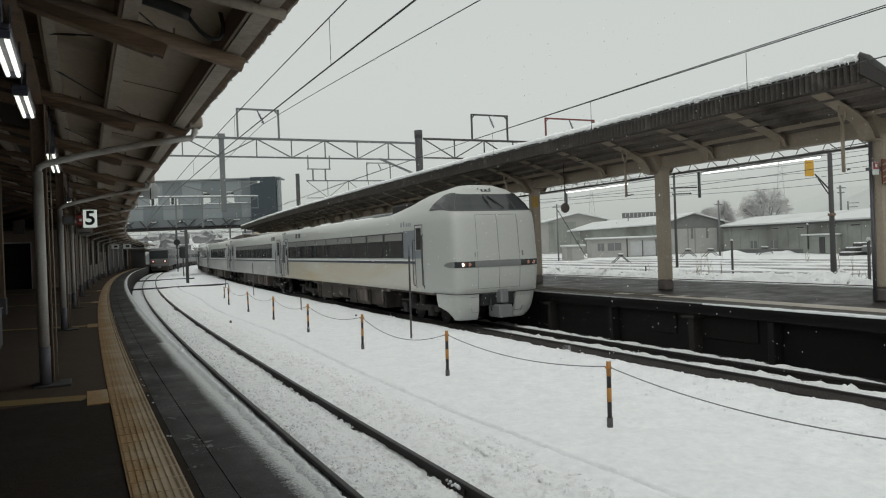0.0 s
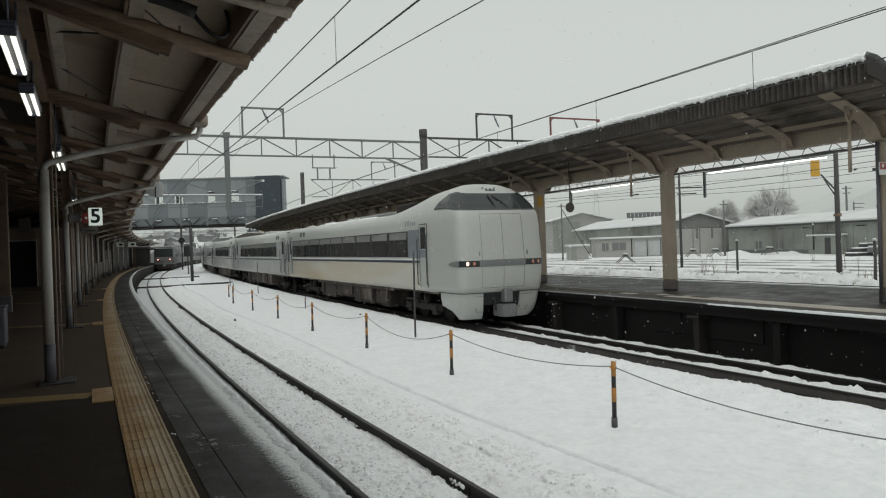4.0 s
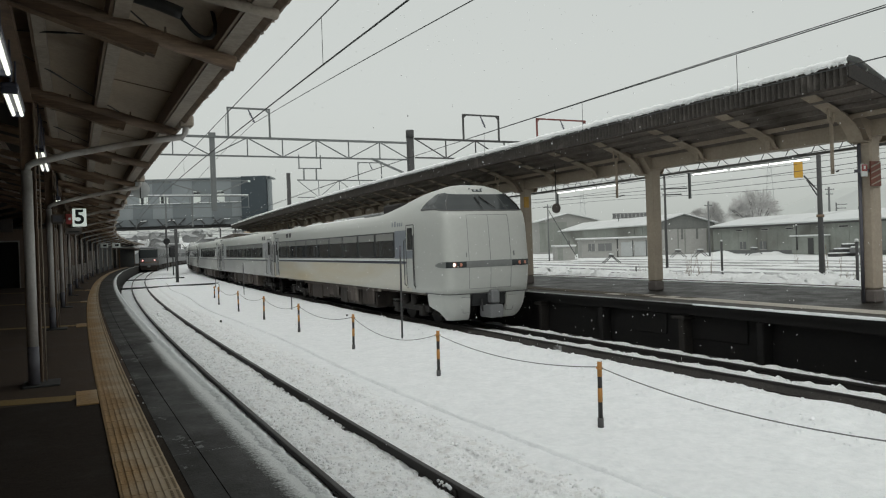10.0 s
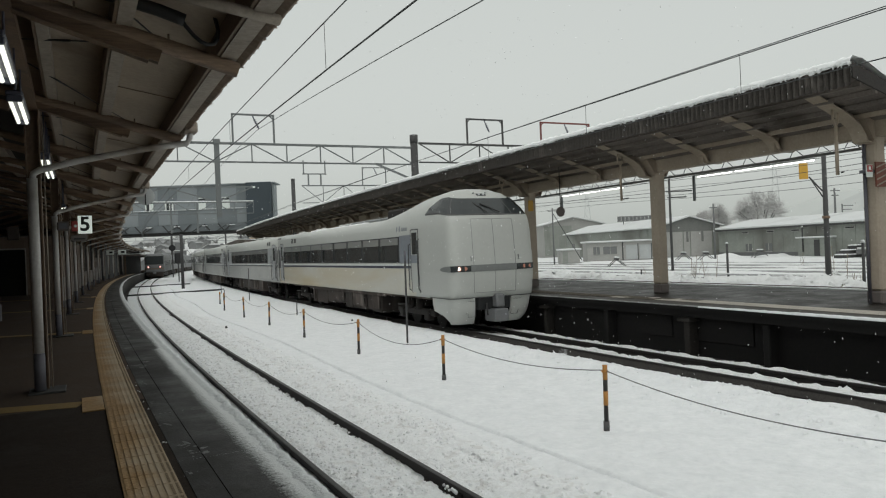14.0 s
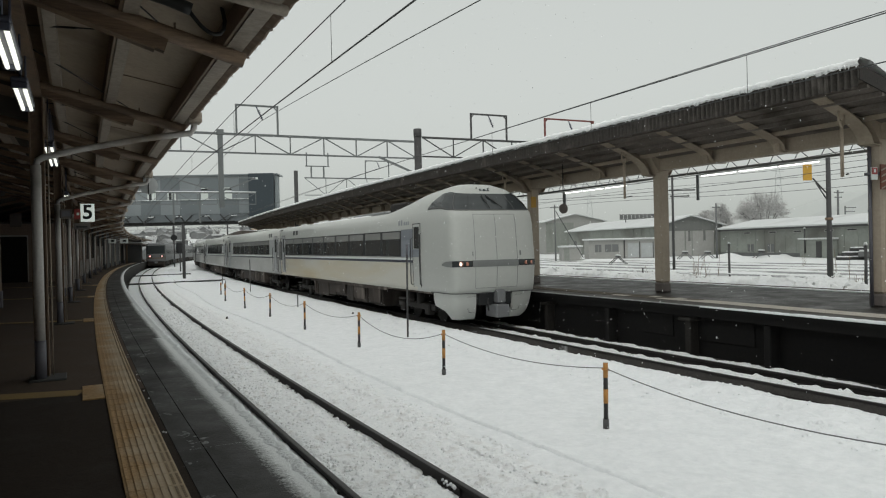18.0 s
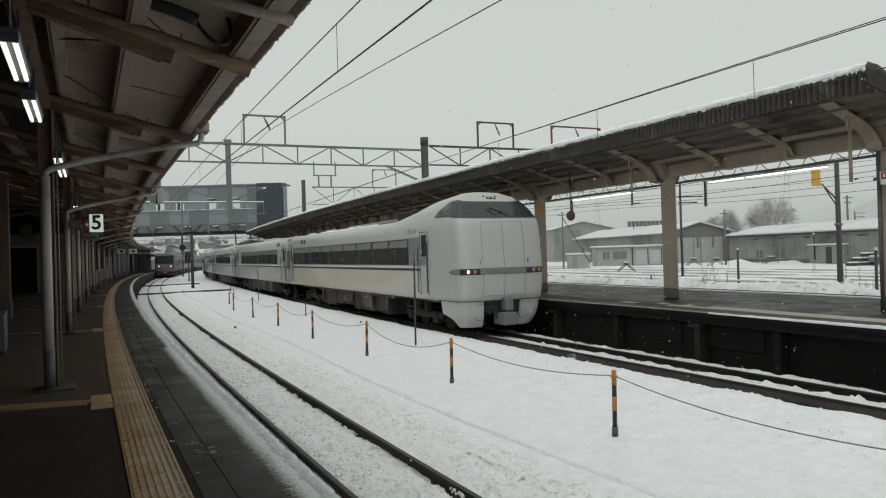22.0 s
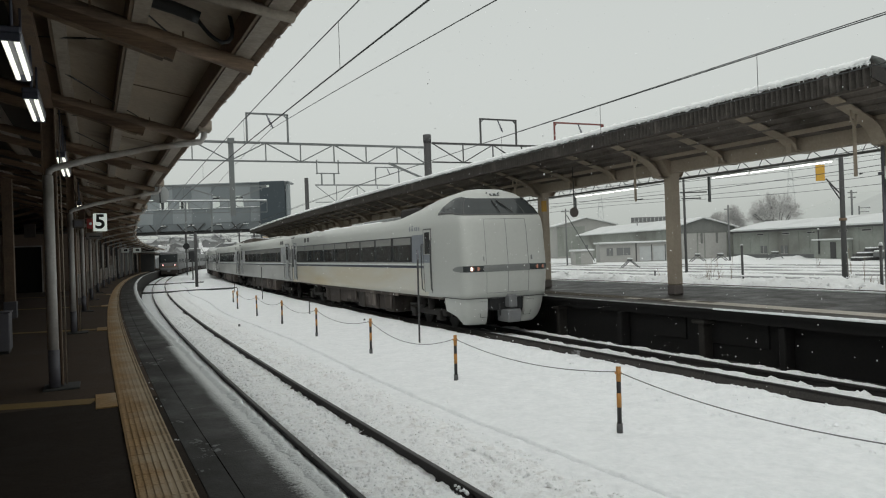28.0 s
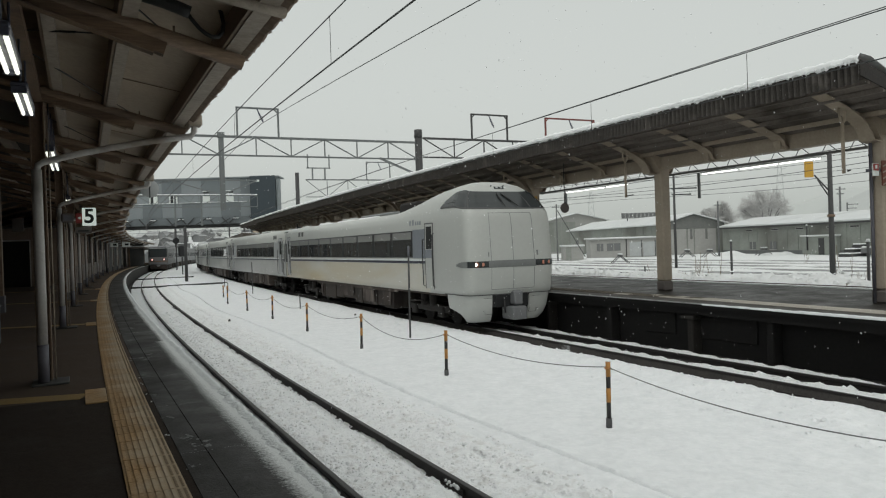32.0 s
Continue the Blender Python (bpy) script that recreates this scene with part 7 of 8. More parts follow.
an = thing("shed_annex", facing(101, 20.8, 0.0), "pale lean-to annex with a snowy flat roof", "building", "yard buildings")
part("wall", abox(0, 9.5, 0, 3.0, 0, 2.6), SHED2, an)
part("snowy_roof", abox(-0.3, 9.9, -0.4, 3.2, 2.6, 2.85, 0.08), FARROOF, an)
for x in (5.5, 7.4):
    door1 = part("door_panel", abox(x, x + 1.6, -0.05, -0.004, 0.1, 2.1), PYLON, an, "pale door panel")
    part("door_frame", abox(x + 1.62, x + 1.72, -0.07, -0.004, 0.0, 2.3), MASTCON, door1)
for x, w in ((0.9, 0.9), (2.3, 1.9)):
    wn1 = part("window", abox(x, x + w, -0.05, -0.004, 0.95, 2.0), HAZEGLASS, an, "dark window")
    part("window_frame", abox(x - 0.06, x + w + 0.06, -0.07, -0.052, 0.88, 0.95), SHED2, wn1)
    part("window_bar", abox(x + w / 2 - 0.03, x + w / 2 + 0.03, -0.07, -0.052, 0.95, 2.0), SHED2, wn1)
part("post", abox(4.95, 5.08, -0.12, -0.004, 0, 2.6), MASTCON, an)
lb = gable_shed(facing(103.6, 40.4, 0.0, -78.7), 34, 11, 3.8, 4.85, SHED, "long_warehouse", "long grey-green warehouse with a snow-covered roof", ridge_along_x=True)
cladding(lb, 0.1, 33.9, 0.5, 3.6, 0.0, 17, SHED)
part("plinth", abox(0, 34, -0.06, -0.004, 0, 0.48), HAZEPOLE, lb, "dark concrete plinth")
part("eave_board", abox(-0.4, 34.4, -0.56, -0.5, 3.48, 3.66), MASTCON, lb)
for x in (5.6, 10.9, 15.6, 20.9, 24.4):
    v = part("vent", abox(x, x + 1.5, -0.09, -0.042, 3.0, 3.28), SHED2, lb, "pale wall vent")
    part("louvre", abox(x + 0.1, x + 1.4, -0.1, -0.091, 3.06, 3.2), INK, v)
for x in (6.4, 10.6):
    v = part("low_window", abox(x, x + 1.3, -0.09, -0.042, 0.6, 1.6), HAZEGLASS, lb)
    part("window_frame", abox(x - 0.08, x + 1.38, -0.11, -0.091, 0.52, 0.6), SHED2, v)
    part("window_bar", abox(x + 0.6, x + 0.7, -0.11, -0.091, 0.6, 1.6), SHED2, v)
ln = thing("lean_to", facing(86.4, 43.2, 0.0, -78.7), "small grey lean-to hut with a snowy roof", "hut")
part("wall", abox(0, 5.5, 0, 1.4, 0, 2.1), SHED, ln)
part("snowy_roof", abox(-0.2, 5.7, -0.2, 1.5, 2.1, 2.3, 0.06), FARROOF, ln)
part("door", abox(2.8, 3.7, -0.05, -0.004, 0, 1.9), MASTCON, ln)
part("pipe", arod((1.0, -0.1, 0.5), (1.0, -0.1, 3.4), 0.08), MASTCON, ln)
part("pipe_cap", arod((1.0, -0.1, 3.4), (1.0, -0.1, 3.6), 0.14, 0.08), FARROOF, ln)
b2 = gable_shed(facing(150, 22.0, 0.0, 4), 12.6, 14, 6.7, 8.2, SHED2, "workshop", "pale grey workshop with a shallow snowy roof")
cladding(b2, 0.1, 6.0, 0.4, 6.5, 0.0, 4, SHED)
for x in (5.6, 8.0):
    part("window", abox(x, x + 1.6, -0.05, -0.004, 3.6, 4.6), HAZEGLASS, b2)
rs = thing("roof_sign", facing(124, 31.0, 6.1), "row of illegible roof-top lettering bars", "sign")
part("sign_frame", abox(0, 6.2, 0, 0.08, 0.0, 0.12), HAZEPOLE, rs)
part("sign_frame", abox(0, 6.2, 0, 0.08, 0.81, 0.9), HAZEPOLE, rs)
for k in range(9):
    part("letter_bar", abox(0.04 + 0.68 * k, 0.62 + 0.68 * k, -0.06, 0.06, 0.13, 0.8), HAZEPOLE, rs)
for x in (1.0, 5.0):
    part("sign_leg", abox(x, x + 0.12, 0, 0.1, -1.2, 0.0), MASTCON, rs)
hut = thing("yard_hut", facing(96, 16.2, 0.0), "small pale hut with a snowy roof", "hut")
part("wall", abox(0, 2.6, 0, 2.2, 0, 1.75), SHED2, hut)
part("snowy_roof", abox(-0.2, 2.8, -0.2, 2.4, 1.75, 2.0, 0.06), FARROOF, hut)
part("door", abox(0.3, 1.0, -0.05, -0.004, 0, 1.6), SHED, hut)


def line_pole(Z, right, h, label, arms=(), r=0.13, lean=0.0, mt=None):
    t = thing("utility_pole", facing(Z, right, -0.1) @ pose(0, 0, 0, 0, lean, 0), label, "pole", "yard poles")
    mt = mt or (HAZEPOLE if Z > 80 else MASTCON)
    part("pole", arod((0, 0, 0), (0, 0, h), r, r * 0.75, seg=10), mt, t)
    for z, x0, x1 in arms:
        a = part("cross_arm", beam(bmesh.new(), (x0, 0, z), (x1, 0, z), 0.08, 0.1), mt or MASTCON, t)
        for x in (x0 + 0.1, x1 - 0.1):
            part("insulator", arod((x, 0, z + 0.05), (x, 0, z + 0.25), 0.05, seg=8), WHITE, a)
    return t


van = thing("parked_truck", at(47.8, 66.3, -0.03), "small dark parked truck covered with snow in the yard", "truck")
part("body", abox(0, 2.7, 0, 1.5, 0.35, 0.85, 0.05), HAZEPOLE, van)
part("cab", abox(1.5, 2.5, 0.05, 1.45, 0.85, 1.55, 0.08), HAZEPOLE, van)
part("cab_window", abox(1.65, 2.35, 0.03, 0.046, 1.0, 1.4), HAZEGLASS, van)
part("load_snow", abox(0.05, 1.45, 0.05, 1.45, 0.855, 1.05, 0.07), FARROOF, van)
part("cab_snow", abox(1.52, 2.48, 0.08, 1.42, 1.555, 1.7, 0.05), FARROOF, van)
for x in (0.5, 2.1):
    part("wheel", arod((x, -0.03, 0.3), (x, 0.2, 0.3), 0.32, seg=16), INK, van)
part("amber_lamp", abox(2.75, 3.05, 0.3, 0.6, 1.2, 1.5, 0.03), AMBER, van, "amber warning lamp")
part("lamp_post", arod((2.9, 0.45, 0.0), (2.9, 0.45, 1.2), 0.04), HAZEPOLE, van)


line_pole(60, 19.45, 7.9, "dark catenary pole with a side arm in the yard", ((6.7, -0.3, 1.9), (6.2, -0.2, 1.4)), 0.115)
line_pole(90, 34.6, 7.0, "dark wooden pole beside the warehouse", ((6.5, -0.5, 0.5),), 0.13)
line_pole(90, 49.9, 8.3, "dark wooden pole before the long warehouse", ((8.0, -0.5, 0.7), (7.4, -0.4, 0.5)), 0.15)
line_pole(112, 63.2, 7.2, "short pole with side arms behind the warehouse", ((6.9, 0.0, 1.7), (6.3, 0.0, 1.5)), 0.14)
big = line_pole(40.0, 21.65, 7.1, "thick dark signal pole carrying an amber board", (), 0.155)
part("board_arm", arod((-0.13, 0, 5.01), (-0.86, 0, 5.83), 0.045), MASTCON, big)
part("board_arm", arod((-0.13, 0, 4.69), (-0.7, 0, 5.58), 0.038), MASTCON, big)
part("amber_board", abox(-1.4, -0.92, -0.05, 0.05, 5.72, 6.6, 0.02), AMBER, big, "amber yellow board")
part("pole_band", arod((0, 0, 3.48), (0, 0, 3.63), 0.205, seg=12), BROWNSTEEL, big)
for Z, x, h in ((48, 19.25, 2.25), (46, 12.9, 0.85), (22, 13.0, 2.3), (58, 7.8, 1.5), (70, 8.0, 2.5)):
    t = thing("yard_stake", facing(Z, x, -0.1), "dark short stake in the snowy yard", "stake", "yard stakes")
    part("stake", arod((0, 0, 0), (0, 0, h), 0.045 if Z < 30 else 0.08 if h > 2 else 0.05, seg=8), MASTCON, t)
    if h > 2:
        part("cap_snow", arod((0, 0, h), (0, 0, h + 0.1), 0.07 if Z < 30 else 0.12, 0.04), FARROOF, t)
part("stay", arod((0.1, 0, 6.7), (3.6, 0, 0.5), 0.05), MASTCON, line_pole(94, 15.05, 7.5, "dark pole held by a slanting stay beside the workshop", ((7.1, -0.6, 0.5),), 0.11))


def lattice_tower(Z, right, h, w):
    t = thing("pylon", facing(Z, right, 0.0), "pale lattice pylon far behind the yard", "pylon", "pylons")
    for sx in (-1, 1):
        part("leg", beam(bmesh.new(), (sx * w, 0, 0), (sx * w * 0.2, 0, h), 0.1, 0.1), PYLON, t)
    for k in range(9):
        z0, z1 = h * k / 9, h * (k + 1) / 9
        w0, w1 = w * (1 - 0.8 * k / 9), w * (1 - 0.8 * (k + 1) / 9)
        part("brace", beam(bmesh.new(), (-w0, 0, z0), (w1, 0, z1), 0.05, 0.05), PYLON, t)
        part("brace", beam(bmesh.new(), (w0, 0, z0), (-w1, 0, z1), 0.05, 0.05), PYLON, t)
    for z in (0.8, 0.9):
        part("cross_arm", beam(bmesh.new(), (-w * 0.9, 0, h * z), (w * 0.9, 0, h * z), 0.08, 0.08), PYLON, t)


lattice_tower(230, 108.5, 26, 2.2)
lattice_tower(230, 48.0, 18, 1.8)


def buffer_stop(m):
    t = thing("buffer_stop", m, "dark triangular buffer stop dusted with snow", "buffer stop", "buffer stops")
    for y in (-0.5, 0.5):
        bm = bmesh.new()
        beam(bm, (-0.9, y, 0), (0.0, y, 0.8), 0.06, 0.09)
        beam(bm, (0.9, y, 0), (0.0, y, 0.8), 0.06, 0.09)
        part("leg_frame", bm, HAZEPOLE, t)
    part("buffer_beam", abox(-0.12, 0.12, -0.8, 0.8, 0.7, 0.88, 0.02), MASTCON, t)
    part("snow_cap", abox(-0.14, 0.14, -0.8, 0.8, 0.88, 1.02, 0.05), FARROOF, t)
    return t


bs = buffer_stop(Matrix.Translation((49.2, 59.8, 0.0)) @ pose(0, 0, 0, 0, 0, -30))
for x, y in ((66.3, 66.8), (66.0, 62.9), (72.0, 60.0)):
    copy_thing(bs, Matrix.Translation((x, y, 0.0)) @ pose(0, 0, 0, 0, 0, -30))


# snow heaps and weeds in the yard
def snow_heap(Z, right, r, h, seed):
    bm = bmesh.new()
    prev = None
    for i in range(9):
        f = i / 8
        ring = []
        for k in range(18):
            a = 2 * math.pi * k / 18
            rr = r * f * (1 + 0.3 * wave(math.cos(a), math.sin(a), 1.3, seed))
            z = h * (1 - f * f) ** 1.2 * (1 + 0.5 * wave(rr * math.cos(a), rr * math.sin(a), 0.9, seed)) - 0.1 * f
            ring.append(bm.verts.new((rr * math.cos(a) * 1.6, rr * math.sin(a), z)))
        if prev:
            for k in range(18):
                fc1 = bm.faces.new((prev[k], prev[(k + 1) % 18], ring[(k + 1) % 18], ring[k]))
                fc1.smooth = True
        prev = ring
    bmesh.ops.remove_doubles(bm, verts=bm.verts, dist=0.001)
    ob = finish("snow_mound", bm, YARDSNOW, None, "", True)
    ob.matrix_world = facing(Z, right, 0.0)
    tagged(ob, "heap of cleared snow in the yard", "snow heap", "snow heaps")


for k, (Z, x, r, h) in enumerate(((92, 36.5, 2.2, 1.3), (90, 44.5, 2.2, 1.2), (88, 41.0, 1.8, 0.8), (95, 52.0, 2.0, 0.9), (90, 20.0, 2.5, 0.8), (85, 57.0, 3.0, 0.9), (80, 31.0, 2.0, 0.6))):
    snow_heap(Z, x, r, h * 0.42, k * 3.1)


def sleeper_stack():
    t = thing("sleeper_stack", at(50.6, 67.0, -0.05) @ Matrix.Scale(0.6, 4), "stack of dark sleepers with snow lying on its layers", "stack")
    for k, (x0, x1, y0, y1) in enumerate(((-3.0, 2.4, -1.0, 1.0), (-1.7, 2.0, -0.9, 0.9), (0.2, 1.9, -0.8, 0.8))):
        z = 0.75 * k
        n = 6
        for i in range(n):
            y = y0 + (y1 - y0) * i / n
            part("sleeper", abox(x0, x1, y, y + (y1 - y0) / n - 0.04, z, z + 0.55, 0.02), MASTCON, t)
        part("layer_snow", abox(x0 + 0.1, x1 - 0.1, y0 + 0.05, y1 - 0.1, z + 0.551, z + 0.75, 0.06), ROOFSNOW, t, "snow lying on the sleepers")


sleeper_stack()


def weed_clump(m, seed, h, n=16):
    rn = random.Random(seed)
    bm = bmesh.new()
    for _ in range(n):
        x, y = rn.uniform(-0.35, 0.35), rn.uniform(-0.2, 0.2)
        tip = Vector((x + rn.uniform(-0.3, 0.3), y + rn.uniform(-0.2, 0.2), h * rn.uniform(0.5, 1.1)))
        mid1 = Vector((x, y, 0)).lerp(tip, 0.6) + Vector((rn.uniform(-0.08, 0.08), 0, 0))
        polytube(bm, [(x, y, -0.1), mid1, tip], 0.008, 4)
        polytube(bm, [mid1, mid1 + Vector((rn.uniform(-0.2, 0.2), 0, h * 0.25))], 0.006, 4)
    ob = finish("dry_weeds", bm, WEED)
    ob.matrix_world = m
    return tagged(ob, "dry brown weeds sticking out of the snow", "weeds", "dry weeds", "stuff")


rnd = random.Random(11)
for k in range(12):
    weed_clump(at(rnd.uniform(8, 40), rnd.uniform(17.0, 21.5), 0.75), k, rnd.uniform(0.2, 0.4), 8)
for Z, x, h in ((30, 10.6, 1.9), (31, 11.4, 1.7), (33, 9.6, 1.4), (26, 14.6, 2.0), (24, 14.0, 1.5), (36, 13.0, 1.5), (60, 30, 1.0), (70, 22, 1.0), (86, 47, 1.3), (86, 46, 1.1)):
    weed_clump(facing(Z, x, -0.05), int(Z * 10 + x), h, 4)
# rough snow bank behind the island platform
def bank_z(s, d):
    f = (d - 15.75) / 8.0
    return -0.3 + 1.5 * min(1.0, (f + 0.06) / 0.22) * (1 - smoothstep(0.4, 1.0, f)) * (0.84 + 0.12 * wave(s, d, 0.5, 3.0) + 0.12 * wave(s, d, 1.3, 8.0) + 0.13 * wave(s, d, 3.0, 2.0) + 0.12 * wave(s, d, 6.5, 4.0))


bm = bmesh.new()
prev = None
for s in steps(-5, 60, 560):
    row = [bm.verts.new(P(s, d, bank_z(s, d))) for d in steps(15.75, 23.75, 44)]
    if prev:
        for k in range(44):
            fc1 = bm.faces.new((prev[k], row[k], row[k + 1], prev[k + 1]))
            fc1.smooth = True
    prev = row
tagged(finish("snow_bank", bm, YARDSNOW, None, "", True), "rough snow bank behind the island platform", "snow bank", "", "stuff")


# ---- bare frosted trees ----
def bare_tree(m, h, seed, wide):
    """Limbs fan from a short trunk into a rounded crown; branches and twigs follow the crown outward."""
    rn = random.Random(seed)
    t = thing("bare_tree", m, "bare rounded tree with frosted twigs", "tree", "bare trees")
    trunk, twigs = bmesh.new(), bmesh.new()
    mid = Vector((0, 0, h * 0.56))
    rod(trunk, (0, 0, -0.1), (0, 0, h * 0.22), h * 0.028, h * 0.022, seg=8)

    def inside(k):
        a, u = rn.uniform(0, 2 * math.pi), rn.uniform(-0.55, 1.0)
        c = math.sqrt(max(0.0, 1 - u * u))
        lump = 1 + 0.22 * wave(math.cos(a) * 2, u * 2, 1.0, seed)
        return mid + Vector((math.cos(a) * c * wide, math.sin(a) * c * wide, u * h * 0.44)) * (k * lump)

    def held(p):
        """Draws a point back into the rounded crown."""
        v = p - mid
        k = math.sqrt((v.x / wide) ** 2 + (v.y / wide) ** 2 + (v.z / (h * 0.44)) ** 2)
        lim = 0.97 + 0.1 * wave(v.x, v.z, 0.5, seed)
        return mid + v * (lim / k) if k > lim else p

    for _ in range(17):
        p0 = Vector((0, 0, h * rn.uniform(0.14, 0.26)))
        p1 = inside(rn.uniform(0.4, 0.6))
        bend = p0.lerp(p1, 0.5) + Vector((0, 0, 0.03 * h))
        polytube(trunk, [p0, bend, p1], h * 0.0075, 5)
        for _ in range(8):
            q0 = bend.lerp(p1, rn.uniform(0.2, 1.0))
            out = inside(rn.uniform(0.72, 0.9))
            q1 = q0.lerp(out, 0.2 + 0.55 * rn.random())
            rod(twigs, q0, q1, 0.05, 0.032, seg=4, caps=False)
            for _ in range(9):
                r0 = q0.lerp(q1, rn.uniform(0.35, 1.0))
                v = (r0 - mid).normalized() + Vector((rn.uniform(-0.8, 0.8), rn.uniform(-0.8, 0.8), rn.uniform(-0.5, 0.8)))
                r1 = held(r0 + v.normalized() * h * rn.uniform(0.05, 0.13))
                rod(twigs, r0, r1, 0.03, 0.018, seg=3, caps=False)
                for _ in range(4):
                    w = v + Vector((rn.uniform(-1, 1), rn.uniform(-1, 1), rn.uniform(-0.7, 0.9)))
                    e0 = r0.lerp(r1, rn.uniform(0.4, 0.9))
                    rod(twigs, e0, held(e0 + w.normalized() * h * rn.uniform(0.03, 0.08)), 0.02, 0.012, seg=3, caps=False)
    part("trunk", trunk, BARK, t)
    part("crown", twigs, TWIG, t, "frosted fine branches")
    return t


bare_tree(facing(138, 62.0, 0.0), 12.6, 3, 7.3)
bare_tree(facing(150, 58.6, 0.0), 10.8, 7, 3.6)
bare_tree(facing(158, 58.2, 0.0), 10.0, 9, 3.2)


# ---- far hills and houses under the footbridge ----
def hill(name, dist, az0, az1, h, seed, material):
    bm = bmesh.new()
    prev = None
    for f in steps(0, 1, 60):
        a = radians(az0 + (az1 - az0) * f)
        z = h * (0.02 + 0.98 * smoothstep(0.0, 0.2, f)) * (1 + 0.35 * wave(f * 7, 0, 1.0, seed) + 0.12 * wave(f * 30, 0, 1.0, seed))
        base = Vector((math.sin(a) * dist, math.cos(a) * dist, -3))
        row = [bm.verts.new(base), bm.verts.new(base * 1.15 + Vector((0, 0, z * 0.6))), bm.verts.new(base * 1.35 + Vector((0, 0, z)))]
        if prev:
            for k in range(2):
                bm.faces.new((prev[k], row[k], row[k + 1], prev[k + 1]))
        prev = row
    structure(finish(name, bm, material, None, "", True), "pale winter hills fading in the snowfall", "backdrop")


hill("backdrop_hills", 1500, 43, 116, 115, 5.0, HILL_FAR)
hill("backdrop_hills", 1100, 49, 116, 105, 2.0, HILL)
dc = thing("distant_canopy", at(108, -2.2, PZ), "dark platform canopy continuing beyond the footbridge", "canopy")
part("roof", abox(-5, 0.9, 0, 42, 2.55, 2.75, 0.03), CORRUGATED, dc)
part("roof_snow", abox(-5, 0.85, 0.02, 42, 2.75, 2.88, 0.03), FARROOF, dc)
for k in range(6):
    part("post", abox(-1.3, -1.1, 1 + 7 * k, 1.2 + 7 * k, 0, 2.55), BROWNSTEEL, dc)
# a snowy slope with houses beyond the bend
bm = bmesh.new()
prev = None
for Z in steps(215, 460, 14):
    row = [bm.verts.new(seen(Z, x * Z, -0.6 + 12.5 * smoothstep(225, 430, Z) + 0.8 * wave(Z, x * Z, 0.05, 3.0))) for x in steps(-0.62, -0.12, 30)]
    if prev:
        for k in range(30):
            f = bm.faces.new((prev[k], prev[k + 1], row[k + 1], row[k]))
            f.smooth = True
    prev = row
structure(finish("backdrop_slope", bm, YARDSNOW, None, "", True), "snowy slope with houses beyond the bend", "backdrop")
rnd = random.Random(21)
for k in range(44):
    Z = 232 + 4.2 * k + rnd.uniform(-4, 4)
    x = rnd.uniform(-0.47, -0.27)
    up = 12.5 * smoothstep(225, 430, Z) - 0.8
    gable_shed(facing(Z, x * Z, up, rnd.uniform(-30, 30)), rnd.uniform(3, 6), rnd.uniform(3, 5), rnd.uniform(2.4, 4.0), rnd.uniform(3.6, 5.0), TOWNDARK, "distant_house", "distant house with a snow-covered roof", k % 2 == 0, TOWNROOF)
for k in range(60):
    Z = 236 + 3.2 * k
    up = 12.5 * smoothstep(225, 430, Z) - 0.8
    t = thing("distant_bush", facing(Z, rnd.uniform(-0.47, -0.27) * Z, up), "distant bare bush on the snowy slope", "bush", "distant bushes")
    bm = bmesh.new()
    for _ in range(40):
        a, l = rnd.uniform(0, 6.28), rnd.uniform(1.8, 4.4)
        rod(bm, (0, 0, 0), (math.cos(a) * l * 0.6, math.sin(a) * l * 0.6, l * rnd.uniform(0.4, 1.0)), 0.12, 0.06, seg=3, caps=False)
    tagged(part("crown", bm, BARK, t), kind="stuff")


# ---- falling snow ----
def snowfall(seed, n, fall):
    rn = random.Random(seed)
    verts, faces = [], []
    for _ in range(n):
        s, d, z = rn.uniform(5.0, 30), rn.uniform(0.5, 9.2), rn.uniform(0.0, 9 + fall)
        r = rn.choice((0.003, 0.004, 0.005, 0.006, 0.007, 0.009))
        c = P(s, d, z)
        b = len(verts)
        for v in ((r, 0, 0), (-r, 0, 0), (0, r, 0), (0, -r, 0), (0, 0, r * 1.5), (0, 0, -r * 1.5)):
            verts.append((c.x + v[0], c.y + v[1], c.z + v[2]))
        for q in ((0, 2, 4), (2, 1, 4), (1, 3, 4), (3, 0, 4), (2, 0, 5), (1, 2, 5), (3, 1, 5), (0, 3, 5)):
            faces.append([b + i for i in q])
    me = bpy.data.meshes.new("falling_snow")
    me.from_pydata(verts, [], faces)
    me.materials.append(FLAKE)
    ob = new("falling_snow", me)
    return tagged(ob, "small white snowflakes falling over the tracks", "snowflakes", "", "stuff")


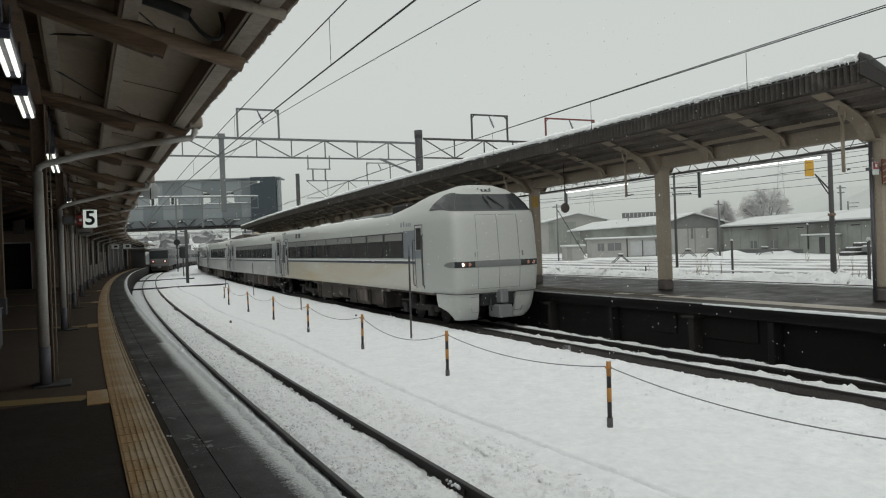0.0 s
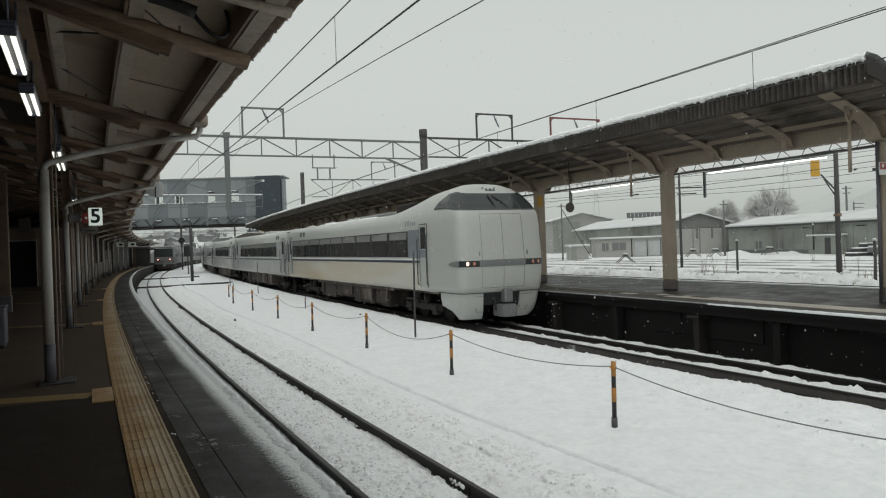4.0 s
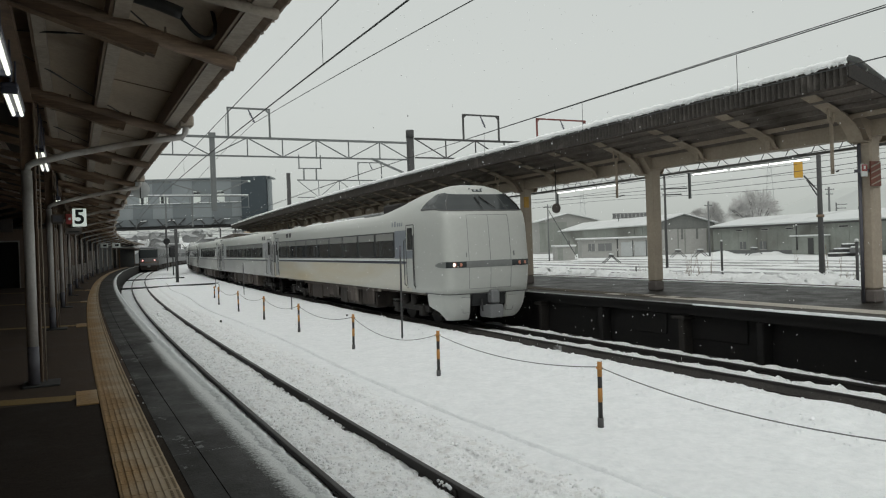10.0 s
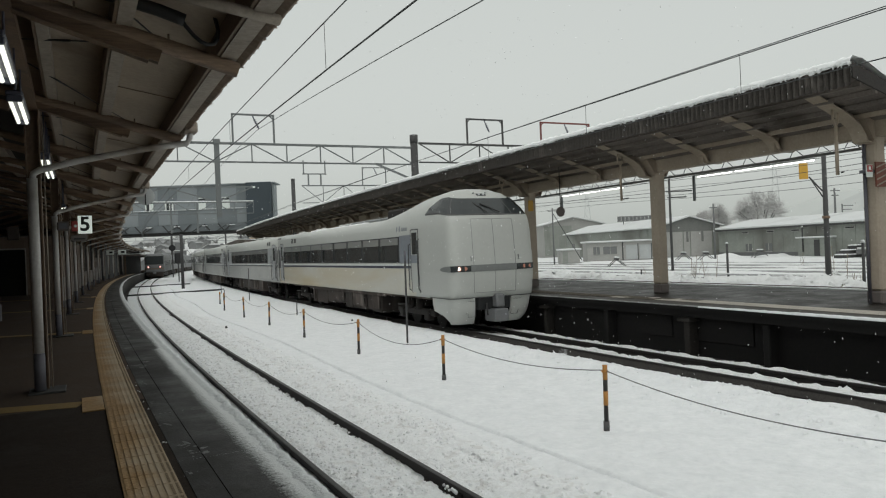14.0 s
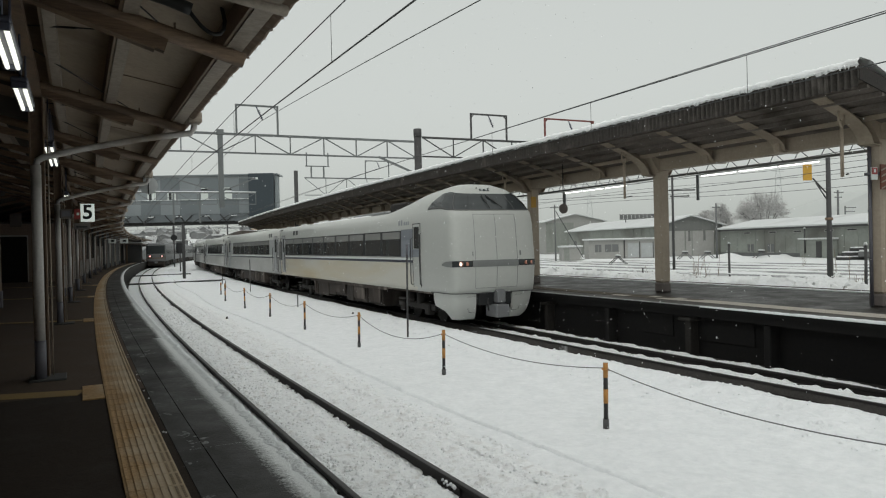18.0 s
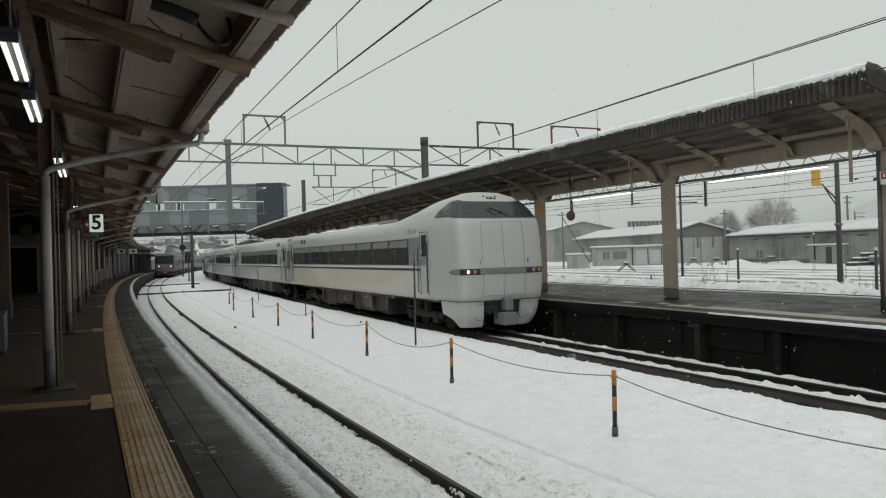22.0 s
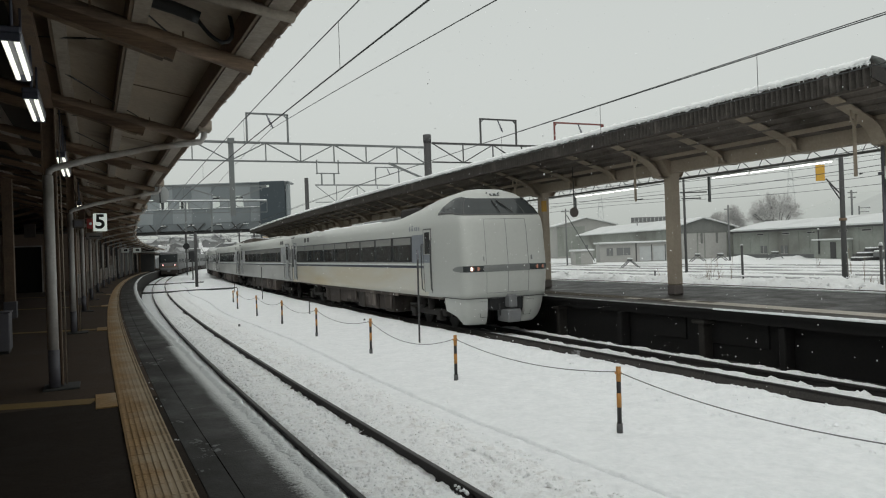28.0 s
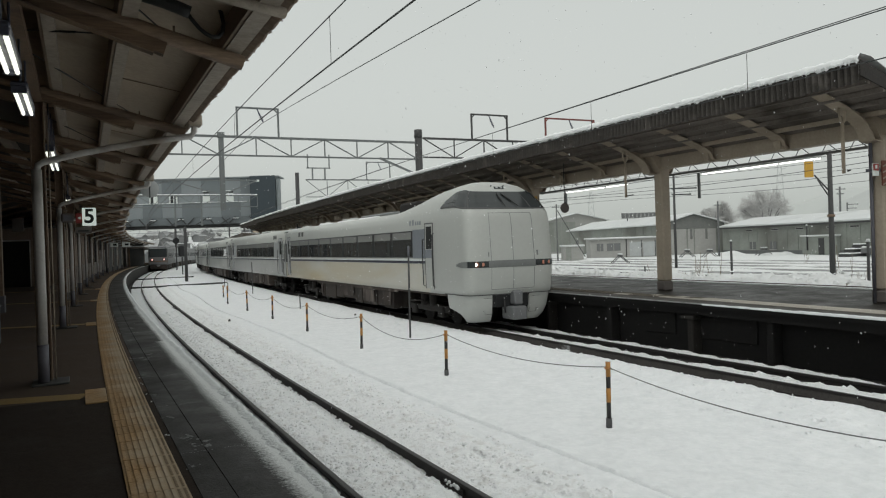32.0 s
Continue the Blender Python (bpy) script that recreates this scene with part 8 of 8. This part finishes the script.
def clods(n, s0, s1, d0, d1, size, seed, label, floor=None):
    rn = random.Random(seed)
    verts, faces = [], []
    for _ in range(n):
        f = rn.random() ** 1.6
        s, d = s0 + (s1 - s0) * f, rn.uniform(d0, d1)
        if wave(s, d, 2.3, seed) < rn.uniform(-0.5, 0.25):
            continue
        r = (0.3 + 0.7 * rn.random() ** 2.2) * size
        c = P(s, d, ground_z(s, d) if floor is None else floor if floor > 0 else max(ground_z(s, d), bank_z(s, d)))
        b = len(verts)
        for q0, z0 in ((1.0, -0.01), (0.62, 0.38)):
            for k in range(6):
                a = k * math.pi / 3 + rn.uniform(-0.35, 0.35)
                q = r * q0 * rn.uniform(0.7, 1.25)
                verts.append((c.x + q * math.cos(a), c.y + q * math.sin(a), c.z + (z0 if z0 < 0 else r * z0 * rn.uniform(0.6, 1.3))))
        verts.append((c.x, c.y, c.z + r * rn.uniform(0.5, 0.7)))
        for k in range(6):
            j = (k + 1) % 6
            faces.append((b + k, b + j, b + 6 + j, b + 6 + k))
            faces.append((b + 6 + k, b + 6 + j, b + 12))
    me = bpy.data.meshes.new("snow_clods")
    me.from_pydata(verts, [], faces)
    me.materials.append(TRACKSNOW if d0 < 2 else SNOW if d0 < 16 else YARDSNOW)
    me.polygons.foreach_set("use_smooth", [True] * len(faces))
    tagged(new("snow_clods", me), label, "snow clods", "", "stuff")


clods(5200, 3.5, 34, -0.47, 0.47, 0.052, 31, "small clods of broken snow between the rails")
clods(5200, 3.5, 34, 0.62, 1.75, 0.048, 32, "small clods of broken snow beside the rail")
clods(900, 3.5, 30, 0.41, 0.49, 0.024, 51, "crumbs of snow along the inside of the rail")
clods(700, 3.5, 30, 0.58, 0.65, 0.022, 52, "crumbs of snow along the outside of the rail")
clods(500, 3.5, 30, -0.49, -0.42, 0.022, 53, "crumbs of snow along the inside of the platform-side rail")
clods(1500, 4.0, 34, 5.2, 7.2, 0.055, 33, "lumps of thrown snow along the train's track")
clods(220, 4.0, 18.2, 7.65, 8.36, 0.06, 34, "lumps of snow between the rails of the train's track")
clods(1500, 6.0, 90, 22.0, 48.0, 0.16, 36, "rough lumps of snow over the yard")
clods(4200, 6.0, 60, 16.0, 24.5, 0.13, 37, "rough lumps of snow behind the island platform", -1.0)
clods(700, 4.0, 30, 8.68, 9.3, 0.05, 38, "lumps of snow beside the island platform")
clods(40, 2.0, 24, -2.345, -2.315, 0.016, 41, "small crumbs of trodden snow beside the tactile tiles", PZ + 0.004)
FLAKES = [(snowfall(1, 8000, 42), 42.0, 1.6), (snowfall(2, 7000, 34), 34.0, -1.0)]


def motions():
    starts = [(0.0, 0.0), (10.0, 0.0), (20.0, 0.0), (29.0, 0.0), (29.9, 0.0), (30.2, 0.02), (30.5, 0.08), (31.0, 0.24), (31.5, 0.49), (32.0, 0.84)]
    for car, s0, length in CARS:
        walk(car, [(t, chord(s0 - run, length)) for t, run in starts])
    for ob, foot, out, swing in WIPERS:
        turns = [(0.0, 0.0)]
        for begin in (4.45, 12.45, 20.5, 28.55):
            turns += [(begin + dt, k) for dt, k in ((0.0, 0.0), (0.4, 0.55), (0.7, 0.95), (1.0, 1.0), (1.3, 0.9), (1.6, 0.5), (2.0, 0.0))]
        turns += [(32.0, 0.0)]
        walk(ob, [(tm, Matrix.Translation(foot) @ Matrix.Rotation(radians(swing * k), 4, out)) for tm, k in turns])
    for ob, fall, drift in FLAKES:
        walk(ob, [(t, Matrix.Translation((drift * math.sin(t * 0.4), drift * 0.5 * math.cos(t * 0.3), -fall * t / 32.0))) for t in steps(0.0, 32.0, 16)])


motions()
